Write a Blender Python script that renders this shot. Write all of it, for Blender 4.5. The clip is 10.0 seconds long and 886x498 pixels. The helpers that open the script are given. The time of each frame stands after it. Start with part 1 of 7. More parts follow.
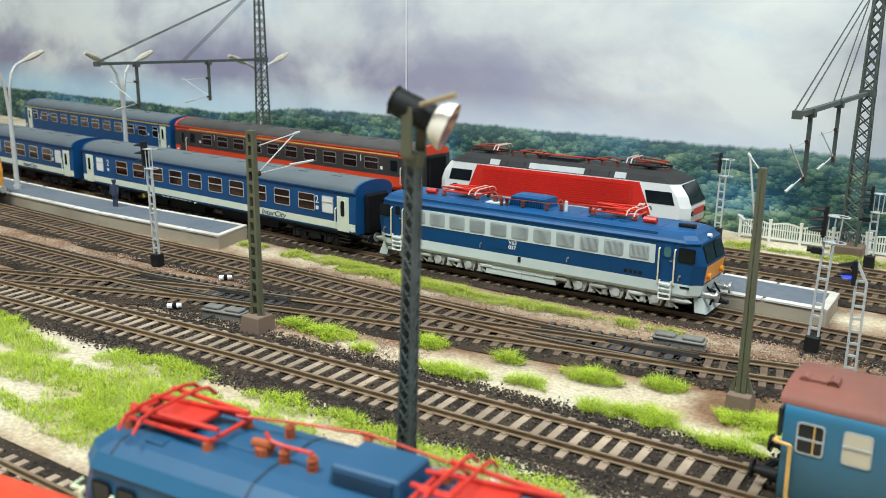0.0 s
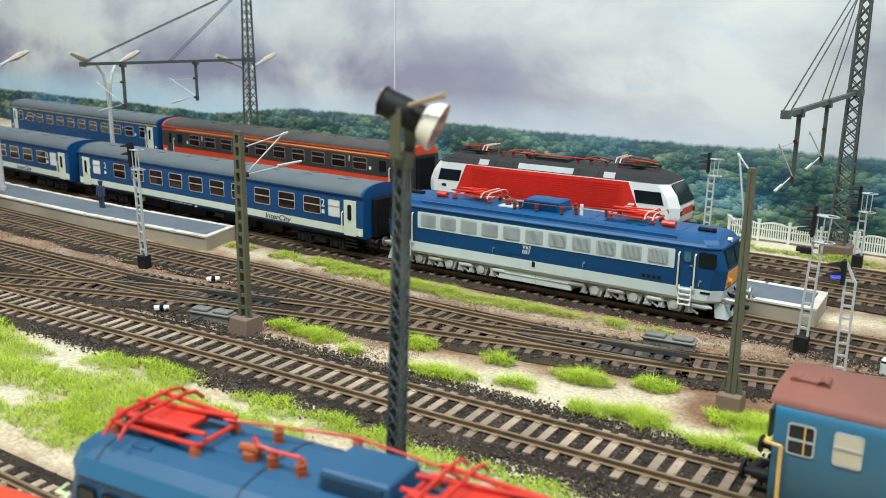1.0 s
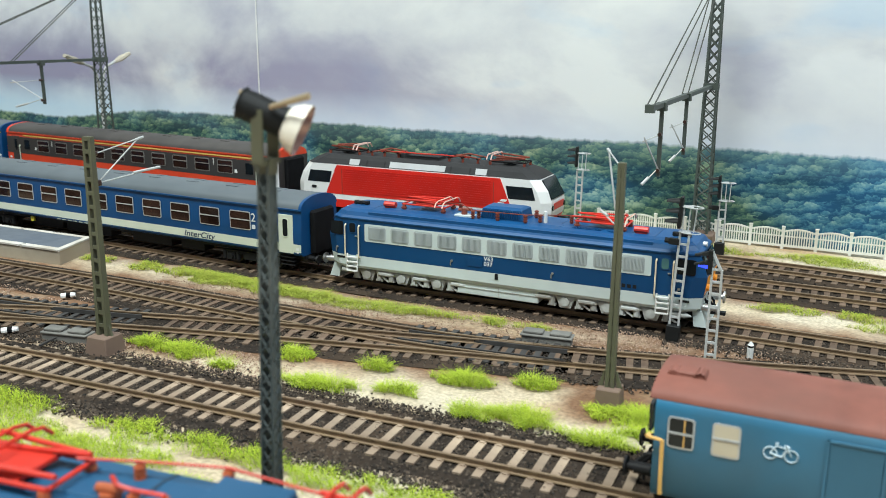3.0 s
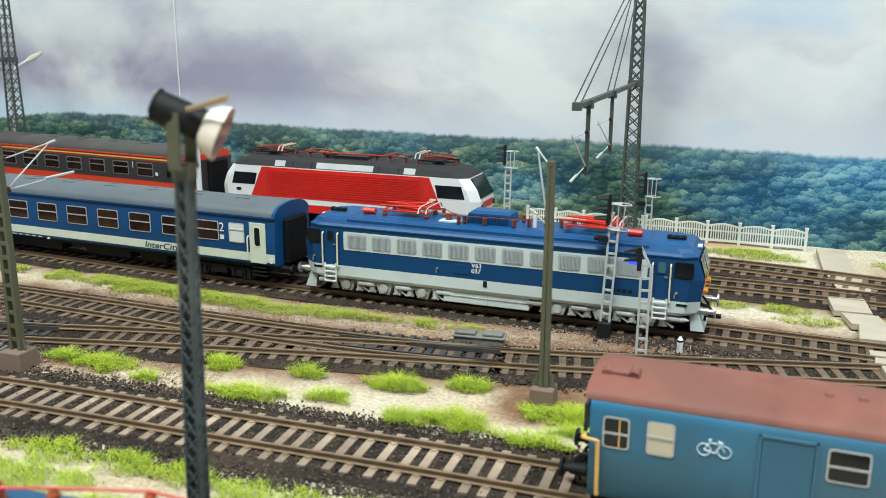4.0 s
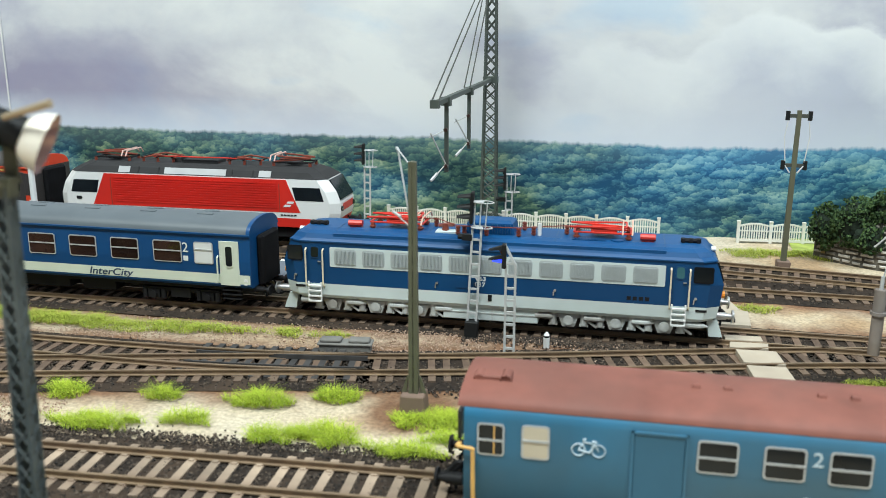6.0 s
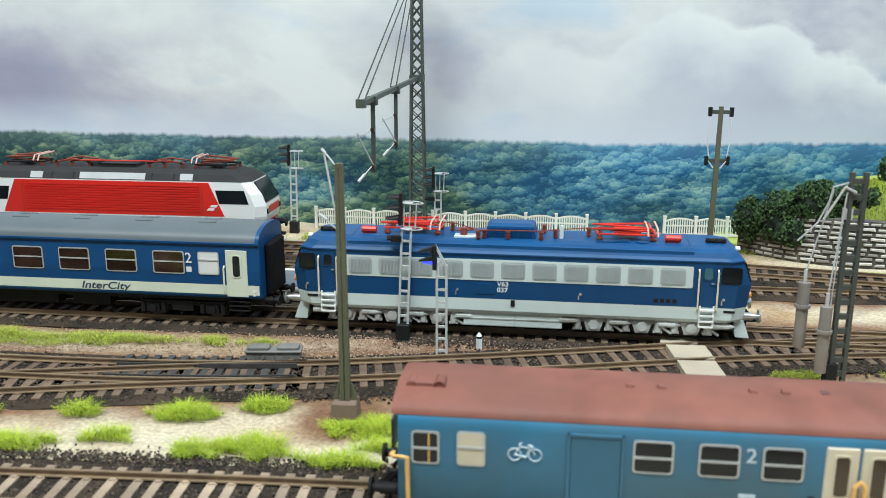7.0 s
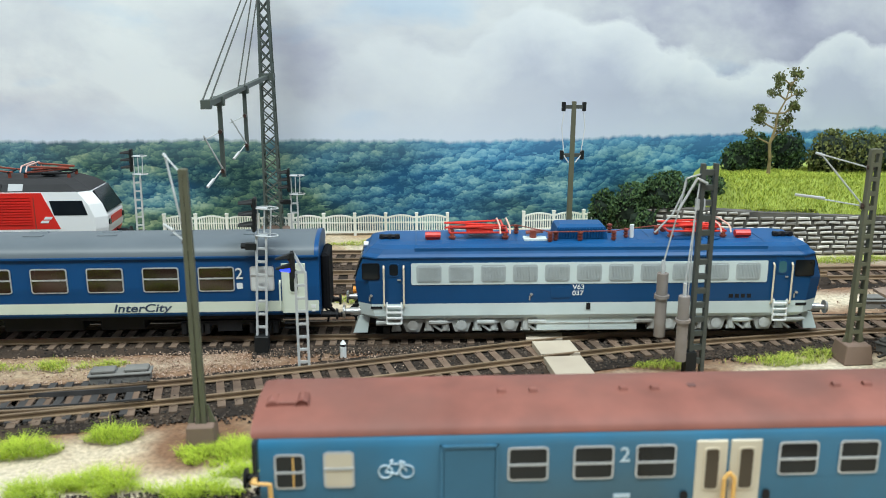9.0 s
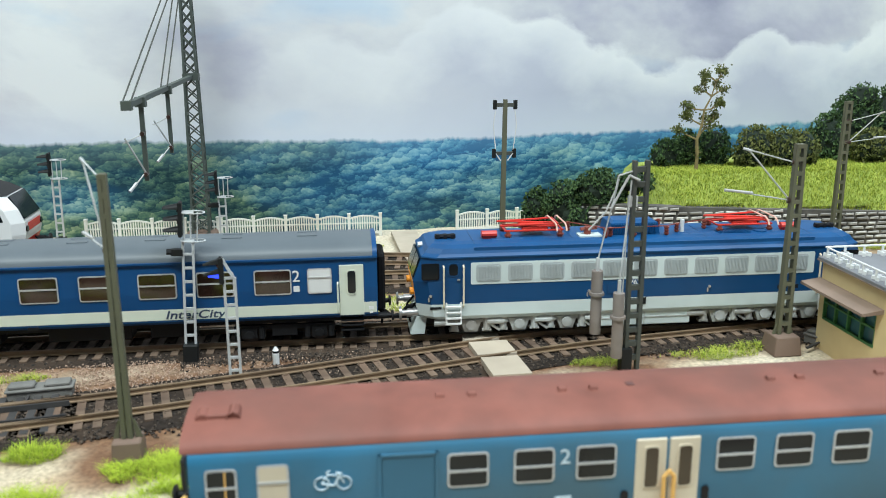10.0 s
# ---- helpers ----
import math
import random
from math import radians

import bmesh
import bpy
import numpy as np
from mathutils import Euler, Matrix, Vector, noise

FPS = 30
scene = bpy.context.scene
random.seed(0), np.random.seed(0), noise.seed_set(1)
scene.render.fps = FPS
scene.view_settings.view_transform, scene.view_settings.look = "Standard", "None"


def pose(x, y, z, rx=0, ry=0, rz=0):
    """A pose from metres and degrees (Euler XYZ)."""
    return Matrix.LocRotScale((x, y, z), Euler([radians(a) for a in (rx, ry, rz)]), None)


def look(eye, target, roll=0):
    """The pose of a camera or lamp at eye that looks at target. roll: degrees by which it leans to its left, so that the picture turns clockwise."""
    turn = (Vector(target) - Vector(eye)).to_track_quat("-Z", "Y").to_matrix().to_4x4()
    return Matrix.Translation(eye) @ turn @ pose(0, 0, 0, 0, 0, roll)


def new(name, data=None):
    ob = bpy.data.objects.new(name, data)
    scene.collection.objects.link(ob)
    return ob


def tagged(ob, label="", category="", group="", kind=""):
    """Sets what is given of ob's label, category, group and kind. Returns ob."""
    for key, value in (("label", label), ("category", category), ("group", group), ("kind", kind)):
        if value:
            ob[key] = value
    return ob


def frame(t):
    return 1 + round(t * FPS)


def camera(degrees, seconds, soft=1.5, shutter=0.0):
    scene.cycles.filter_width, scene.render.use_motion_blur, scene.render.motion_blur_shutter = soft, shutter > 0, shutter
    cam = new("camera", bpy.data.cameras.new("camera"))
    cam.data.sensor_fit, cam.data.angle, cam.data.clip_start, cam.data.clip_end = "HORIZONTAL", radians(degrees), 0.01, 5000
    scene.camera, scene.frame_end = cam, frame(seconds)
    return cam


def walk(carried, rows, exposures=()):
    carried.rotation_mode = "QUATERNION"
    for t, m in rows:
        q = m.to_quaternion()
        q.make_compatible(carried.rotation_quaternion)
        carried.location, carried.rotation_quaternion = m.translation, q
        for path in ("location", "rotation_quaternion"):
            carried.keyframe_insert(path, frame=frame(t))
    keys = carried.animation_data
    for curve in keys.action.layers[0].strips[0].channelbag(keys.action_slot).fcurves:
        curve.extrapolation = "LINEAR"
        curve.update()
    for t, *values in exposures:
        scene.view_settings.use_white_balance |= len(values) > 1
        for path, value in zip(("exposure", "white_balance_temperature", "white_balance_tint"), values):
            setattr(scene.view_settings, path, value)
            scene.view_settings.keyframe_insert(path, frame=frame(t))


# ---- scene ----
cam = camera(53.4, 10.0, soft=0.6)
PATH = [
    (0, (0.00118, 0.00042, 0.13210), (-0.51792, 0.82096, -0.10719), 0.65),
    (0.5, (0.00111, 0.00053, 0.13204), (-0.51671, 0.82192, -0.10710), 0.67),
    (1, (0.00015, 0.00183, 0.13207), (-0.50836, 0.82900, -0.10712), 0.65),
    (1.5, (-0.00118, 0.00400, 0.13208), (-0.48555, 0.84545, -0.10737), 0.59),
    (2, (-0.00256, 0.00662, 0.13196), (-0.45387, 0.86611, -0.10805), 0.52),
    (2.5, (-0.00356, 0.00865, 0.13183), (-0.42147, 0.88481, -0.10838), 0.45),
    (4, (-0.00661, 0.01622, 0.13185), (-0.31453, 0.93626, -0.11045), 0.27),
    (4.5, (-0.00750, 0.01882, 0.13189), (-0.27938, 0.94998, -0.11108), 0.22),
    (5, (-0.00800, 0.02147, 0.13178), (-0.24096, 0.96301, -0.11160), 0.15),
    (5.5, (-0.00897, 0.02392, 0.13176), (-0.20407, 0.97383, -0.11241), 0.13),
    (7, (-0.01064, 0.03233, 0.13164), (-0.08697, 0.99833, -0.11540), 0.02),
    (7.5, (-0.01054, 0.03570, 0.13111), (-0.04969, 1.00383, -0.11624), -0.01),
    (8, (-0.01114, 0.03858, 0.13097), (-0.00800, 1.00741, -0.11674), 0.02),
    (8.5, (-0.01092, 0.04150, 0.13082), (0.02942, 1.00931, -0.11758), -0.06),
    (9, (-0.01074, 0.04456, 0.13053), (0.07031, 1.00966, -0.11851), -0.09),
    (9.5, (-0.01026, 0.04749, 0.13024), (0.10767, 1.00864, -0.11934), -0.14),
    (10, (-0.01033, 0.04981, 0.13015), (0.14555, 1.00528, -0.12040), -0.16),
]
cam.data.dof.use_dof, cam.data.dof.focus_distance, cam.data.dof.aperture_fstop = True, 0.45, 24.0
walk(cam, [(t, look(eye, target, roll)) for t, eye, target, roll in PATH], [(0, 0.0, 6500, 10), (3, -0.02, 6500, 10), (10, -0.05, 6250, 11)])

# ---- light: a bright room with ceiling panels ----
world = bpy.data.worlds.new("world")
scene.world = world
world.use_nodes = True
world.node_tree.nodes["Background"].inputs[0].default_value = (0.80, 0.90, 1.0, 1)
world.node_tree.nodes["Background"].inputs[1].default_value = 0.20


def ceiling_lamp(x, y, z, sx, sy, watts, color):
    data = bpy.data.lights.new("ceiling_light", "AREA")
    data.shape, data.size, data.size_y, data.energy, data.color = "RECTANGLE", sx, sy, watts, color
    ob = new("ceiling_light", data)
    ob.matrix_world = look((x, y, z), (x * 0.3, 0.42, 0.0))


ceiling_lamp(-0.55, -0.35, 1.75, 1.2, 0.25, 43.0, (0.92, 1.0, 0.95))
ceiling_lamp(0.75, -0.15, 1.75, 1.2, 0.25, 36.0, (0.87, 0.985, 1.04))

# ---- materials ----
MM = 0.001
MATS = {}


def mat(name, color, rough=0.5, metal=0.0, vary=0.12, scale=120.0, bump=0.0, dirt=None, dirt_amount=0.5, dirt_scale=25.0, spec=0.5, per_object=0.0):
    """A painted or raw surface: base colour, fine grain, larger stains, bump."""
    if name in MATS:
        return MATS[name]
    m = bpy.data.materials.new(name)
    m.use_nodes = True
    nt = m.node_tree
    n, l = nt.nodes, nt.links
    b = n["Principled BSDF"]
    b.inputs["Metallic"].default_value = metal
    b.inputs["Roughness"].default_value = rough
    b.inputs["Specular IOR Level"].default_value = spec
    tc = n.new("ShaderNodeTexCoord")
    fine = n.new("ShaderNodeTexNoise")
    fine.inputs["Scale"].default_value = scale
    fine.inputs["Detail"].default_value = 6
    l.new(tc.outputs["Object"], fine.inputs["Vector"])
    ramp = n.new("ShaderNodeMapRange")
    ramp.inputs[1].default_value, ramp.inputs[2].default_value = 0.3, 0.7
    ramp.inputs[3].default_value, ramp.inputs[4].default_value = 1 - vary, 1 + vary
    l.new(fine.outputs[0], ramp.inputs[0])
    mul = n.new("ShaderNodeVectorMath")
    mul.operation = "SCALE"
    mul.inputs[0].default_value = color
    l.new(ramp.outputs[0], mul.inputs["Scale"])
    out = mul.outputs[0]
    if per_object:
        oi = n.new("ShaderNodeObjectInfo")
        pr = n.new("ShaderNodeMapRange")
        pr.inputs[3].default_value, pr.inputs[4].default_value = 1 - per_object, 1 + per_object
        l.new(oi.outputs["Random"], pr.inputs[0])
        m2 = n.new("ShaderNodeVectorMath")
        m2.operation = "SCALE"
        l.new(out, m2.inputs[0])
        l.new(pr.outputs[0], m2.inputs["Scale"])
        out = m2.outputs[0]
    if dirt:
        big = n.new("ShaderNodeTexNoise")
        big.inputs["Scale"].default_value = dirt_scale
        big.inputs["Detail"].default_value = 5
        l.new(tc.outputs["Object"], big.inputs["Vector"])
        br = n.new("ShaderNodeMapRange")
        br.inputs[1].default_value, br.inputs[2].default_value = 0.42, 0.68
        br.inputs[3].default_value, br.inputs[4].default_value = 0.0, dirt_amount
        l.new(big.outputs[0], br.inputs[0])
        mix = n.new("ShaderNodeMix")
        mix.data_type = "RGBA"
        l.new(br.outputs[0], mix.inputs[0])
        l.new(out, mix.inputs[6])
        mix.inputs[7].default_value = (*dirt, 1)
        out = mix.outputs[2]
    l.new(out, b.inputs["Base Color"])
    if bump:
        bp = n.new("ShaderNodeBump")
        bp.inputs["Strength"].default_value = bump
        bp.inputs["Distance"].default_value = 0.0006
        l.new(fine.outputs[0], bp.inputs["Height"])
        l.new(bp.outputs[0], b.inputs["Normal"])
    MATS[name] = m
    return m


def glow(name, color, strength):
    m = bpy.data.materials.new(name)
    m.use_nodes = True
    b = m.node_tree.nodes["Principled BSDF"]
    b.inputs["Base Color"].default_value = (*color, 1)
    b.inputs["Emission Color"].default_value = (*color, 1)
    b.inputs["Emission Strength"].default_value = strength
    return m


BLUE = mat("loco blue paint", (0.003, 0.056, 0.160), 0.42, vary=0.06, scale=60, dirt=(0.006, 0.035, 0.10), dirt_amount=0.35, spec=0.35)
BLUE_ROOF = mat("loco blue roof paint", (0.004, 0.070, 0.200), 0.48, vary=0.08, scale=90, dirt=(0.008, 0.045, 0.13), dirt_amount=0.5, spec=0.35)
PALE = mat("pale grey paint", (0.60, 0.68, 0.66), 0.45, vary=0.05, scale=80, dirt=(0.38, 0.42, 0.40), dirt_amount=0.35)
GRILLE = mat("grey grille paint", (0.40, 0.44, 0.44), 0.5, vary=0.06, scale=200)
BOGIE = mat("light grey bogie paint", (0.52, 0.55, 0.53), 0.6, vary=0.15, scale=180, dirt=(0.16, 0.12, 0.09), dirt_amount=0.6, dirt_scale=60, bump=0.2)
BLACK = mat("black frame paint", (0.012, 0.012, 0.013), 0.6, spec=0.25, vary=0.2, scale=150)
RUBBER = mat("dark rubber", (0.008, 0.008, 0.009), 0.85, vary=0.2, scale=200, spec=0.12)
RED = mat("pantograph red paint", (0.62, 0.035, 0.02), 0.42, vary=0.1, scale=150, dirt=(0.35, 0.03, 0.02), dirt_amount=0.5)
BROWN_INS = mat("brown red insulator", (0.22, 0.05, 0.03), 0.4, vary=0.15, scale=200)
DARK_INS = mat("dark brown insulator", (0.045, 0.022, 0.016), 0.35, vary=0.15, scale=200)
CREAM_RAIL = mat("cream handrail paint", (0.72, 0.62, 0.45), 0.5, vary=0.1, scale=200)
WHITE = mat("white paint", (0.78, 0.79, 0.77), 0.5, vary=0.04, scale=100, dirt=(0.55, 0.54, 0.5), dirt_amount=0.4)
ORANGE = mat("orange yellow paint", (0.85, 0.33, 0.03), 0.45, vary=0.06, scale=100)
STEEL = mat("bright steel", (0.55, 0.55, 0.54), 0.35, metal=0.8, vary=0.1, scale=200)
GLASS = mat("dark cab glass", (0.010, 0.013, 0.015), 0.1, vary=0.3, scale=60, spec=0.35)
GLASS_BROWN = mat("coach glass over red brown seats", (0.030, 0.014, 0.010), 0.08, vary=0.6, scale=45, spec=0.7)
GLASS_TEAL = mat("teal tinted glass", (0.05, 0.14, 0.16), 0.08, vary=0.2, scale=30, spec=0.8)
FRAME = mat("aluminium window frame", (0.62, 0.62, 0.62), 0.35, metal=0.5, vary=0.06, scale=200)
COACH_BLUE = mat("coach blue paint", (0.004, 0.060, 0.180), 0.42, vary=0.06, scale=70, dirt=(0.006, 0.038, 0.11), dirt_amount=0.4, spec=0.35)
COACH_ROOF = mat("coach grey roof paint", (0.105, 0.125, 0.138), 0.5, vary=0.08, scale=60, dirt=(0.085, 0.105, 0.118), dirt_amount=0.6, dirt_scale=18)
CREAM = mat("cream stripe paint", (0.62, 0.66, 0.54), 0.45, vary=0.05, scale=80)
YELLOW = mat("yellow line paint", (0.75, 0.50, 0.12), 0.5, vary=0.05, scale=80)
RED_LOCO = mat("signal red loco paint", (0.66, 0.022, 0.012), 0.42, vary=0.06, scale=60, dirt=(0.45, 0.02, 0.012), dirt_amount=0.4)
RED_COACH = mat("orange red coach paint", (0.68, 0.06, 0.02), 0.42, vary=0.06, scale=60)
DARK_COACH = mat("charcoal coach paint", (0.040, 0.036, 0.034), 0.5, vary=0.12, scale=60)
DARK_ROOF = mat("dark brown grey roof paint", (0.060, 0.054, 0.050), 0.6, vary=0.15, scale=70, dirt=(0.03, 0.028, 0.026), dirt_amount=0.5)
GREY_ROOF = mat("loco dark grey roof", (0.030, 0.030, 0.031), 0.7, spec=0.2, vary=0.12, scale=90)
LIGHT_ROOF = mat("light grey roof panel", (0.42, 0.43, 0.43), 0.5, vary=0.08, scale=90)
RAILCAR_BLUE = mat("faded light blue railcar paint", (0.026, 0.165, 0.295), 0.45, vary=0.18, scale=45, dirt=(0.062, 0.135, 0.18), dirt_amount=0.8, dirt_scale=17, bump=0.1)
RAILCAR_DOOR = mat("darker blue luggage door paint", (0.034, 0.125, 0.20), 0.55, vary=0.10, scale=40)
RAILCAR_ROOF = mat("rust red railcar roof", (0.235, 0.082, 0.058), 0.7, vary=0.25, scale=55, dirt=(0.15, 0.066, 0.05), dirt_amount=0.9, dirt_scale=26, bump=0.25)
OLD_CREAM = mat("aged cream door paint", (0.60, 0.53, 0.40), 0.55, vary=0.08, scale=60)
YELLOW_RAIL = mat("orange yellow handrail", (0.72, 0.42, 0.12), 0.5, vary=0.1, scale=100)
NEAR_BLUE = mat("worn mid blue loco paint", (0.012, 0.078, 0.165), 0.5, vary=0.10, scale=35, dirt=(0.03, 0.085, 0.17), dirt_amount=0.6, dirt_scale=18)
# lighter than NEAR_BLUE: the reflection along the curved shoulder is in this colour
NEAR_BLUE_SHEEN = mat("mid blue with painted shoulder reflection", (0.022, 0.11, 0.21), 0.45, vary=0.08, scale=35, dirt=(0.03, 0.12, 0.23), dirt_amount=0.5, dirt_scale=18)
RAIL = mat("rusty rail steel", (0.25, 0.175, 0.105), 0.5, metal=0.3, vary=0.25, scale=90, dirt=(0.22, 0.15, 0.10), dirt_amount=0.6)
SLEEPER = mat("weathered sleeper", (0.35, 0.265, 0.19), 0.85, vary=0.25, scale=160, dirt=(0.14, 0.09, 0.06), dirt_amount=0.7, dirt_scale=50, bump=0.4, per_object=0.25)
SLEEPER_DARK = mat("brown stained sleeper", (0.125, 0.080, 0.053), 0.85, vary=0.25, scale=160, dirt=(0.20, 0.145, 0.10), dirt_amount=0.6, dirt_scale=60, bump=0.4, per_object=0.3)
TIMBER = mat("black tarred timber", (0.045, 0.042, 0.04), 0.8, vary=0.3, scale=120, bump=0.4)
CONCRETE = mat("weathered concrete", (0.36, 0.33, 0.28), 0.85, vary=0.12, scale=70, dirt=(0.22, 0.17, 0.12), dirt_amount=0.5, bump=0.3)
PLINTH = mat("brown stained plinth", (0.20, 0.135, 0.10), 0.85, vary=0.15, scale=80, dirt=(0.11, 0.07, 0.05), dirt_amount=0.6, bump=0.3)
ASPHALT = mat("blue grey platform asphalt", (0.105, 0.125, 0.155), 0.8, vary=0.14, scale=160, dirt=(0.15, 0.165, 0.18), dirt_amount=0.5, bump=0.3)
EDGE = mat("whitish platform edging", (0.62, 0.60, 0.55), 0.8, vary=0.12, scale=90, dirt=(0.40, 0.33, 0.25), dirt_amount=0.6, dirt_scale=40, bump=0.3)
PLAT_SIDE = mat("stained platform wall", (0.43, 0.37, 0.28), 0.85, vary=0.15, scale=70, dirt=(0.25, 0.19, 0.13), dirt_amount=0.6, dirt_scale=35, bump=0.3)
BOARD = mat("pale crossing boards", (0.44, 0.375, 0.285), 0.85, vary=0.12, scale=70, dirt=(0.40, 0.33, 0.25), dirt_amount=0.5, dirt_scale=40, bump=0.3)
OLIVE = mat("olive mast paint", (0.115, 0.115, 0.07), 0.6, vary=0.12, scale=100, dirt=(0.06, 0.055, 0.035), dirt_amount=0.5)
GREEN_GREY = mat("grey green lattice paint", (0.060, 0.075, 0.064), 0.6, vary=0.12, scale=100)
DARK_LATTICE = mat("dark lattice paint", (0.055, 0.06, 0.05), 0.6, vary=0.15, scale=100)
LAMP_POST = mat("dark green grey lamp post", (0.048, 0.062, 0.06), 0.5, vary=0.3, scale=60, dirt=(0.16, 0.18, 0.17), dirt_amount=0.6, dirt_scale=45)
SIGNAL_GREY = mat("light grey signal paint", (0.50, 0.52, 0.52), 0.5, vary=0.08, scale=100, dirt=(0.32, 0.25, 0.18), dirt_amount=0.5, dirt_scale=30)
SIGNAL_BLACK = mat("signal head black", (0.012, 0.013, 0.013), 0.6, spec=0.25, vary=0.2, scale=100)
INSULATOR_WHITE = mat("white arm", (0.66, 0.67, 0.67), 0.45, vary=0.06, scale=120)
WEIGHT = mat("grey brown weight", (0.20, 0.165, 0.14), 0.7, vary=0.2, scale=90, dirt=(0.30, 0.29, 0.28), dirt_amount=0.5, dirt_scale=60)
LAMP_HEAD = mat("tan lamp head", (0.42, 0.38, 0.30), 0.6, vary=0.1, scale=80)
FENCE = mat("off white fence", (0.74, 0.74, 0.68), 0.6, vary=0.06, scale=80, dirt=(0.52, 0.46, 0.36), dirt_amount=0.4, dirt_scale=30)
STONE = mat("pale grey wall stone", (0.50, 0.48, 0.43), 0.9, vary=0.3, scale=200, dirt=(0.15, 0.12, 0.09), dirt_amount=0.7, dirt_scale=140, bump=0.7, per_object=0.55)
MORTAR = mat("dark rough mortar", (0.085, 0.08, 0.07), 0.9, vary=0.2, scale=200, dirt=(0.20, 0.18, 0.15), dirt_amount=0.7, dirt_scale=90, bump=0.5)
HOUSE = mat("yellow rendered wall", (0.68, 0.54, 0.28), 0.85, vary=0.05, scale=60, dirt=(0.48, 0.33, 0.16), dirt_amount=0.5, dirt_scale=22, bump=0.15)
HOUSE_ROOF = mat("grey bitumen roof", (0.20, 0.205, 0.215), 0.8, vary=0.15, scale=60, dirt=(0.12, 0.12, 0.125), dirt_amount=0.5)
AWNING = mat("brown awning board", (0.25, 0.18, 0.135), 0.8, vary=0.12, scale=80)
GREEN_FRAME = mat("green window frame", (0.045, 0.16, 0.045), 0.5, vary=0.08, scale=100)
BALLAST = mat("dark ballast bed", (0.028, 0.022, 0.018), 0.95, vary=0.35, scale=500, spec=0.1, dirt=(0.085, 0.058, 0.040), dirt_amount=0.6, dirt_scale=40, bump=0.8)
BARK = mat("yellowish bark", (0.22, 0.17, 0.07), 0.9, vary=0.3, scale=150, bump=0.4)
CLOTH = mat("dark blue uniform", (0.035, 0.05, 0.09), 0.8, vary=0.15, scale=200)
REFLECTOR = mat("bright lamp reflector", (0.88, 0.82, 0.70), 0.4, metal=0.15, vary=0.05, scale=50)
BRASS = mat("worn tan metal", (0.50, 0.40, 0.26), 0.45, metal=0.5, vary=0.15, scale=60)


def stones(name, dark, light, scale_noise=30):
    """Loose grains: each grain its own shade."""
    m = bpy.data.materials.new(name)
    m.use_nodes = True
    nt = m.node_tree
    b = nt.nodes["Principled BSDF"]
    b.inputs["Roughness"].default_value = 0.92
    g = nt.nodes.new("ShaderNodeNewGeometry")
    r = nt.nodes.new("ShaderNodeValToRGB")
    r.color_ramp.elements[0].color = (*dark, 1)
    r.color_ramp.elements[1].color = (*light, 1)
    nt.links.new(g.outputs["Random Per Island"], r.inputs[0])
    nt.links.new(r.outputs[0], b.inputs["Base Color"])
    return m


BALLAST_STONES = stones("ballast stones", (0.006, 0.005, 0.004), (0.105, 0.076, 0.054))
GRIT_STONES = stones("pinkish grit", (0.22, 0.13, 0.08), (0.56, 0.41, 0.31))
GRASS = stones("static grass", (0.16, 0.27, 0.008), (0.57, 0.67, 0.055))
GRASS_DARK = stones("dry and green static grass", (0.16, 0.26, 0.02), (0.54, 0.56, 0.08))
LEAF_DARK = stones("dark leaf flock", (0.014, 0.042, 0.016), (0.085, 0.15, 0.045))
LEAF_OLIVE = stones("olive leaf flock", (0.045, 0.065, 0.012), (0.17, 0.18, 0.05))


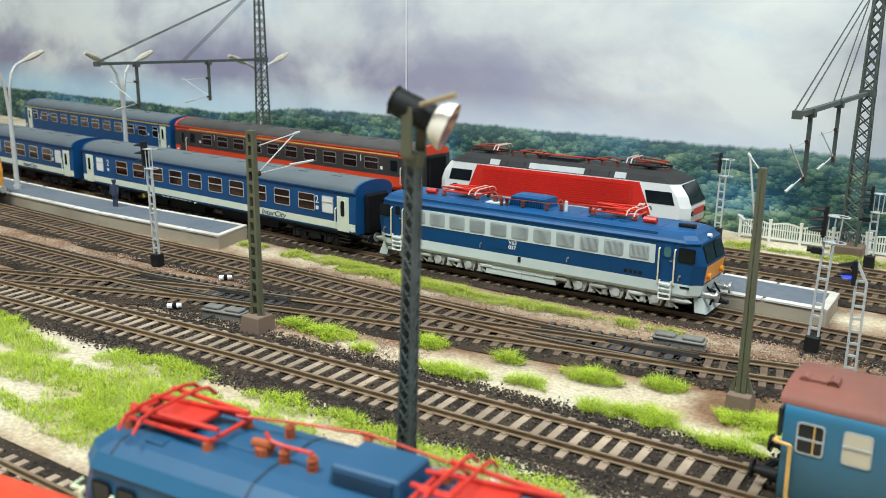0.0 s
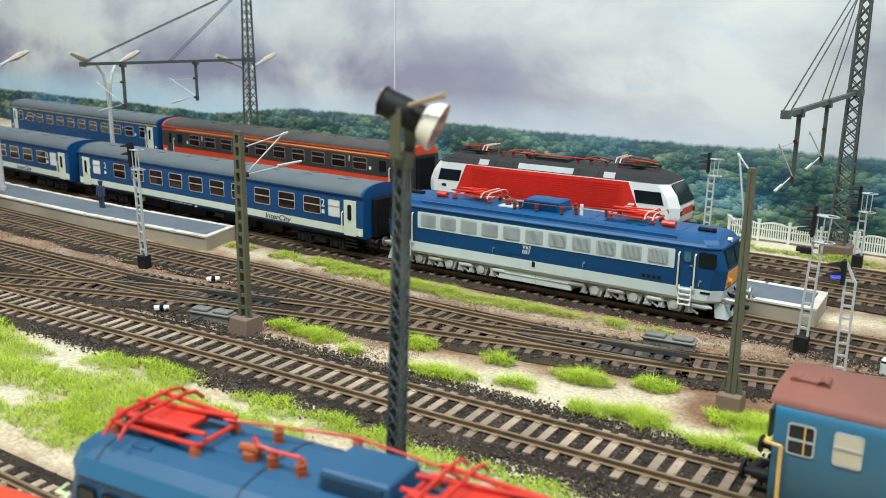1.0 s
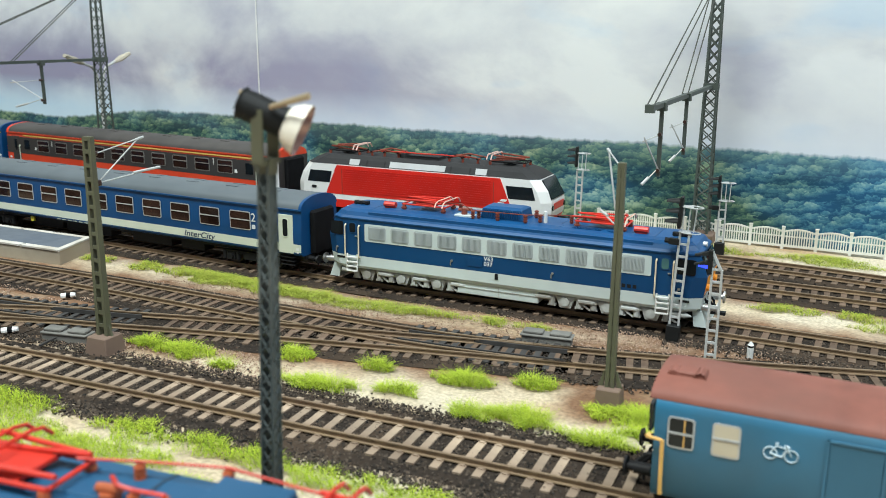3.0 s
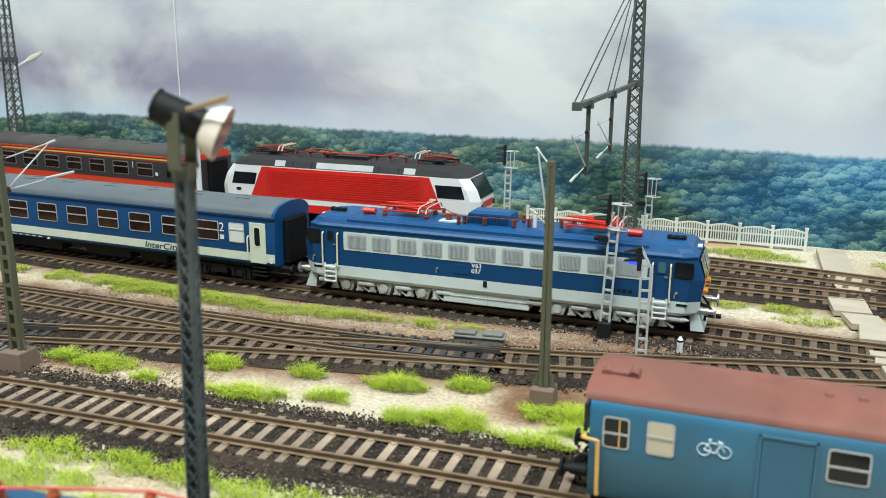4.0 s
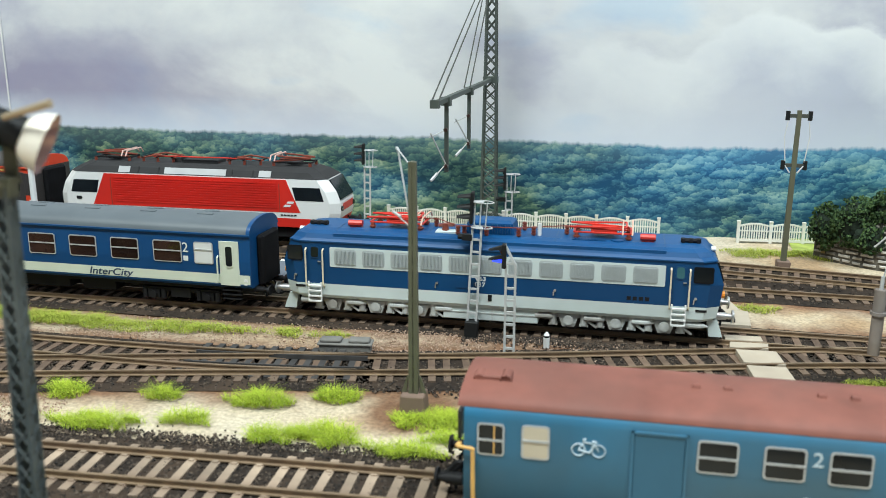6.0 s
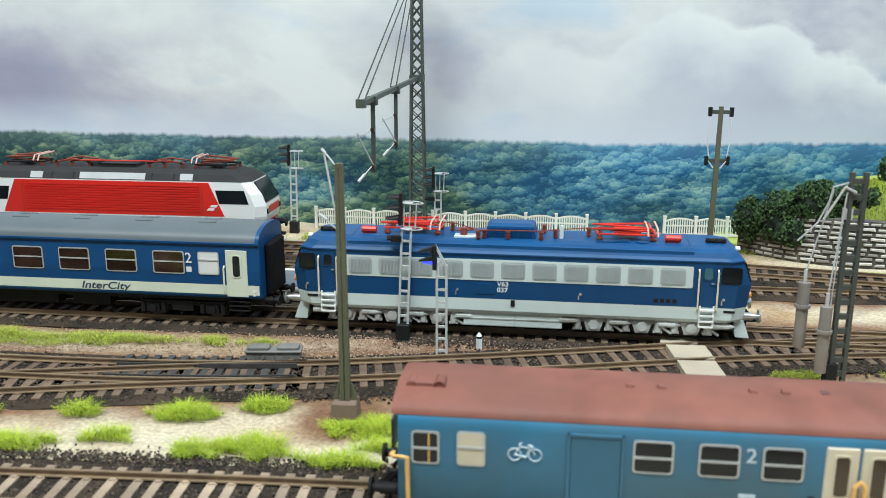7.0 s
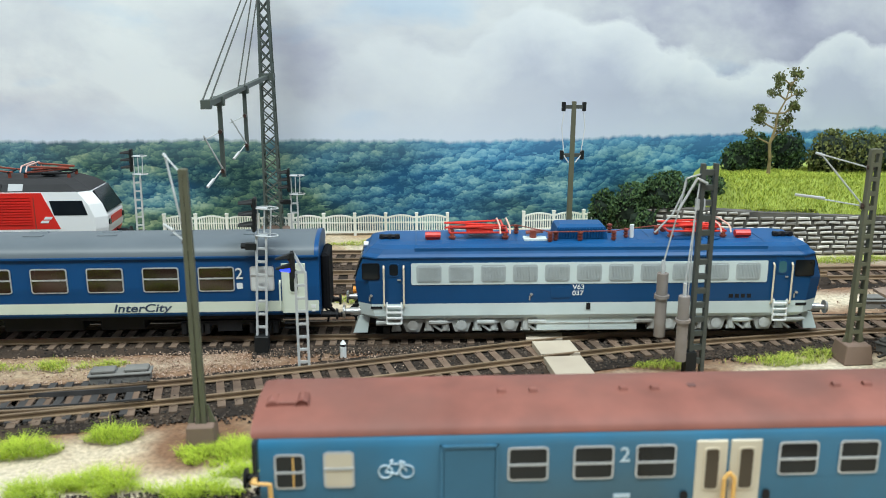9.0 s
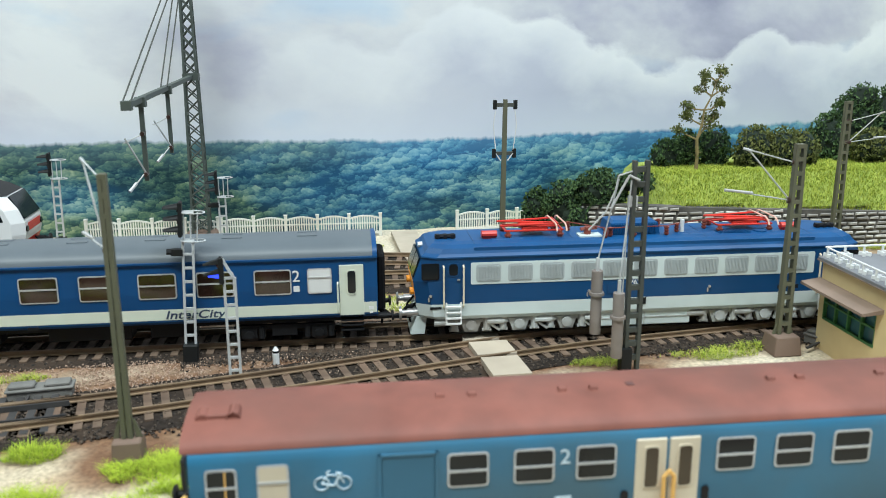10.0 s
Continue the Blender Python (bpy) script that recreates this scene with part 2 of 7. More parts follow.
def ground_material():
    """Sandy scenic ground with brown dusty stains and pale dry places."""
    m = bpy.data.materials.new("sandy ground")
    m.use_nodes = True
    nt = m.node_tree
    n, l = nt.nodes, nt.links
    b = n["Principled BSDF"]
    b.inputs["Roughness"].default_value = 0.95
    tc = n.new("ShaderNodeTexCoord")

    def noise_tex(scale, detail=6):
        t = n.new("ShaderNodeTexNoise")
        t.inputs["Scale"].default_value = scale
        t.inputs["Detail"].default_value = detail
        l.new(tc.outputs["Object"], t.inputs["Vector"])
        return t.outputs[0]

    ramp = n.new("ShaderNodeValToRGB")
    ramp.color_ramp.elements[0].position, ramp.color_ramp.elements[0].color = 0.33, (0.38, 0.255, 0.14, 1)
    ramp.color_ramp.elements[1].position, ramp.color_ramp.elements[1].color = 0.60, (0.56, 0.49, 0.365, 1)
    e = ramp.color_ramp.elements.new(0.43)
    e.color = (0.49, 0.395, 0.265, 1)
    l.new(noise_tex(14), ramp.inputs[0])
    fine = noise_tex(700, 4)
    fr = n.new("ShaderNodeMapRange")
    fr.inputs[1].default_value, fr.inputs[2].default_value, fr.inputs[3].default_value, fr.inputs[4].default_value = 0.3, 0.7, 0.72, 1.25
    l.new(fine, fr.inputs[0])
    mul = n.new("ShaderNodeVectorMath")
    mul.operation = "SCALE"
    # brown rail dust along the tracks and round the masts
    dust = n.new("ShaderNodeUVMap")
    dust.uv_map = "dust"
    dsep = n.new("ShaderNodeSeparateXYZ")
    l.new(dust.outputs[0], dsep.inputs[0])
    wob = n.new("ShaderNodeMath")
    wob.operation = "MULTIPLY_ADD"
    l.new(noise_tex(60, 6), wob.inputs[0])
    wob.inputs[1].default_value = 0.9
    wob.inputs[2].default_value = -0.45
    add = n.new("ShaderNodeMath")
    l.new(dsep.outputs[0], add.inputs[0])
    l.new(wob.outputs[0], add.inputs[1])
    dr = n.new("ShaderNodeMapRange")
    dr.inputs[1].default_value, dr.inputs[2].default_value, dr.inputs[3].default_value, dr.inputs[4].default_value = 0.06, 0.62, 0.0, 0.95
    l.new(add.outputs[0], dr.inputs[0])
    dm = n.new("ShaderNodeMix")
    dm.data_type = "RGBA"
    l.new(dr.outputs[0], dm.inputs[0])
    l.new(ramp.outputs[0], dm.inputs[6])
    dm.inputs[7].default_value = (0.18, 0.088, 0.043, 1)
    l.new(dm.outputs[2], mul.inputs[0])
    l.new(fr.outputs[0], mul.inputs["Scale"])
    l.new(mul.outputs[0], b.inputs["Base Color"])
    bp = n.new("ShaderNodeBump")
    bp.inputs["Strength"].default_value, bp.inputs["Distance"].default_value = 0.6, 0.0006
    l.new(fine, bp.inputs["Height"])
    l.new(bp.outputs[0], b.inputs["Normal"])
    return m


def backdrop_material():
    """A printed landscape: cloudy sky over a wooded ridge."""
    m = bpy.data.materials.new("printed sky and forest")
    m.use_nodes = True
    nt = m.node_tree
    n, l = nt.nodes, nt.links
    b = n["Principled BSDF"]
    b.inputs["Roughness"].default_value = 0.6
    b.inputs["Specular IOR Level"].default_value = 0.25
    tc = n.new("ShaderNodeTexCoord")
    sep = n.new("ShaderNodeSeparateXYZ")
    l.new(tc.outputs["Object"], sep.inputs[0])
    flat = n.new("ShaderNodeCombineXYZ")
    l.new(sep.outputs[0], flat.inputs[0])
    l.new(sep.outputs[2], flat.inputs[1])

    def mapped(sx, sz, ox=0.0, oz=0.0):
        mp = n.new("ShaderNodeMapping")
        mp.inputs["Scale"].default_value = (sx, sz, 1)
        mp.inputs["Location"].default_value = (ox, oz, 0)
        l.new(flat.outputs[0], mp.inputs[0])
        return mp.outputs[0]

    def noise_tex(vec, detail=8, rough=0.55, distort=0.0):
        t = n.new("ShaderNodeTexNoise")
        t.inputs["Scale"].default_value = 1.0
        t.inputs["Detail"].default_value, t.inputs["Roughness"].default_value, t.inputs["Distortion"].default_value = detail, rough, distort
        l.new(vec, t.inputs["Vector"])
        return t.outputs[0]

    def rng(v, a, bb, c, d):
        r = n.new("ShaderNodeMapRange")
        for k, x in enumerate((a, bb, c, d)):
            r.inputs[k + 1].default_value = x
        l.new(v, r.inputs[0])
        return r.outputs[0]

    def math_(op, a, bb):
        q = n.new("ShaderNodeMath")
        q.operation = op
        for k, v in enumerate((a, bb)):
            if isinstance(v, (int, float)):
                q.inputs[k].default_value = v
            else:
                l.new(v, q.inputs[k])
        return q.outputs[0]

    def ramp(v, stops):
        r = n.new("ShaderNodeValToRGB")
        els = r.color_ramp.elements
        while len(els) < len(stops):
            els.new(0.5)
        for el, (p, c) in zip(els, stops):
            el.position, el.color = p, (*c, 1)
        l.new(v, r.inputs[0])
        return r.outputs[0]

    def mix(f, a, bb):
        x = n.new("ShaderNodeMix")
        x.data_type = "RGBA"
        l.new(f, x.inputs[0])
        for k, v in ((6, a), (7, bb)):
            if isinstance(v, tuple):
                x.inputs[k].default_value = (*v, 1)
            else:
                l.new(v, x.inputs[k])
        return x.outputs[2]

    z, x = sep.outputs[2], sep.outputs[0]
    # clouds: billows, broad light and lavender shade
    billow = noise_tex(mapped(5.5, 9.5, 3.1, 0.6), 10, 0.56, 0.25)
    broad = noise_tex(mapped(2.4, 4.2, 7.3, 2.2), 3, 0.5, 0.2)
    puff = noise_tex(mapped(22, 32, 1.7, 0.4), 6, 0.55, 0.2)
    cloud = math_("ADD", math_("ADD", math_("MULTIPLY", billow, 0.55), math_("MULTIPLY", broad, 0.35)), math_("MULTIPLY", puff, 0.10))
    sky = ramp(cloud, [(0.36, (0.27, 0.28, 0.39)), (0.44, (0.46, 0.47, 0.56)), (0.50, (0.63, 0.65, 0.68)), (0.59, (0.78, 0.80, 0.79))])
    # blue openings
    hole = rng(noise_tex(mapped(7.0, 13.0, 11.7, 4.4), 5, 0.5, 0.4), 0.58, 0.70, 0.0, 0.40)
    sky = mix(hole, sky, (0.33, 0.54, 0.76))
    # a heavy lavender bank low on the left, brighter billows to the right
    bank = math_("MULTIPLY", rng(x, -0.50, 0.02, 1.0, 0.0), rng(math_("ABSOLUTE", math_("SUBTRACT", z, 0.092), 0), 0.010, 0.040, 1.0, 0.0))
    bank = math_("MULTIPLY", bank, rng(billow, 0.44, 0.60, 1.0, 0.2))
    sky = mix(bank, sky, (0.30, 0.29, 0.41))
    glow = math_("MULTIPLY", rng(x, -0.80, -0.30, 0.95, 0.0), rng(z, 0.115, 0.155, 0.0, 1.0))
    sky = mix(math_("MULTIPLY", glow, rng(billow, 0.40, 0.55, 0.35, 1.0)), sky, (0.74, 0.78, 0.80))
    # rounded cumulus heaps with lit tops and grey bellies
    heap_z = math_("ADD", math_("MULTIPLY", noise_tex(mapped(6.5, 0.0, 0.8, 0.0), 2, 0.5), 0.16), 0.022)
    heap_z = math_("ADD", heap_z, math_("MULTIPLY", puff, 0.034))
    depth = math_("SUBTRACT", heap_z, z)
    heap = math_("MULTIPLY", rng(depth, 0.0, 0.005, 0.0, 1.0), rng(x, -0.06, 0.12, 0.0, 0.85))
    sky = mix(heap, sky, ramp(math_("ADD", rng(depth, 0.0, 0.05, 0.0, 0.6), math_("MULTIPLY", puff, 0.55)), [(0.20, (0.84, 0.86, 0.86)), (0.48, (0.72, 0.75, 0.78)), (0.80, (0.52, 0.55, 0.64))]))
    low = rng(z, 0.055, 0.085, 0.7, 0.0)
    sky = mix(low, sky, ramp(rng(x, -0.9, 0.4, 0.0, 1.0), [(0.0, (0.42, 0.66, 0.84)), (0.45, (0.58, 0.67, 0.80)), (1.0, (0.62, 0.65, 0.72))]))
    # forest: rounded crowns lit from above, in clumps, with dark hollows
    def crown_tex(sx, sz, ox, bend):
        wn = n.new("ShaderNodeTexNoise")
        wn.inputs["Scale"].default_value, wn.inputs["Detail"].default_value = 1.0, 6
        l.new(mapped(sx * 1.6, sz * 1.6, ox), wn.inputs["Vector"])
        warp = n.new("ShaderNodeVectorMath")
        warp.operation = "MULTIPLY_ADD"
        l.new(wn.outputs["Color"], warp.inputs[0])
        warp.inputs[1].default_value = (bend, bend, 0)
        l.new(mapped(sx, sz, ox), warp.inputs[2])
        vo = n.new("ShaderNodeTexVoronoi")
        vo.inputs["Scale"].default_value = 1.0
        l.new(warp.outputs[0], vo.inputs["Vector"])
        off = n.new("ShaderNodeVectorMath")
        off.operation = "SUBTRACT"
        l.new(warp.outputs[0], off.inputs[0])
        l.new(vo.outputs["Position"], off.inputs[1])
        sp = n.new("ShaderNodeSeparateXYZ")
        l.new(off.outputs[0], sp.inputs[0])
        lit = math_("ADD", math_("MULTIPLY", sp.outputs[1], 0.85), math_("MULTIPLY", sp.outputs[0], -0.25))
        tone = n.new("ShaderNodeSeparateXYZ")
        l.new(vo.outputs["Color"], tone.inputs[0])
        lit = math_("SUBTRACT", lit, math_("MULTIPLY", vo.outputs["Distance"], 0.45))
        return math_("ADD", lit, math_("MULTIPLY", tone.outputs[0], 0.35))

    mass = noise_tex(mapped(16, 42, 0.7, 0.3), 5, 0.55, 0.8)
    leafy = noise_tex(mapped(520, 640), 4, 0.7)
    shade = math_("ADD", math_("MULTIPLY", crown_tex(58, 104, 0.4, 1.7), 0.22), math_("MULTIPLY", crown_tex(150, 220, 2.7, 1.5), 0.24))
    shade = math_("ADD", shade, math_("ADD", math_("MULTIPLY", mass, 0.80), math_("MULTIPLY", leafy, 0.34)))
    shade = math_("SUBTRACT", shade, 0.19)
    green = ramp(shade, [(0.20, (0.010, 0.034, 0.036)), (0.34, (0.034, 0.082, 0.062)), (0.47, (0.105, 0.18, 0.095)), (0.64, (0.30, 0.37, 0.20))])
    haze_f = math_("ADD", noise_tex(mapped(7, 16, 5.2, 1.3), 4, 0.5), math_("MULTIPLY", rng(x, -0.12, 0.12, 0.0, 0.22), rng(z, 0.010, 0.042, 0.3, 1.0)))
    haze = rng(haze_f, 0.49, 0.78, 0.06, 0.90)
    haze_col = ramp(shade, [(0.20, (0.014, 0.11, 0.27)), (0.36, (0.060, 0.25, 0.44)), (0.62, (0.28, 0.55, 0.66))])
    green = mix(haze, green, haze_col)
    # distance pales the farthest crowns
    green = mix(rng(math_("SUBTRACT", z, math_("MULTIPLY", mass, 0.01)), 0.036, 0.056, 0.0, 0.34), green, ramp(rng(x, -0.5, 0.2, 0.0, 1.0), [(0.0, (0.20, 0.27, 0.25)), (1.0, (0.20, 0.42, 0.60))]))
    ridge = math_("ADD", math_("MULTIPLY", noise_tex(mapped(5.0, 0.0, 2.0), 2), 0.007), 0.0482)
    ridge = math_("SUBTRACT", ridge, rng(x, -0.72, -0.58, 0.014, 0.0))
    ridge = math_("ADD", ridge, math_("MULTIPLY", noise_tex(mapped(160, 0.0), 4), 0.0060))
    ridge = math_("ADD", ridge, math_("MULTIPLY", noise_tex(mapped(30, 0.0, 1.0), 2), 0.005))
    is_sky = rng(math_("SUBTRACT", z, ridge), -0.0008, 0.0016, 0.0, 1.0)
    l.new(mix(is_sky, green, sky), b.inputs["Base Color"])
    return m


# ---- building kit, in millimetres ----
def part(name, bm, material, parent=None, label="", smooth=False, bevel=0.0):
    """Links a bmesh in millimetres as one mesh object under a thing or a part."""
    if bevel:
        bmesh.ops.bevel(bm, geom=bm.edges[:], offset=bevel, segments=1, affect="EDGES", clamp_overlap=True)
    bmesh.ops.recalc_face_normals(bm, faces=bm.faces[:])
    for v in bm.verts:
        v.co *= MM
    me = bpy.data.meshes.new(name)
    if smooth:
        for f in bm.faces:
            f.smooth = True
    bm.to_mesh(me)
    bm.free()
    me.materials.append(material)
    if smooth:
        me.set_sharp_from_angle(angle=radians(35))
    ob = new(name, me)
    if parent:
        ob.parent = parent
    if label:
        ob["label"] = label
    return ob


def bx(bm, x0, x1, y0, y1, z0, z1, m=None):
    r = bmesh.ops.create_cube(bm, size=1)
    for v in r["verts"]:
        v.co = Vector((x0 + (v.co.x + 0.5) * (x1 - x0), y0 + (v.co.y + 0.5) * (y1 - y0), z0 + (v.co.z + 0.5) * (z1 - z0)))
        if m:
            v.co = m @ v.co
    return r["verts"]


def box(*a, m=None):
    bm = bmesh.new()
    bx(bm, *a, m=m)
    return bm


def rod(bm, a, b, r, n=8, r2=None):
    a, b = Vector(a), Vector(b)
    d = b - a
    res = bmesh.ops.create_cone(bm, cap_ends=True, segments=n, radius1=r, radius2=r if r2 is None else r2, depth=d.length)
    m = Matrix.Translation((a + b) / 2) @ d.to_track_quat("Z", "Y").to_matrix().to_4x4()
    for v in res["verts"]:
        v.co = m @ v.co


def pipe(bm, pts, r, n=6):
    for a, b in zip(pts, pts[1:]):
        rod(bm, a, b, r, n)


def prism(bm, profile, x0, x1):
    """A closed outline of (y, z), run along x."""
    loops = [[bm.verts.new((x, y, z)) for y, z in profile] for x in (x0, x1)]
    k = len(profile)
    for i in range(k):
        bm.faces.new((loops[0][i], loops[0][(i + 1) % k], loops[1][(i + 1) % k], loops[1][i]))
    bm.faces.new(loops[0][::-1])
    bm.faces.new(loops[1])


def loft(bm, loops):
    rows = [[bm.verts.new(p) for p in lp] for lp in loops]
    k = len(rows[0])
    for a, b in zip(rows, rows[1:]):
        for i in range(k):
            bm.faces.new((a[i], a[(i + 1) % k], b[(i + 1) % k], b[i]))
    bm.faces.new(rows[0][::-1])
    bm.faces.new(rows[-1])


def settle(t, heights, lengths=((-500, -500), (500, 500))):
    """Brings a vehicle's upper works to their true heights: pairs of (drawn, true) millimetres."""
    za, zb = zip(*heights)
    xa, xb = zip(*lengths)
    for ob in t.children_recursive:
        if ob.type == "MESH" and not ob.name.startswith("wheel"):
            for v in ob.data.vertices:
                v.co.z = float(np.interp(v.co.z / MM, za, zb)) * MM
                v.co.x = float(np.interp(v.co.x / MM, xa, xb)) * MM


def thing(name, label, category, group="", m=None, kind=""):
    ob = new(name)
    ob.empty_display_size = 0.01
    if m is not None:
        ob.matrix_basis = m
    return tagged(ob, label, category, group, kind)


def at(x, y, z=0.0, rz=0.0):
    return pose(x * MM, y * MM, z * MM, 0, 0, rz)


def lettering(name, text, size, material, parent, x, y, z, label="", slant=0.0):
    """Raised letters on a side that looks to -y."""
    cu = bpy.data.curves.new(name, "FONT")
    cu.body, cu.size, cu.extrude, cu.align_x, cu.align_y = text, size * MM, 0.05 * MM, "CENTER", "CENTER"
    cu.shear, cu.offset = slant, (0.09 if slant else 0.04) * MM
    tmp = bpy.data.objects.new(name, cu)
    me = bpy.data.meshes.new_from_object(tmp)
    bpy.data.objects.remove(tmp)
    me.materials.clear()
    me.materials.append(material)
    me.transform(Matrix.Translation((x * MM, y * MM, z * MM)) @ Euler((radians(90), 0, 0)).to_matrix().to_4x4())
    ob = new(name, me)
    ob.parent = parent
    if label:
        ob["label"] = label
    return ob


def spline(pts, step=2.0):
    """A smooth line through plan points, sampled evenly."""
    P = [Vector((*p, 0)) for p in pts]
    P = [2 * P[0] - P[1]] + P + [2 * P[-1] - P[-2]]
    out = []
    for i in range(1, len(P) - 2):
        a, b, c, d = P[i - 1:i + 3]
        k = max(2, int((c - b).length / 4))
        for j in range(k):
            t = j / k
            out.append(0.5 * ((2 * b) + (c - a) * t + (2 * a - 5 * b + 4 * c - d) * t * t + (3 * b - a - 3 * c + d) * t ** 3))
    out.append(P[-2])
    even, left = [out[0]], step
    for a, b in zip(out, out[1:]):
        s = (b - a).length
        pos = 0.0
        while s - pos >= left:
            pos += left
            even.append(a + (b - a) * (pos / s))
            left = step
        left -= s - pos
    return even


LINES = {
    "near": spline([(-600, 137), (-250, 128.5), (-165, 128.5), (-85.5, 132.5), (-20, 137.7), (120, 150)]),
    "front": spline([(-420, 92), (-300, 94), (-200, 104.0), (-150, 111)]),
    "one": spline([(-800, 222), (-430, 243.5), (-265, 251), (-150, 252.3), (-40, 252.5), (100, 247), (280, 236), (520, 216)]),
    "two": spline([(-900, 312), (-512, 300), (-430, 298), (-376, 297), (-313, 303), (-245, 317), (-154, 334.5), (-88, 345.5)]),
    "branch": spline([(-560, 238), (-510, 243), (-443, 259), (-376, 284), (-313, 303)]),
    "three": spline([(-1100, 402), (-575, 359.5), (-447, 350.5), (-341, 348.3), (-248, 343.5), (-189, 341), (-140, 341), (-88, 345.5), (-20, 358.5), (0, 363), (69, 378.5), (110, 385.5), (150, 390), (210, 395), (300, 391), (420, 386)]),
    "four": spline([(-1400, 540), (-900, 482), (-635, 451), (-460, 432.5), (-330, 421), (-200, 414.5), (-100, 410.8), (0, 405.8), (100, 399.5), (200, 395), (300, 391), (420, 386), (620, 378)]),
    "five": spline([(-1300, 585), (-700, 525), (-330, 501), (4, 488), (85, 482), (230, 474), (420, 466), (700, 455)]),
    "six": spline([(-1300, 676), (-900, 613), (-640, 574), (-500, 554.5), (-376, 541), (-250, 534.5), (-150, 531), (-90, 528.5), (3, 520.5), (90, 504), (170, 487), (230, 474)]),
}


def along(line, s):
    """Point and heading at a distance along a line."""
    L = LINES[line]
    k = s / 2.0
    i = min(max(int(k), 0), len(L) - 2)
    p = L[i] + (L[i + 1] - L[i]) * (k - i)
    d = L[i + 1] - L[i]
    return p, math.degrees(math.atan2(d.y, d.x))


def s_at(line, x):
    L = LINES[line]
    for i, (a, b) in enumerate(zip(L, L[1:])):
        if a.x <= x <= b.x:
            return 2.0 * (i + (x - a.x) / (b.x - a.x))
    return 0.0


def on_track(line, s, wheelbase, z=3.0):
    """The pose of a vehicle whose middle is at s, standing on its two bogies."""
    a, _ = along(line, s - wheelbase / 2)
    b, _ = along(line, s + wheelbase / 2)
    c = (a + b) / 2
    return at(c.x, c.y, z, math.degrees(math.atan2(b.y - a.y, b.x - a.x)))


# ---- the setting ----
def sheet(name, x0, x1, y0, y1, z):
    bm = bmesh.new()
    nx, ny = 300, 180
    g = [[bm.verts.new((x0 + (x1 - x0) * i / nx, y0 + (y1 - y0) * j / ny, z + 0.9 * noise.noise(Vector((i * 0.33, j * 0.30, 0.3))))) for j in range(ny + 1)] for i in range(nx + 1)]
    for i in range(nx):
        for j in range(ny):
            bm.faces.new((g[i][j], g[i + 1][j], g[i + 1][j + 1], g[i][j + 1]))
    return bm


ground = tagged(part("ground", sheet("ground", -1500, 900, -350, 900, -0.9), ground_material(), smooth=True), "sandy model railway ground with brown stains", "ground", kind="structure")


def dust_on_ground(me):
    """How brown the sand is: high beside the tracks and round the mast feet."""
    layer = me.uv_layers.new(name="dust")
    co = np.empty(len(me.vertices) * 3)
    me.vertices.foreach_get("co", co)
    co = co.reshape(-1, 3)[:, :2] / MM
    value = np.zeros(len(co))
    for name in LINES:
        pts = np.array([(p.x, p.y) for p in LINES[name][::4]])
        near = np.min(np.hypot(co[:, None, 0] - pts[None, :, 0], co[:, None, 1] - pts[None, :, 1]), axis=1)
        value = np.maximum(value, np.clip(1.0 - (near - 14.0) / (14.0 if name in ("one", "near") else 24.0), 0, 1) * (0.75 if name in ("one", "near") else 0.9))
    for x, y, r in ((-66, 309, 27), (-274, 278, 12), (113, 352, 14), (-56, 389, 16), (-38, 366, 12)):
        value = np.maximum(value, 1.25 * np.clip(1.0 - np.hypot(co[:, 0] - x, (co[:, 1] - y) * 1.3) / r, 0, 1))
    which = np.empty(len(me.loops), dtype=np.int32)
    me.loops.foreach_get("vertex_index", which)
    layer.data.foreach_set("uv", np.column_stack((value[which], np.zeros(len(which)))).astype(np.float32).ravel())


dust_on_ground(ground.data)


def backdrop():
    line = spline([(-1700, 860), (-900, 725), (-450, 652), (-150, 617), (60, 603.5), (210, 618), (420, 655), (900, 760)], 10)
    bm = bmesh.new()
    rows = [[bm.verts.new((p.x, p.y + off, z)) for p in line] for off, z in ((0, -6), (0, 420), (12, 420), (12, -6))]
    for a, b in zip(rows, rows[1:]):
        for i in range(len(line) - 1):
            bm.faces.new((a[i], a[i + 1], b[i + 1], b[i]))
    tagged(part("backdrop", bm, backdrop_material()), "printed backdrop of cloudy sky over a wooded ridge", "backdrop", kind="structure")
    seam = bmesh.new()
    bx(seam, -451.2, -450.4, 650.6, 651.4, 66, 420)
    tagged(part("trim", seam, WHITE), "thin pale joint between two backdrop sheets", "trim", kind="structure")


backdrop()

# ---- tracks ----
SLEEPER_MESHES = {}


def sleeper_mesh(material):
    if material.name not in SLEEPER_MESHES:
        bm = bmesh.new()
        bx(bm, -1.45, 1.45, -15, 15, -1.2, 0.8)
        for y in (-8.6, 8.6):
            bx(bm, -0.9, 0.9, y - 1.9, y + 1.9, 0.8, 1.15)
        for v in bm.verts:
            v.co *= MM
        me = bpy.data.meshes.new("sleeper")
        bm.to_mesh(me)
        bm.free()
        me.materials.append(material)
        SLEEPER_MESHES[material.name] = me
    return SLEEPER_MESHES[material.name]


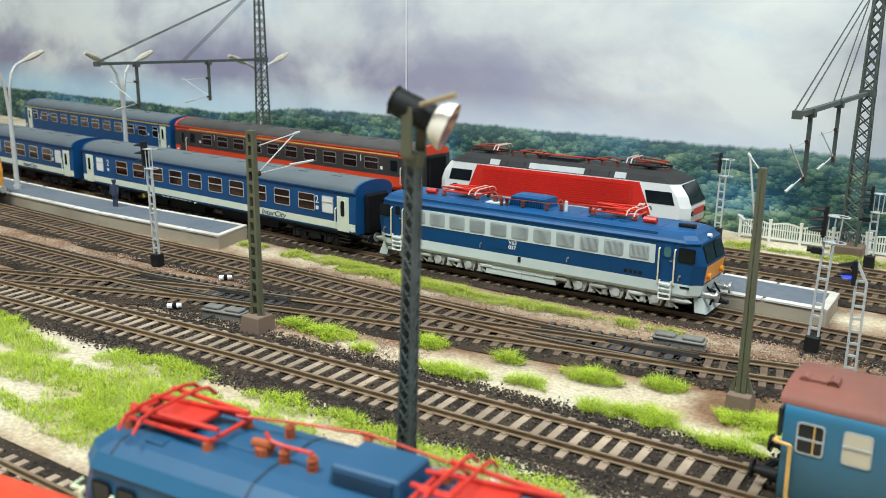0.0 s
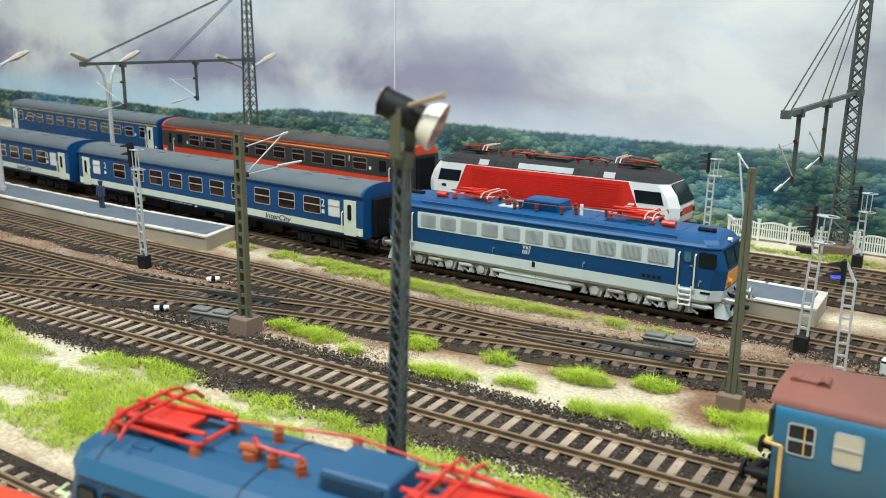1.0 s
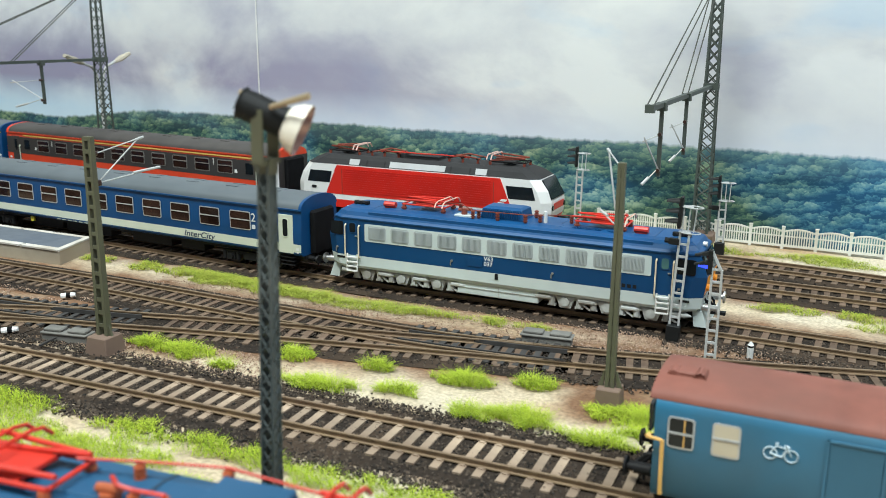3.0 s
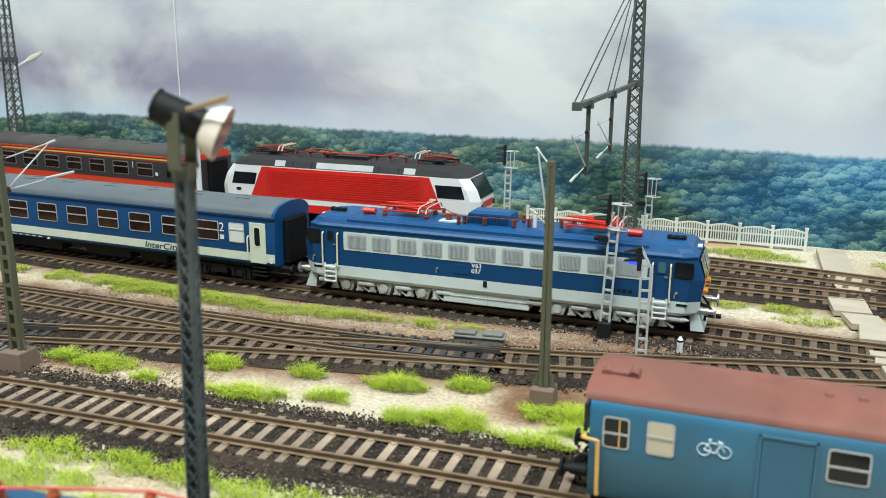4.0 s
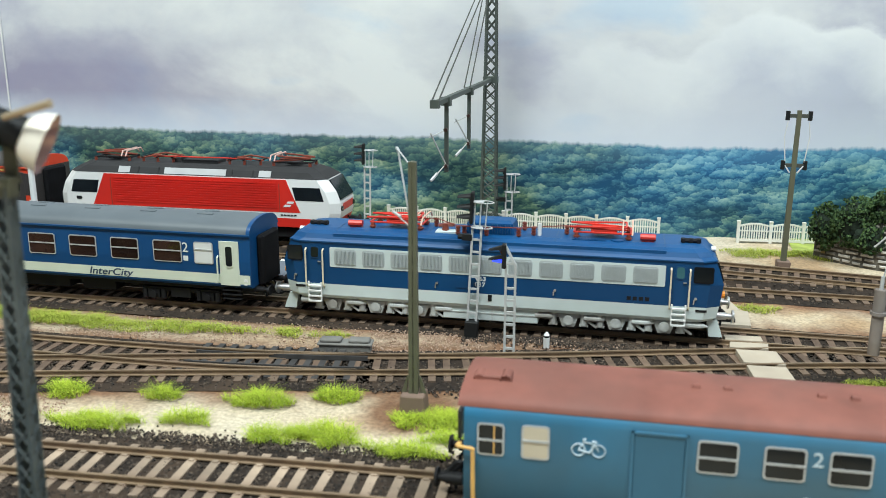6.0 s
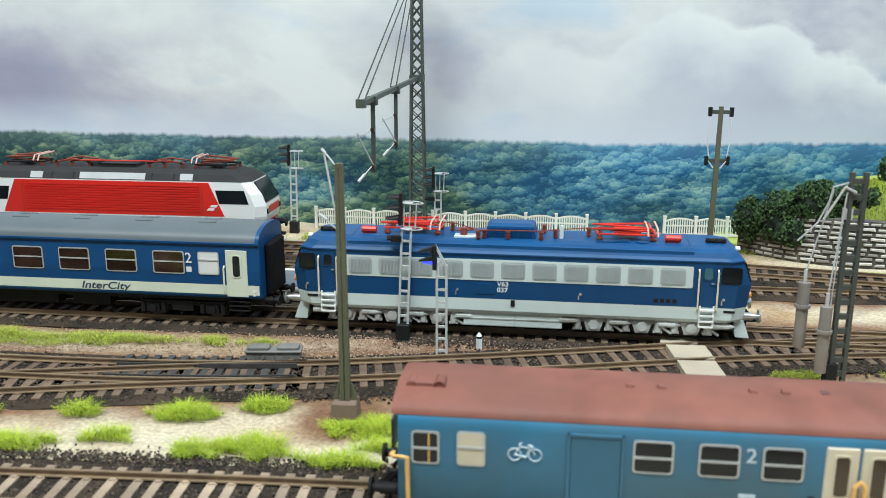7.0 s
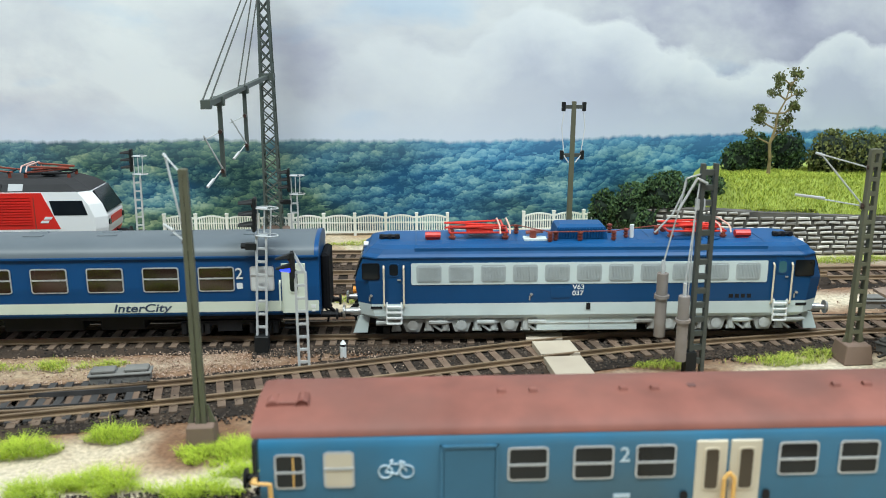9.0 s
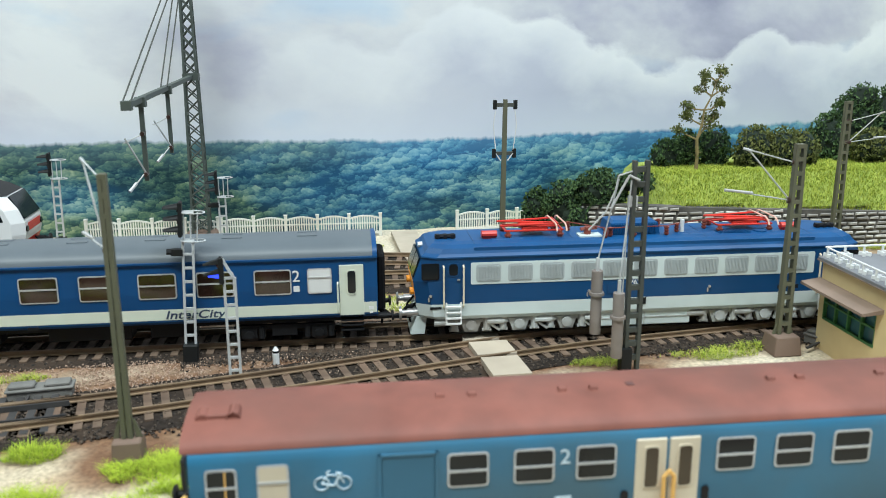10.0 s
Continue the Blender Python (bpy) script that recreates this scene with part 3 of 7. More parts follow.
def sweep(bm, line, profile, offset):
    """A profile (across, up) carried along a plan line."""
    k, prev, first = len(profile), None, None
    for i, p in enumerate(line):
        a, b = line[max(i - 1, 0)], line[min(i + 1, len(line) - 1)]
        d = (b - a).normalized()
        nrm = Vector((-d.y, d.x, 0))
        ring = [bm.verts.new(p + nrm * (offset + u) + Vector((0, 0, w))) for u, w in profile]
        if prev:
            for j in range(k):
                bm.faces.new((prev[j], prev[(j + 1) % k], ring[(j + 1) % k], ring[j]))
        else:
            first = ring
        prev = ring
    bm.faces.new(first[::-1])
    bm.faces.new(prev)


def stone_mesh(name, count, place, smin, smax, material, parent=None, label="", zrand=0.5):
    """Many small angular stones as one mesh."""
    rnd = random.Random(sum(map(ord, name)) + count)
    verts, faces = [], []
    base = [(1, 0, 0), (-0.5, 0.85, 0.1), (-0.5, -0.85, -0.1), (0.1, 0.1, 0.9), (-0.1, 0, -0.7)]
    tri = [(0, 1, 3), (1, 2, 3), (2, 0, 3), (1, 0, 4), (2, 1, 4), (0, 2, 4)]
    for _ in range(count):
        p = place(rnd)
        if p is None:
            continue
        s = rnd.uniform(smin, smax)
        q = Euler((rnd.uniform(0, 6.28), rnd.uniform(0, 6.28), rnd.uniform(0, 6.28))).to_matrix()
        k = len(verts)
        for v in base:
            w = q @ Vector(v) * s * rnd.uniform(0.75, 1.2)
            verts.append(((p[0] + w.x) * MM, (p[1] + w.y) * MM, (p[2] + w.z * 0.8) * MM))
        faces.extend([tuple(k + i for i in f) for f in tri])
    me = bpy.data.meshes.new(name)
    me.from_pydata(verts, [], faces)
    me.materials.append(material)
    ob = new(name, me)
    if parent:
        ob.parent = parent
    ob["kind"] = "stuff"
    if label:
        ob["label"] = label
    return ob


RAIL_PROFILE = [(-1.0, 0.8), (1.0, 0.8), (1.0, 1.15), (0.3, 1.35), (0.3, 2.35), (0.55, 2.5), (0.55, 3.0), (-0.55, 3.0), (-0.55, 2.5), (-0.3, 2.35), (-0.3, 1.35), (-1.0, 1.15)]


def track(line, label, x0, x1, material, density=1.0, pitch=7.3, skip=(), lift=0.0):
    t = thing("railway_track", label, "railway track", "tracks of the yard", at(0, 0, lift))
    L = [p for p in LINES[line] if x0 <= p.x <= x1]
    bed = bmesh.new()
    sweep(bed, L[::4] + [L[-1]], [(-21, -0.6 - lift), (-15.5, 0.15), (15.5, 0.15), (21, -0.6 - lift), (0, -1.6 - lift)], 0)
    part("ballast_bed", bed, BALLAST, t, smooth=True)
    for off in (-8.65, 8.65):
        bm = bmesh.new()
        sweep(bm, L, RAIL_PROFILE, off)
        part("rail", bm, RAIL, t)
    me = sleeper_mesh(material)
    length, s = 2.0 * (len(L) - 1), 2.0
    rnd = random.Random(len(L))
    while s < length - 2:
        i = int(s / 2)
        p, q = L[i], L[min(i + 1, len(L) - 1)]
        if not any(a < p.x < b for a, b in skip):
            ob = new("sleeper", me)
            ob.matrix_basis = pose(p.x * MM, p.y * MM, rnd.uniform(-0.1, 0.12) * MM, 0, 0, math.degrees(math.atan2(q.y - p.y, q.x - p.x)) + rnd.uniform(-1, 1))
            ob.parent = t
        s += pitch

    def place(r):
        i = r.randrange(len(L) - 1)
        p, q = L[i], L[i + 1]
        d = (q - p).normalized()
        u = r.uniform(-20.5, 20.5)
        if 7.2 < abs(u) < 10.1 or (abs(u) > 16 and r.random() < (abs(u) - 16) / 6):
            return None
        c = p + Vector((-d.y, d.x, 0)) * u + d * r.uniform(0, 2)
        return c.x, c.y, (0.15 if abs(u) < 15 else 0.15 - (abs(u) - 15) * 0.14) + r.uniform(-0.25, 0.3)

    stone_mesh("ballast", int(length * 19 * density), place, 0.45, 0.95, BALLAST_STONES, t, "dark angular ballast stones")
    return t


track("one", "weathered track with pale sleepers and dark ballast", -640, 60, SLEEPER, 1.25)
track("two", "brown stained track running into a set of points", -760, -80, SLEEPER_DARK, 0.9, skip=((-330, -270),))
track("branch", "short brown connecting track between two lines", -560, -316, SLEEPER_DARK, 0.7)
track("three", "brown track in front of the platform joining the main line", -900, 230, SLEEPER_DARK, 1.0)
track("four", "main track under the blue electric train", -1300, 600, SLEEPER_DARK, 0.8)
track("five", "rear yard track with brown sleepers", -1000, 600, SLEEPER_DARK, 0.35)
track("six", "rear curved track under the red train", -1200, 228, SLEEPER_DARK, 0.35, lift=2.2)
track("near", "short weathered track with pale sleepers under the worn locomotive", -500, 110, SLEEPER, 0.6)
track("front", "short weathered track with pale sleepers under a red wagon", -330, -152, SLEEPER, 0.5)


def point_timbers():
    """Dark check rails and timbers of the points."""
    for (x0, x1), line in (((-385, -285), "two"), ((-165, -92), "three")):
        t = thing("track_points", "blackened points with check rails and long timbers", "points", "points of the yard")
        L = [p for p in LINES[line] if x0 <= p.x <= x1]
        for off in (-5.9, 5.6):
            bm = bmesh.new()
            sweep(bm, L, [(-0.35, 1.0), (0.35, 1.0), (0.35, 2.9), (-0.35, 2.9)], off)
            part("check_rail", bm, TIMBER, t)
        for i in range(0, len(L) - 1, 3):
            p, q = L[i], L[i + 1]
            m = Matrix.Translation(p) @ Euler((0, 0, math.atan2(q.y - p.y, q.x - p.x))).to_matrix().to_4x4()
            bm = bmesh.new()
            bx(bm, -1.3, 1.3, -14, 19, -0.4, 1.0, m=m)
            part("timber", bm, TIMBER, t)


point_timbers()


def grit(name, n, x0, x1, y0, y1, material=GRIT_STONES, label="fine pinkish grit between the tracks"):
    def place(r):
        x, y = r.uniform(x0, x1), r.uniform(y0, y1)
        return (x, y, r.uniform(-0.5, 0.1)) if noise.noise(Vector((x / 22, y / 9, 1.7))) > -0.22 else None
    tagged(stone_mesh(name, n, place, 0.25, 0.55, material), label, "grit", kind="stuff")


grit("grit", 5200, -330, -50, 362, 392)
grit("grit", 1800, -100, 20, 366, 392)
grit("grit", 1800, -470, -330, 318, 332)
grit("grit", 2600, -300, -190, 275, 300)
grit("grit", 1800, -620, -400, 320, 336)
grit("grit", 900, 210, 330, 404, 455)


def loose(n, x0, x1, y0, y1):
    def place(r):
        return r.uniform(x0, x1), r.gauss((y0 + y1) / 2, (y1 - y0) / 4), r.uniform(-0.5, 0.1)
    tagged(stone_mesh("gravel", n, place, 0.4, 0.9, BALLAST_STONES), "dark gravel strewn beside the track", "gravel", kind="stuff")


loose(5200, -420, 20, 270, 280)
loose(7500, -420, 20, 222, 234)
loose(1800, -260, 100, 322, 332)
loose(1500, 60, 260, 362, 374)
loose(1200, -60, 60, 380, 392)


def grass(patches, name, material, density=2.6, height=(2.2, 4.6)):
    """Static grass: thin bent blades on patches (x, y, half length, half width)."""
    rnd = random.Random(len(patches) * 7 + int(density * 10))
    verts, faces = [], []
    for px, py, rx, ry in patches:
        seed = rnd.uniform(0, 50)
        for _ in range(int(math.pi * rx * ry * density * 2.6)):
            a, r = rnd.uniform(0, 6.28), math.sqrt(rnd.random()) * 1.25
            x, y = px + rx * r * math.cos(a), py + ry * r * math.sin(a)
            lobes = 0.88 + 0.75 * noise.noise(Vector((math.cos(a) * 1.5 + seed, math.sin(a) * 1.5, 4.4))) + 0.25 * noise.noise(Vector((x / 3.5, y / 3.5, 8.1)))
            if r > lobes and rnd.random() < 0.985:
                continue
            if noise.noise(Vector((x / 6.0, y / 6.0, 1.7))) < -0.38 and rnd.random() < 0.7:
                continue
            h = rnd.uniform(*height) * (1.0 - 0.5 * min(r, 1.0) ** 2) * (0.8 + 0.5 * noise.noise(Vector((x / 9, y / 9, 2.0))))
            lean, dirn = rnd.uniform(0.7, 2.1) * h, rnd.uniform(0, 6.28)
            h *= 0.85
            dx, dy = math.cos(dirn), math.sin(dirn)
            w = rnd.uniform(0.05, 0.10)
            k = len(verts)
            for u, s, z in ((-w, 0, -0.4), (w, 0, -0.4), (-w * 0.8, 0.35, 0.55), (w * 0.8, 0.35, 0.55), (0, 1.0, 0.92)):
                verts.append(((x - dy * u + dx * lean * s) * MM, (y + dx * u + dy * lean * s) * MM, (z * h if z > 0 else z) * MM))
            faces += [(k, k + 1, k + 3, k + 2), (k + 2, k + 3, k + 4)]
    me = bpy.data.meshes.new(name)
    me.from_pydata(verts, [], faces)
    me.materials.append(material)
    tagged(new(name, me), "bright yellow green static grass tufts on sand", "grass", kind="stuff")


grass([(-242, 289, 12, 7), (-217, 282, 6, 3.5), (-197, 305, 8, 6), (-160, 307, 7, 5), (-170, 282, 18, 6), (-141, 289, 9, 5), (-123, 308, 11, 6),
       (-108, 281, 10, 6), (-91, 285, 11, 8), (-95, 315, 8, 5), (-57, 301, 13, 7), (-66, 277, 15, 5), (-50, 288, 8, 4), (-262, 291, 9, 5)], "grass_tufts", GRASS, 4.0, (3.0, 6.4))
grass([(-352, 210, 30, 9), (-312, 193, 30, 11), (-292, 219, 14, 8), (-258, 195, 40, 19), (-262, 222, 24, 9), (-250, 172, 36, 13), (-208, 222, 15, 8),
       (-182, 222, 13, 7), (-205, 205, 28, 10), (-157, 221, 12, 7), (-128, 219, 17, 8), (-100, 219, 13, 6), (-380, 219, 24, 8), (-60, 220, 14, 6),
       (-160, 196, 26, 9), (-420, 205, 30, 12), (-330, 165, 40, 10)], "grass_patches", GRASS, 2.2)
grass([(-388, 392, 12, 6), (-352, 391, 13, 7), (-318, 388.5, 22, 9), (-290, 385.5, 22, 10), (-262, 382, 26, 9.5), (-232, 379.5, 24, 9), (-200, 378, 24, 8),
       (-168, 379, 24, 5), (-139, 379, 18, 4.5), (-120, 379.5, 11, 3.5)], "grass_strip", GRASS_DARK, 2.8, (2.0, 4.2))
grass([(105, 359, 14, 5), (147, 360, 18, 6), (170, 366, 14, 6), (5, 568, 38, 11), (-70, 572, 40, 10), (22, 456, 16, 7), (32, 442, 14, 6), (95, 562, 20, 10),
       (130, 562, 30, 12), (76, 449, 11, 6), (-130, 574, 20, 10), (190, 505, 40, 6), (260, 505, 50, 6), (-12, 455, 18, 7), (330, 505, 40, 6)], "grass_edges", GRASS_DARK, 2.4, (1.6, 3.6))


def platform(front, back, height, label):
    t = thing("platform", label, "platform")
    bm = bmesh.new()
    loop = front + back[::-1]
    loft(bm, [[Vector((x, y, -1)) for x, y in loop], [Vector((x, y, height - 0.6)) for x, y in loop]])
    part("platform_wall", bm, PLAT_SIDE, t)
    inner = [(x, y + 4.2) for x, y in front] + [(x, y - 3.2) for x, y in back[::-1]]
    inner = [(x - (4 if i in (len(front) - 1, len(front)) else 0), y) for i, (x, y) in enumerate(inner)]
    bm = bmesh.new()
    loft(bm, [[Vector((x, y, height - 0.62)) for x, y in inner], [Vector((x, y, height - 0.05)) for x, y in inner]])
    part("asphalt_surface", bm, ASPHALT, t)
    for edge, w in ((front, 4.0), (back, -3.0)):
        for (x0, y0), (x1, y1) in zip(edge, edge[1:]):
            n = max(1, int(abs(x1 - x0) / 26))
            for i in range(n):
                a, b = i / n, (i + 1) / n - 0.012
                bm = bmesh.new()
                p = [(x0 + (x1 - x0) * a, y0 + (y1 - y0) * a), (x0 + (x1 - x0) * b, y0 + (y1 - y0) * b)]
                o = -0.5 if w > 0 else 0.5
                q = [(p[0][0], p[0][1] + o), (p[1][0], p[1][1] + o), (p[1][0], p[1][1] + w), (p[0][0], p[0][1] + w)]
                if w < 0:
                    q = q[::-1]
                loft(bm, [[Vector((x, y, height - 0.9)) for x, y in q], [Vector((x, y, height + 0.05)) for x, y in q]])
                part("edging_slab", bm, EDGE, t)
    (xa, ya), (xb, yb) = front[-1], back[-1]
    bm = bmesh.new()
    q = [(xa + 0.3, ya), (xb + 0.3, yb), (xb - 3.6, yb), (xa - 3.6, ya)]
    loft(bm, [[Vector((x, y, height - 0.9)) for x, y in q], [Vector((x, y, height + 0.08)) for x, y in q]])
    part("end_slab", bm, EDGE, t)


platform([(-1000, 415), (-640, 385), (-520, 377), (-400, 374.5)], [(-1000, 452), (-640, 419), (-520, 410), (-408, 407)], 8.2, "low platform with blue grey asphalt and whitish edge slabs")
platform([(-1000, 520), (-640, 475), (-330, 444), (-200, 435), (-57, 428)], [(-1000, 542), (-640, 501), (-330, 481), (-200, 474), (-57, 461)], 8.2, "low island platform with asphalt between the trains")


def crossing():
    t = thing("crossing_path", "pale board footpath across the tracks", "crossing path")
    for x0, x1, y0, y1, sk in ((45, 62, 494, 522, 3), (42, 59, 455, 478.5, 1), (46, 62, 436, 452, 3), (52, 68, 415.5, 436, -2), (52, 67.5, 395, 401, 0), (53.5, 69, 386, 392.5, -1), (54.5, 70.5, 369, 383.5, 1), (44, 60, 525, 585, 0), (56, 71, 347.5, 366, 1)):
        bm = bmesh.new()
        q = [(x0 + sk, y0), (x1 + sk, y0), (x1, y1), (x0, y1)]
        loft(bm, [[Vector((x, y, 0)) for x, y in q], [Vector((x, y, 2.9)) for x, y in q]])
        part("board", bm, BOARD, t, bevel=0.15)


crossing()


def fence(x0, y0, x1, y1, n, group):
    a, b = Vector((x0, y0, 0)), Vector((x1, y1, 0))
    L = (b - a).length
    rz = math.degrees(math.atan2(b.y - a.y, b.x - a.x))
    t = thing("fence", "off-white concrete picket fence with arched panels", "fence", group, at(x0, y0, 0, rz))
    w = L / n
    for i in range(n + 1):
        bm = bmesh.new()
        bx(bm, i * w - 0.9, i * w + 0.9, -0.9, 0.9, -1, 13.0)
        bx(bm, i * w - 1.1, i * w + 1.1, -1.1, 1.1, 13.0, 13.7)
        part("post", bm, FENCE, t)
    for i in range(n):
        bm = bmesh.new()
        xa = i * w + 0.9
        ww = w - 1.8
        bx(bm, xa, xa + ww, -0.5, 0.5, 0.6, 2.0)
        k = 9
        arch = [(xa + ww * j / k, 11.0 + 1.5 * math.sin(math.pi * j / k)) for j in range(k + 1)]
        for (xa0, za0), (xa1, za1) in zip(arch, arch[1:]):
            loft(bm, [[(xa0, -0.5, za0 - 1.0), (xa0, 0.5, za0 - 1.0), (xa0, 0.5, za0), (xa0, -0.5, za0)], [(xa1, -0.5, za1 - 1.0), (xa1, 0.5, za1 - 1.0), (xa1, 0.5, za1), (xa1, -0.5, za1)]])
        bx(bm, xa, xa + ww, -0.45, 0.45, 7.0, 7.7)
        part("panel", bm, FENCE, t)
        pk = 12
        for j in range(1, pk):
            part("picket", box(xa + ww * j / pk - 0.35, xa + ww * j / pk + 0.35, -0.35, 0.35, 1.9, 10.6 + 1.4 * math.sin(math.pi * j / pk)), FENCE, t)


fence(-141, 602.5, -62, 596, 4, "boundary fences")
fence(-60, 596, 38, 590.5, 5, "boundary fences")
fence(87, 590, 146, 592, 3, "boundary fences")


# ---- catenary masts, signals, lamps ----
def lattice(bm, w0, w1, h, panels, leg=0.9, brace=0.45, z0=0.0):
    """Four corner angles with crossed bracing on all sides."""
    def wid(z):
        return (w0 + (w1 - w0) * (z - z0) / h) / 2
    for sx in (-1, 1):
        for sy in (-1, 1):
            rod(bm, (sx * w0 / 2, sy * w0 / 2, z0), (sx * w1 / 2, sy * w1 / 2, z0 + h), leg, 4)
    for i in range(panels):
        za, zb = z0 + h * i / panels, z0 + h * (i + 1) / panels
        a, b = wid(za), wid(zb)
        for s in (-1, 1):
            rod(bm, (-a, s * a, za), (b, s * b, zb), brace, 4)
            rod(bm, (a, s * a, za), (-b, s * b, zb), brace, 4)
            rod(bm, (s * a, -a, za), (s * b, b, zb), brace, 4)
            rod(bm, (s * a, a, za), (s * b, -b, zb), brace, 4)


def dropper(parent, y, z_top, z_bot, reach):
    bm = bmesh.new()
    bx(bm, -0.9, 0.9, y - 0.9, y + 0.9, z_bot, z_top)
    bx(bm, -2.2, 2.2, y - 2.0, y + 2.0, z_top - 3, z_top + 1)
    d = part("dropper", bm, GREEN_GREY, parent)
    bm = bmesh.new()
    for z in (z_bot + 3, z_top - 14):
        rod(bm, (0, y - 3, z), (0, y + 1, z), 1.0, 8)
    part("insulator", bm, DARK_INS, d)
    bm = bmesh.new()
    rx, ry = reach
    pipe(bm, [(0, y - 2, z_bot + 4), (rx, y + ry, z_top - 15)], 0.4)
    pipe(bm, [(0, y - 2, z_top - 14), (rx * 1.1, y + ry, z_top - 17)], 0.3)
    pipe(bm, [(0, y - 2, z_bot + 4), (rx * 0.9, y + ry * 1.1, z_bot - 3)], 0.3)
    rod(bm, (rx * 0.55, y + ry * 0.7, z_bot), (rx * 0.95, y + ry * 1.1, z_bot - 3), 0.75, 6)
    part("cantilever", bm, SIGNAL_GREY, d)


def tower(x, y, arm_to, label, droppers, rz=0.0, za=101.0, reach=(-6, -8)):
    t = thing("catenary_tower", label, "catenary tower", "lattice towers with long arms", at(x, y, 0, rz))
    bm = bmesh.new()
    lattice(bm, 10, 4.9, 172, 24, 0.85, 0.4)
    part("lattice_mast", bm, GREEN_GREY, t)
    part("plinth", box(-9, 9, -9, 9, -1, 6), PLINTH, t, bevel=0.6)
    bm = bmesh.new()
    bx(bm, -1.2, 1.2, arm_to, 4, za - 1.1, za + 1.1)
    bx(bm, -2.0, 2.0, arm_to - 1.5, arm_to + 2, za - 1.8, za + 1.8)
    bx(bm, -4.4, 4.4, -4.4, 4.4, za - 2, za + 2)
    part("arm", bm, GREEN_GREY, t)
    for k, yy in enumerate((arm_to, arm_to * 0.52)):
        for s in (-1.5, 1.5):
            bm = bmesh.new()
            rod(bm, (s, yy, za + 1), (s, -2, 168), 0.38, 5)
            part("tie_rod", bm, DARK_LATTICE, t)
    for yy, zb in droppers:
        dropper(t, yy, za, zb, reach)
    return t


tower(-71, 590, -184, "tall grey green lattice tower with a long arm over the tracks", [(-156, 65), (-88, 67)], rz=-1.3, za=99.0)
tower(-566, 590, -170, "tall grey green lattice tower carrying contact wire arms", [(-135, 72), (-62, 74)], za=106.5, reach=(-30, -2))


def mast(x, y, h, label, w=4.3, plinth=True, arms=(), material=OLIVE, rz=0.0, lean=0.0, solid=False):
    t = thing("catenary_mast", label, "catenary mast", "contact wire masts", pose(x * MM, y * MM, 0, 0, lean, rz))
    bm = bmesh.new()
    for s in (-1, 1):
        loft(bm, [[(s * w * 0.5 - 0.75, -1.5, 0), (s * w * 0.5 + 0.75, -1.5, 0), (s * w * 0.5 + 0.75, 1.5, 0), (s * w * 0.5 - 0.75, 1.5, 0)],
                  [(s * w * 0.34 - 0.6, -1.2, h), (s * w * 0.34 + 0.6, -1.2, h), (s * w * 0.34 + 0.6, 1.2, h), (s * w * 0.34 - 0.6, 1.2, h)]])
    part("channel", bm, material, t)
    n = int(h / 6)
    for i in range(n):
        z = 5 + i * (h - 6) / n
        ww = w * (0.5 - 0.16 * z / h)
        for y in (-0.97, 0.97):
            part("batten", box(-ww, ww, y - 0.28, y + 0.28, z, z + 1.6), material, t)
    part("mast_cap", box(-w * 0.36, w * 0.36, -1.3, 1.3, h - 1.5, h + 0.1), material, t)
    if solid:
        bm = bmesh.new()
        loft(bm, [[(-w * 0.5, -1.0, 0), (w * 0.5, -1.0, 0), (w * 0.5, 1.0, 0), (-w * 0.5, 1.0, 0)], [(-w * 0.34, -0.8, h), (w * 0.34, -0.8, h), (w * 0.34, 0.8, h), (-w * 0.34, 0.8, h)]])
        part("web_plate", bm, material, t)
    if plinth:
        bm = bmesh.new()
        p, q = (4.6, 4.2) if solid else (6, 5)
        loft(bm, [[(-p, -p, -1), (p, -p, -1), (p, p, -1), (-p, p, -1)], [(-q, -q, 7), (q, -q, 7), (q, q, 7), (-q, q, 7)]])
        part("plinth", bm, PLINTH, t, bevel=0.4)
        bm = bmesh.new()
        for sx in (-1, 1):
            loft(bm, [[(sx * 2.4, -0.5, 7), (sx * 4.4, -0.5, 7), (sx * 4.4, 0.5, 7), (sx * 2.4, 0.5, 7)], [(sx * 2.0, -0.4, 13), (sx * 2.4, -0.4, 13), (sx * 2.4, 0.4, 13), (sx * 2.0, 0.4, 13)]])
        part("foot_bracket", bm, material, t)
    for zlow, zup, dx, dy in arms:
        bm = bmesh.new()
        u = Vector((dx, dy, 0))
        pipe(bm, [Vector((0, 0, zlow)) + u * 0.08, Vector((0, 0, zup)) + u * 0.72], 0.32)
        pipe(bm, [Vector((0, 0, zup - 5)) + u * 0.08, Vector((0, 0, zup)) + u * 0.78], 0.25)
        pipe(bm, [Vector((0, 0, zlow)) + u * 0.08, Vector((0, 0, zlow + 3.5)) + u], 0.26)
        rod(bm, Vector((0, 0, zlow + 2.5)) + u * 0.6, Vector((0, 0, zlow + 3.5)) + u, 0.55, 6)
        rod(bm, Vector((0, 0, zup - 1)) + u * 0.66, Vector((0, 0, zup)) + u * 0.78, 0.5, 6)
        part("cantilever", bm, SIGNAL_GREY, t)
        bm = bmesh.new()
        rod(bm, Vector((0, 0, zlow)), Vector((0, 0, zlow)) + u * 0.12, 1.3, 8)
        rod(bm, Vector((0, 0, zup - 5)), Vector((0, 0, zup - 5)) + u * 0.1, 1.0, 8)
        part("insulator", bm, DARK_INS, t)
    return t


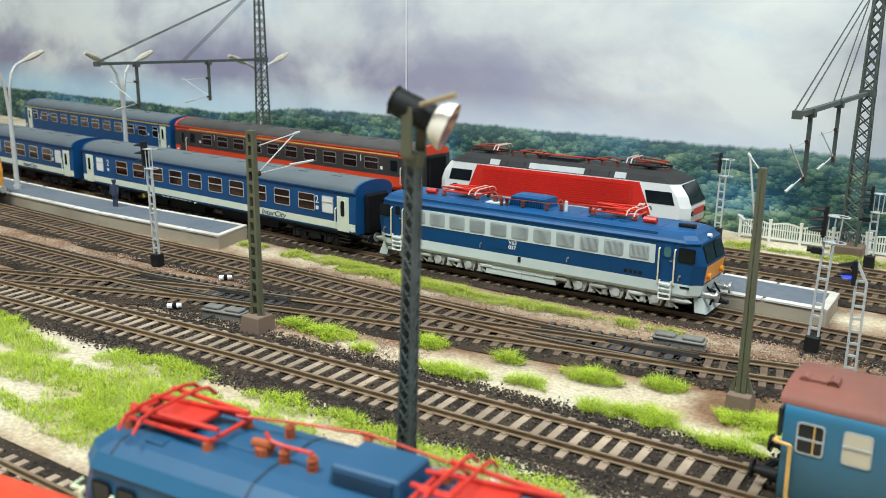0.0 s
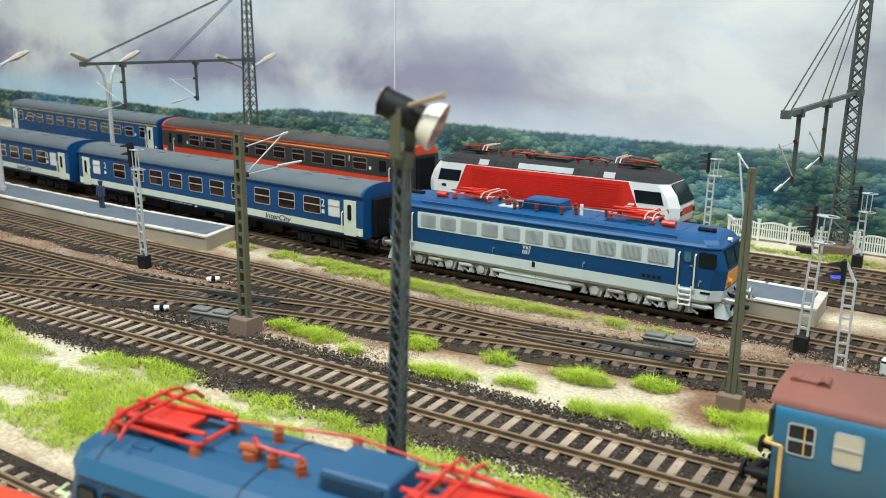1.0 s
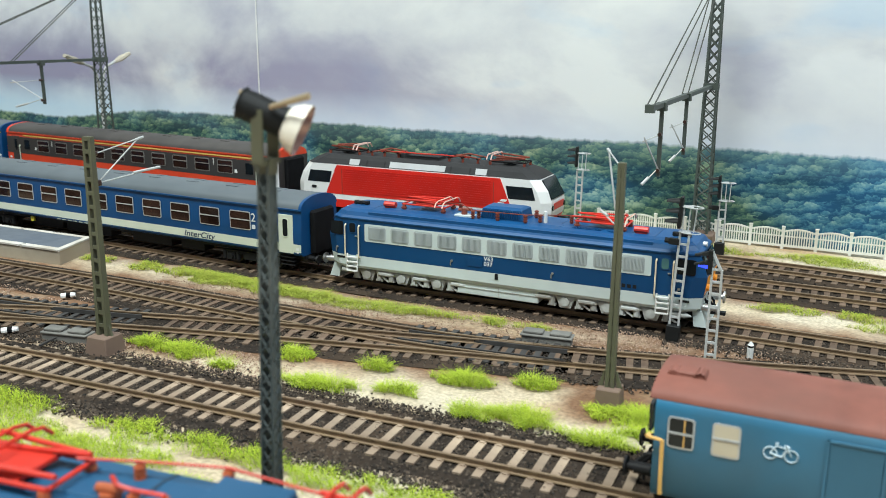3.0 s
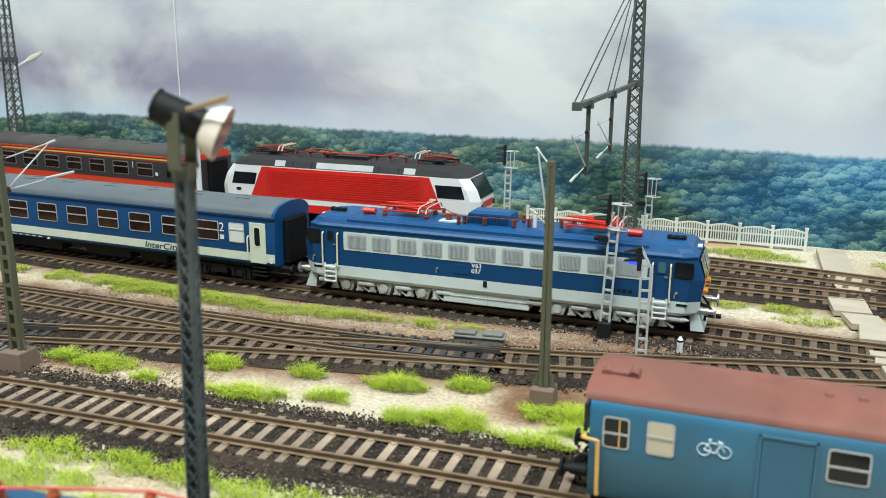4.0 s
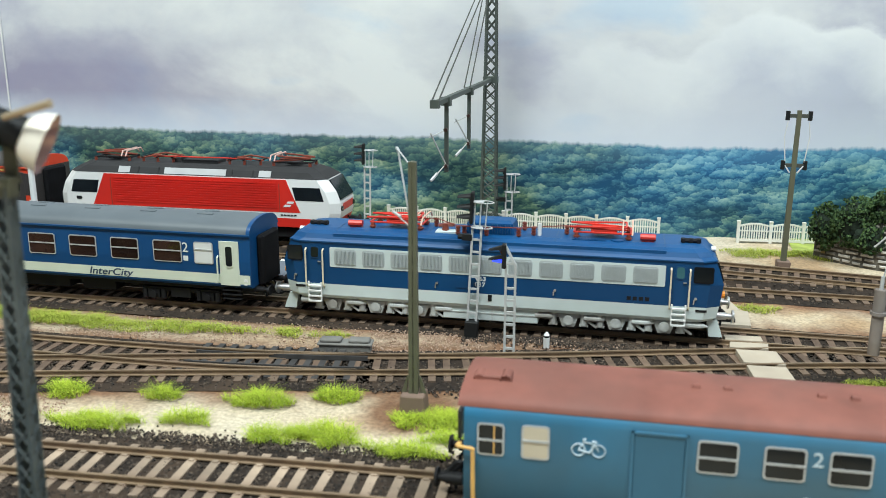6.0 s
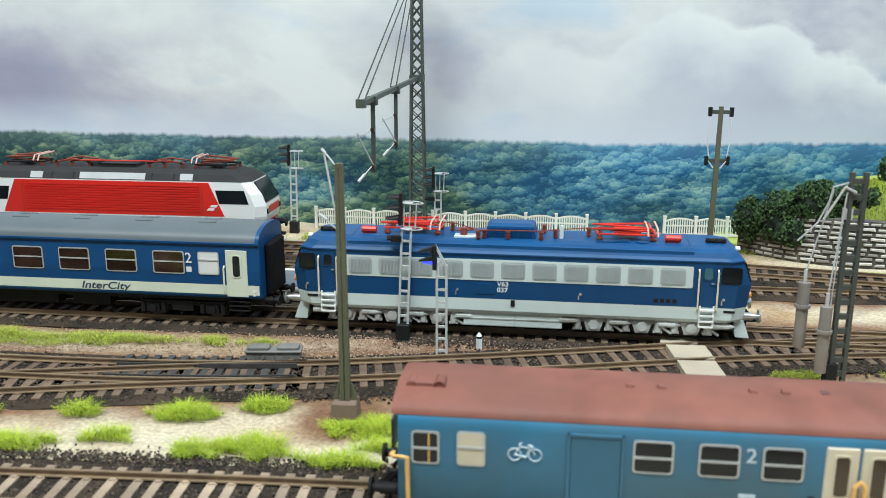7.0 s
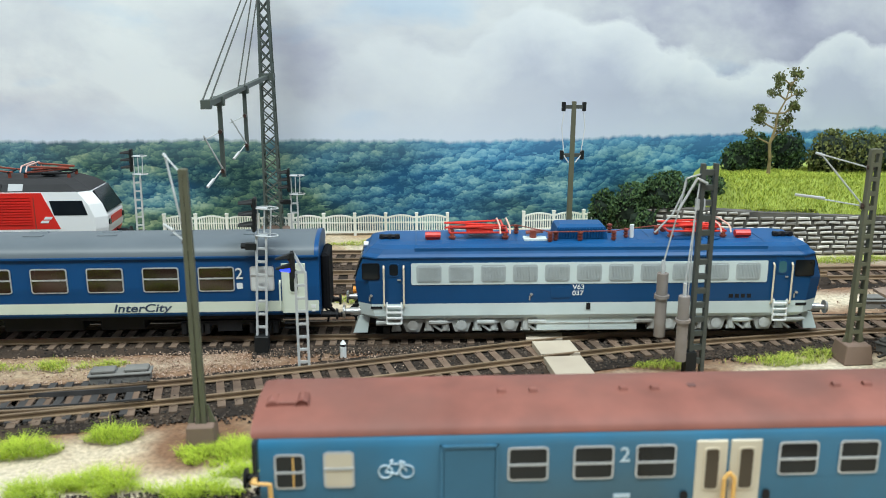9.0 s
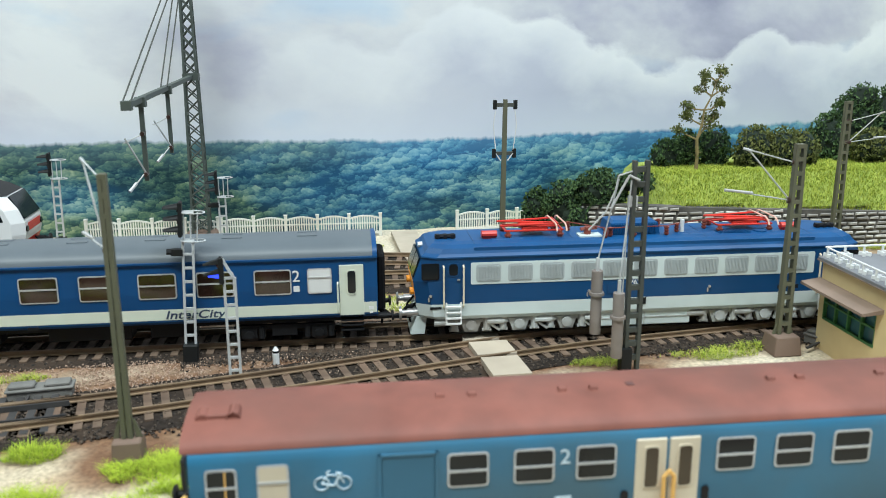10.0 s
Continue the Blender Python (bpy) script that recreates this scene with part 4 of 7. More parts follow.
mast(-273, 277, 90, "olive braced mast on a brown plinth", arms=[(71, 88, 9, 30)], lean=0.4)
mast(-66, 309, 88.5, "plain olive mast on a brown stained plinth", w=2.0, arms=[(66, 92, -9, 10)], material=OLIVE, solid=True)
mast(180, 361, 84, "olive braced mast on a concrete plinth", arms=[(62, 82, -26, 8)])
mast(295, 505.5, 86, "olive braced mast standing before the retaining wall", arms=[(63, 80, 26, -5)])


def anchor_mast():
    t = thing("anchor_mast", "dark lattice anchor mast with two hanging cylinder weights", "anchor mast", m=at(112, 351.5))
    bm = bmesh.new()
    for s in (-1, 1):
        bx(bm, s * 2.4 - 0.7, s * 2.4 + 0.7, -1.2, 1.2, -0.5, 81)
    for i in range(14):
        bx(bm, -2.4, 2.4, -0.9, 0.9, 4 + i * 5.6, 6 + i * 5.6)
    part("ladder_mast", bm, DARK_LATTICE, t)
    for x, y, z0, z1 in ((-13.5, 4, 14, 39), (-7.2, -3, 6.5, 32)):
        bm = bmesh.new()
        rod(bm, (x, y, z0), (x, y, z1), 2.15, 14)
        rod(bm, (x, y, z0 + 15.4), (x, y, z0 + 16.6), 2.9, 14)
        w = part("weight", bm, WEIGHT, t, smooth=True)
        bm = bmesh.new()
        rod(bm, (x, y, z1), (x, y, z1 + 5), 0.7, 6)
        rod(bm, (x, y, z1 + 4), (x * 0.55, y * 0.5, 74), 0.3, 5)
        part("wire", bm, SIGNAL_GREY, w)
    bm = bmesh.new()
    pipe(bm, [(0, 0, 78), (-8, 1, 75.5), (-9, 1, 70), (-12, 2, 62), (-18, 3, 55)], 0.32)
    pipe(bm, [(-1, -2, 74), (-5, -2, 76), (-11, -1, 64)], 0.45)
    bx(bm, -4.2, -1, -1.0, 1.0, 64, 68)
    pipe(bm, [(-4, 0, 66), (-5, 0, 20)], 0.25)
    part("tensioner", bm, SIGNAL_GREY, t)
    part("foot", box(-4.5, -0.5, -2.2, 2.2, -0.6, 9), SIGNAL_BLACK, t)


anchor_mast()


def pole(x, y, h):
    t = thing("telegraph_pole", "slim olive pole with two cross bars and insulators", "pole", m=pose(x * MM, y * MM, 0, 0, 0.6, 0))
    bm = bmesh.new()
    loft(bm, [[(-1.5, -1.2, -1), (1.5, -1.2, -1), (1.5, 1.2, -1), (-1.5, 1.2, -1)], [(-1.1, -0.9, h), (1.1, -0.9, h), (1.1, 0.9, h), (-1.1, 0.9, h)]])
    part("post", bm, OLIVE, t)
    for z in (h - 3, h - 30):
        bm = bmesh.new()
        bx(bm, -6.5, 6.5, -0.8, 0.8, z - 1, z + 1)
        c = part("cross_bar", bm, DARK_LATTICE, t)
        for s in (-1, 1):
            bm = bmesh.new()
            rod(bm, (s * 5.8, 0, z - 2.4), (s * 5.8, 0, z + 2.6), 1.2, 8)
            part("insulator", bm, SIGNAL_BLACK, c)
    bm = bmesh.new()
    for s in (-1, 1):
        pipe(bm, [(s * 5.5, -0.6, h - 6), (s * 6.6, -0.6, h - 14), (s * 5.0, -0.6, h - 28)], 0.3)
        pipe(bm, [(s * 4.8, -0.6, h - 30), (s * 2.0, -0.6, h - 34)], 0.4)
    part("stay", bm, INSULATOR_WHITE, t)
    part("foot", box(-3.5, 3.5, -3.5, 3.5, -1, 4), PLINTH, t, bevel=0.3)


pole(102.5, 531, 88)


def ladder_post(bm, w, h, z0=0.0, rung=5.0):
    for s in (-1, 1):
        bx(bm, s * w - 0.45, s * w + 0.45, -0.6, 0.6, z0, h)
    n = int((h - z0) / rung)
    for i in range(n + 1):
        z = z0 + (h - z0) * i / n
        bx(bm, -w, w, -0.4, 0.4, z - 0.45, z + 0.45)


def signal(x, y, h, label, rz=0.0, lenses=((0.02, 0.02, 0.02), (0.02, 0.02, 0.02), (0.02, 0.02, 0.02)), second=False, base=True, lean=0.0, post=None):
    t = thing("light_signal", label, "railway signal", "light signals", pose(x * MM, y * MM, 0, 0, lean, rz))
    bm = bmesh.new()
    ladder_post(bm, 1.9, h - 14, 5 if base else -1)
    part("ladder_post", bm, post or SIGNAL_GREY, t)
    if base:
        part("foot", box(-2.9, 2.9, -2.6, 2.6, -1, 7), SIGNAL_BLACK, t, bevel=0.3)
    bm = bmesh.new()
    for z in (h - 14, h - 3):
        pts = [(4.6 * math.cos(a * math.pi / 8) + 2.0, 3.0 * math.sin(a * math.pi / 8), z) for a in range(17)]
        pipe(bm, pts, 0.26, 5)
        bx(bm, -1.9, 2.4, -1.2, 1.2, z - 0.3, z + 0.1)
    for xx in (-1.2, 1.2, 3.6):
        rod(bm, (xx, -0.5, h - 14), (xx * 1.1, -0.5, h - 3), 0.3, 5)
    part("platform_rail", bm, SIGNAL_GREY, t)
    hb = bmesh.new()
    bx(hb, -3.3, -1.9, -2.2, 2.2, h - 12.6, h + 1.2)
    head = part("signal_head", hb, SIGNAL_BLACK, t, bevel=0.4)
    for i, c in enumerate(lenses):
        z = h - 1.6 - i * 4.4
        bm = bmesh.new()
        arc = [math.pi * a / 7 for a in range(8)]
        outer, inside = [(math.cos(a), math.sin(a)) for a in arc], [(math.cos(a), math.sin(a)) for a in arc[::-1]]
        loft(bm, [[(-3.2, 2.15 * p, z + 2.1 * q) for p, q in outer] + [(-3.2, 1.85 * p, z + 1.8 * q) for p, q in inside],
                  [(-8.8, 2.15 * p, z + 0.9 * q) for p, q in outer] + [(-8.8, 1.85 * p, z + 0.65 * q) for p, q in inside]])
        part("hood", bm, SIGNAL_BLACK, head)
        bm = bmesh.new()
        rod(bm, (-3.1, 0, z), (-3.7, 0, z), 1.5, 12)
        part("lens", bm, glow("lens blue", c, 6.0) if max(c) > 0.5 else mat("dark lens", (0.03, 0.012, 0.012), 0.15), head)
    if second:
        bm = bmesh.new()
        bx(bm, -6.2, -1.9, -1.2, 1.2, h - 20, h - 17.4)
        rod(bm, (-8.0, 0, h - 18.6), (-6.2, 0, h - 18.6), 1.2, 8)
        part("auxiliary_head", bm, SIGNAL_BLACK, t)
    return t


signal(-398.5, 326, 70, "light grey ladder signal with black head in front of the platform", rz=0, lean=-2.0)
signal(-56.3, 389.4, 63, "light grey ladder signal with black three-lens head", lean=2.5, second=True)
signal(-152, 586, 56, "light grey ladder signal beside the red locomotive", lean=1.0)
signal(-55.5, 560, 47, "light grey ladder signal near the lattice tower", second=True)


def dwarf_signal():
    t = thing("shunting_signal", "grey ladder signal with a small head glowing blue", "railway signal", "light signals", at(-37.5, 365.5))
    bm = bmesh.new()
    ladder_post(bm, 1.9, 40, -1)
    part("ladder_post", bm, SIGNAL_GREY, t)
    bm = bmesh.new()
    loft(bm, [[(0.9, -0.6, 40), (2.0, -0.6, 40), (2.0, 0.6, 40), (0.9, 0.6, 40)], [(-3.0, -0.6, 48), (-2.1, -0.6, 48), (-2.1, 0.6, 48), (-3.0, 0.6, 48)]])
    part("brace", bm, SIGNAL_GREY, t)
    head = part("signal_head", box(-3.6, -1.9, -1.5, 1.5, 38, 48), SIGNAL_BLACK, t, bevel=0.3)
    for z, c in ((45.3, None), (41.5, (0.03, 0.06, 1.0))):
        bm = bmesh.new()
        loft(bm, [[(-3.6, -1.5, z + 0.4), (-3.6, 1.5, z + 0.4), (-3.6, 1.2, z + 2.0), (-3.6, -1.2, z + 2.0)], [(-9.0, -1.0, z - 0.2), (-9.0, 1.0, z - 0.2), (-9.0, 0.8, z + 0.3), (-9.0, -0.8, z + 0.3)]])
        part("hood", bm, SIGNAL_BLACK, head)
        bm = bmesh.new()
        rod(bm, (-3.6, 0, z - 0.2), (-7.4 if c else -4.2, 0, z - 0.5), 1.3, 12, 0.5 if c else 1.3)
        part("lens", bm, glow("blue lens", c, 2.2) if c else mat("dark lens", (0.03, 0.012, 0.012), 0.15), head)


dwarf_signal()


def street_lamp(x, y, z, rz=0.0, h=97, reach=33):
    t = thing("street_lamp", "grey platform lamp with two curved arms and tan heads", "platform lamp", "platform lamps", at(x, y, z, rz))
    bm = bmesh.new()
    rod(bm, (0, 0, -1), (0, 0, h * 0.70), 2.1, 10, 1.6)
    rod(bm, (0, 0, 0), (0, 0, 3), 3.0, 10)
    part("post", bm, SIGNAL_GREY, t, smooth=True)
    for s in (-1, 1):
        bm = bmesh.new()
        pts = [(0.6 * s, 0, h * 0.62), (1.8 * s, 0, h * 0.80), (4.5 * s, 0, h * 0.92), (9 * s, 0, h * 0.985), (reach * 0.55 * s, 0, h * 1.03)]
        pipe(bm, pts, 1.15, 8)
        arm = part("arm", bm, SIGNAL_GREY, t, smooth=True)
        bm = bmesh.new()
        a, b = Vector((reach * 0.5 * s, 0, h * 1.02)), Vector((reach * s, 0, h * 1.09))
        rod(bm, a, a + (b - a) * 0.45, 1.4, 8, 2.6)
        rod(bm, a + (b - a) * 0.45, b, 2.6, 8, 1.5)
        for v in bm.verts:
            v.co.y *= 1.3
        part("lamp_head", bm, LAMP_HEAD, arm, smooth=True)


street_lamp(-651, 401, 8, 90)
street_lamp(-604, 470, 8, 92)
street_lamp(-583, 606, 0, 96, h=101, reach=42)


def floodlight():
    """The tall lattice lamp close to the lens."""
    t = thing("yard_lamp", "dark lattice yard lamp with a black floodlight head", "yard lamp", m=pose(-0.1172, 0.170, 0, 0, 1.55, 0))
    bm = bmesh.new()
    lattice(bm, 3.4, 2.5, 104, 26, 0.40, 0.26)
    part("lattice_post", bm, LAMP_POST, t)
    for s in (-1, 1):
        bm = bmesh.new()
        bx(bm, s * 1.15 - 0.25, s * 1.15 + 0.25, -1.25, 1.25, 0, 104)
        part("flat_bar", bm, LAMP_POST, t)
    bm = bmesh.new()
    bx(bm, -2.0, 2.0, -1.5, 1.5, 101.5, 105)
    for s in (-3.0, 3.0):
        bx(bm, -1.6, 1.2, s - 0.3, s + 0.3, 104, 115.5)
    bx(bm, -1.5, 1.5, -3.2, 3.2, 103.6, 104.6)
    part("bracket", bm, OLIVE, t)
    d = Vector((0.87, 0.30, -0.38)).normalized()
    c = Vector((-0.6, 0, 114.6))
    bm = bmesh.new()
    rod(bm, c - d * 5.0, c + d * 5.2, 3.3, 24)
    head = part("lamp_housing", bm, SIGNAL_BLACK, t, smooth=True, bevel=0.5)
    for k in range(4):
        bm = bmesh.new()
        rod(bm, c + d * (-3.2 + k * 1.9), c + d * (-3.0 + k * 1.9), 3.42, 24)
        part("cooling_fin", bm, SIGNAL_BLACK, head, smooth=True)
    bm = bmesh.new()
    n = 24
    side = d.orthogonal().normalized()
    up = d.cross(side)
    prof = ((4.9, 3.0), (5.8, 4.2), (7.2, 5.2), (9.4, 5.9))
    inner = ((9.4, 5.88), (7.3, 5.0), (6.2, 3.6), (5.8, 0.3))
    for name, outline, skin in (("reflector", prof, REFLECTOR), ("reflector_bowl", inner, mat("reddish reflector bowl", (0.42, 0.26, 0.23), 0.25, metal=0.4, vary=0.2, scale=60))):
        bm = bmesh.new()
        rings = [[bm.verts.new(c + d * k + (side * math.cos(2 * math.pi * i / n) + up * math.sin(2 * math.pi * i / n)) * r) for i in range(n)] for k, r in outline]
        for a, b in zip(rings, rings[1:]):
            for i in range(n):
                bm.faces.new((a[i], a[(i + 1) % n], b[(i + 1) % n], b[i]))
        if name == "reflector_bowl":
            bm.faces.new(rings[-1])
        part(name, bm, skin, head, smooth=True)
    for p, q in (((3.6, -2.4, 1.6), (13.5, -3.4, 4.6)), ((-3.0, 2.6, 2.4), (-8.0, 3.2, 3.6))):
        bm = bmesh.new()
        rod(bm, c + Vector(p), c + Vector(q), 0.6, 8, 0.75)
        part("hook", bm, BRASS, head, smooth=True)


floodlight()


# ---- small lineside things ----
def platform_post(x, y, z, h):
    t = thing("platform_post", "plain white post standing on the platform", "post", m=at(x, y, z))
    bm = bmesh.new()
    rod(bm, (0, 0, -0.5), (0, 0, h), 1.9, 10, 1.6)
    part("post", bm, WHITE, t, smooth=True)
    bm = bmesh.new()
    rod(bm, (0, 0, 0), (0, 0, 2.5), 2.8, 10)
    part("foot", bm, SIGNAL_GREY, t)


platform_post(-312, 466, 8, 58)


def marker(x, y, label, lying):
    t = thing("marker_post", label, "marker post", "white marker posts", at(x, y, 0, 35 if lying else 0))
    bm, cap = bmesh.new(), bmesh.new()
    if lying:
        rod(bm, (-3.4, 0, 1.3), (-0.9, 0, 1.5), 1.5, 10)
        rod(bm, (1.2, 0, 1.6), (3.4, 0, 1.8), 1.5, 10, 1.1)
        rod(cap, (-0.9, 0, 1.5), (1.2, 0, 1.6), 1.4, 10)
    else:
        rod(bm, (0, 0, -0.5), (0, 0, 4.2), 1.35, 10)
        rod(bm, (0, 0, 5.2), (0, 0, 6.6), 1.3, 10, 0.4)
        rod(cap, (0, 0, 4.2), (0, 0, 5.2), 1.2, 10)
    part("body", bm, WHITE, t, smooth=True)
    part("black_band", cap, RUBBER, t)


marker(-327, 276, "white and black banded marker lying by the track", True)
marker(-344, 326, "white and black banded marker lying by the signal", True)
marker(-23, 381, "small upright white marker post between tracks", False)


def point_motor(x, y, rz, label, material):
    t = thing("point_motor_box", label, "point motor", "point motors", at(x, y, 0, rz))
    part("lid", box(-11.5, 11.5, -3.6, 3.6, 2.6, 3.6), material, t, bevel=0.3)
    part("case", box(-10.8, 10.8, -3.1, 3.1, -0.5, 2.6), material, t)
    for s in (-1, 1):
        part("motor", box(s * 6 - 4.4, s * 6 + 4.4, -2.6, 2.6, 3.6, 5.0), material, t, bevel=0.4)
    part("rod", box(-4, -3, -14, -3.6, 1.2, 1.9), TIMBER, t)


GREY_BOX = mat("weathered grey box", (0.17, 0.165, 0.15), 0.8, vary=0.2, scale=100, dirt=(0.27, 0.25, 0.22), dirt_amount=0.5)
point_motor(-106, 364, 5, "weathered grey point motor box beside the points", GREY_BOX)
point_motor(-298, 281, 9, "flat brown grey point motor boards by the mast", GREY_BOX)
point_motor(203, 361, -60, "grey point motor box near the signal house", GREY_BOX)
point_motor(232, 424, -4, "grey point motor box between rear tracks", GREY_BOX)


def figure():
    """A small model guard as one plain mesh."""
    bm = bmesh.new()
    for s in (-1, 1):
        rod(bm, (s * 1.0, 0, 0), (s * 0.9, 0, 8.5), 0.95, 8, 1.15)
        rod(bm, (s * 2.6, 0, 15), (s * 2.9, -0.8, 9), 0.8, 8, 0.65)
    rod(bm, (0, 0, 8), (0, 0, 15.6), 2.2, 10, 2.6)
    rod(bm, (0, 0, 15.6), (0, 0, 16.6), 1.0, 8)
    bmesh.ops.create_icosphere(bm, subdivisions=2, radius=1.5, matrix=Matrix.Translation((0, 0, 17.7)))
    rod(bm, (0, 0, 18.5), (0, 0, 19.4), 1.7, 10)
    ob = part("figurine", bm, CLOTH, smooth=True)
    ob.matrix_basis = at(-528, 398, 8.2, 20)
    tagged(ob, "small dark-clothed model figurine standing on the platform", "figurine")


figure()


# ---- rolling stock ----
def octagon(n, w, z, c=5.5, d=3.6):
    return [(-n, -w + d, z), (-n + c, -w, z), (n - c, -w, z), (n, -w + d, z), (n, w - d, z), (n - c, w, z), (-n + c, w, z), (-n, w - d, z)]


def wheelset(parent, x, r=6.6):
    """One axle with two wheels; turns about its own axle."""
    bm = bmesh.new()
    for s in (-1, 1):
        rod(bm, (0, s * 7.2, 0), (0, s * 9.4, 0), r, 20)
        rod(bm, (0, s * 6.6, 0), (0, s * 7.2, 0), r + 0.7, 20)
        for k in range(4):
            a = k * math.pi / 2
            rod(bm, (r * 0.55 * math.cos(a), s * 9.4, r * 0.55 * math.sin(a)), (r * 0.55 * math.cos(a), s * 9.8, r * 0.55 * math.sin(a)), 0.8, 6)
    rod(bm, (0, -9, 0), (0, 9, 0), 1.0, 8)
    ob = part("wheel", bm, mat("dark wheel steel", (0.07, 0.06, 0.055), 0.5, metal=0.5, vary=0.2, scale=120), parent)
    ob.location = (x * MM, 0, r * MM)
    return ob


def pantograph(parent, x, z, s, big=1.0):
    """A lowered pantograph: base frame, folded arms, head with bows."""
    p = part("pantograph", box(x - 5, x + 6, -5, 5, z + 3.0, z + 4.6), RED, parent, "lowered red pantograph", bevel=0.3)
    for y in (-6, 6):
        bm = bmesh.new()
        rod(bm, (x - 12, y, z + 3.2), (x + 12, y, z + 3.2), 0.5, 6)
        part("side_rail", bm, RED, p)
    for xx in (-12, -4, 4, 12):
        bm = bmesh.new()
        rod(bm, (x + xx, -6, z + 3.2), (x + xx, 6, z + 3.2), 0.5, 6)
        part("cross_rail", bm, RED, p)
    for xx in (-11, 11):
        for y in (-6, 6):
            bm = bmesh.new()
            rod(bm, (x + xx, y, z), (x + xx, y, z + 3), 1.2, 8, 0.8)
            rod(bm, (x + xx, y, z + 0.8), (x + xx, y, z + 1.5), 1.5, 8)
            part("insulator", bm, BROWN_INS, p)
    bm = bmesh.new()
    for y in (-4.5, 4.5):
        pipe(bm, [(x - 11 * s, y * 0.7, z + 4.4), (x + 14 * s, y, z + 5.4), (x - 10 * s, y * 1.2, z + 6.2)], 0.5)
    pipe(bm, [(x - 10 * s, -5, z + 6.2), (x - 10 * s, 5, z + 6.2)], 0.4)
    part("arm", bm, RED, p)
    bm = bmesh.new()
    for xx in (-12.5, -8.5):
        pipe(bm, [(x + xx * s, -11, z + 3.8), (x + xx * s, -9.5, z + 6.0), (x + xx * s, -7, z + 6.9), (x + xx * s, 7, z + 6.9), (x + xx * s, 9.5, z + 6.0), (x + xx * s, 11, z + 3.8)], 0.38)
    part("contact_bow", bm, mat("pale copper bow", (0.70, 0.42, 0.32), 0.45, vary=0.1, scale=100), p)


def buffers(parent, x, s, material, z=11.0):
    for y in (-10, 10):
        bm = bmesh.new()
        rod(bm, (x, y, z), (x + s * 4.2, y, z), 1.7, 12)
        rod(bm, (x + s * 4.0, y, z), (x + s * 6.6, y, z), 1.2, 12)
        b = part("buffer", bm, material, parent, smooth=True)
        bm = bmesh.new()
        rod(bm, (x + s * 6.4, y, z), (x + s * 7.2, y, z), 2.9, 16, 2.6)
        part("buffer_plate", bm, material, b, smooth=True)
    bm = bmesh.new()
    pipe(bm, [(x, 0, z), (x + s * 3, 0, z - 0.5), (x + s * 6, 0, z - 4)], 0.9)
    bx(bm, min(x, x + s * 9), max(x, x + s * 9), -1.4, 1.4, z - 5.4, z - 4)
    part("coupling", bm, BLACK, parent)
    bm = bmesh.new()
    for y in (-5, 5):
        pipe(bm, [(x, y, z + 3), (x + s * 3.2, y, z - 1), (x + s * 2.4, y, z - 6)], 0.5)
    part("brake_hose", bm, RUBBER, parent)


def rounded_pane(bm, x0, x1, y, z0, z1, r=1.0, depth=0.3):
    pts = []
    for cx, cz, a0 in ((x1 - r, z1 - r, 0), (x0 + r, z1 - r, 90), (x0 + r, z0 + r, 180), (x1 - r, z0 + r, 270)):
        for k in range(4):
            a = radians(a0 + k * 30)
            pts.append((cx + r * math.cos(a), cz + r * math.sin(a)))
    loft(bm, [[(px, y, pz) for px, pz in pts], [(px, y - depth, pz) for px, pz in pts]])


def window(parent, x0, x1, y, z0, z1, frame, pane, r=1.0, bar=None, w=0.55, label=""):
    """A framed window on a side facing -y; bar: height of a crossbar."""
    bm = bmesh.new()
    rounded_pane(bm, x0, x1, y, z0, z1, r, 0.28)
    f = part("window", bm, frame, parent, label)
    bm = bmesh.new()
    rounded_pane(bm, x0 + w, x1 - w, y - 0.2, z0 + w, z1 - w, max(r - w * 0.6, 0.2), 0.12)
    part("pane", bm, pane, f)
    if bar:
        bm = bmesh.new()
        bx(bm, x0 + 0.3, x1 - 0.3, y - 0.55, y - 0.1, bar - 0.3, bar + 0.3)
        part("crossbar", bm, frame, f)
    return f


def handrail(bm, x, y, z0, z1, r=0.38):
    pipe(bm, [(x, y, z0), (x, y - 1.2, z0 + 0.8), (x, y - 1.2, z1 - 0.8), (x, y, z1)], r, 6)


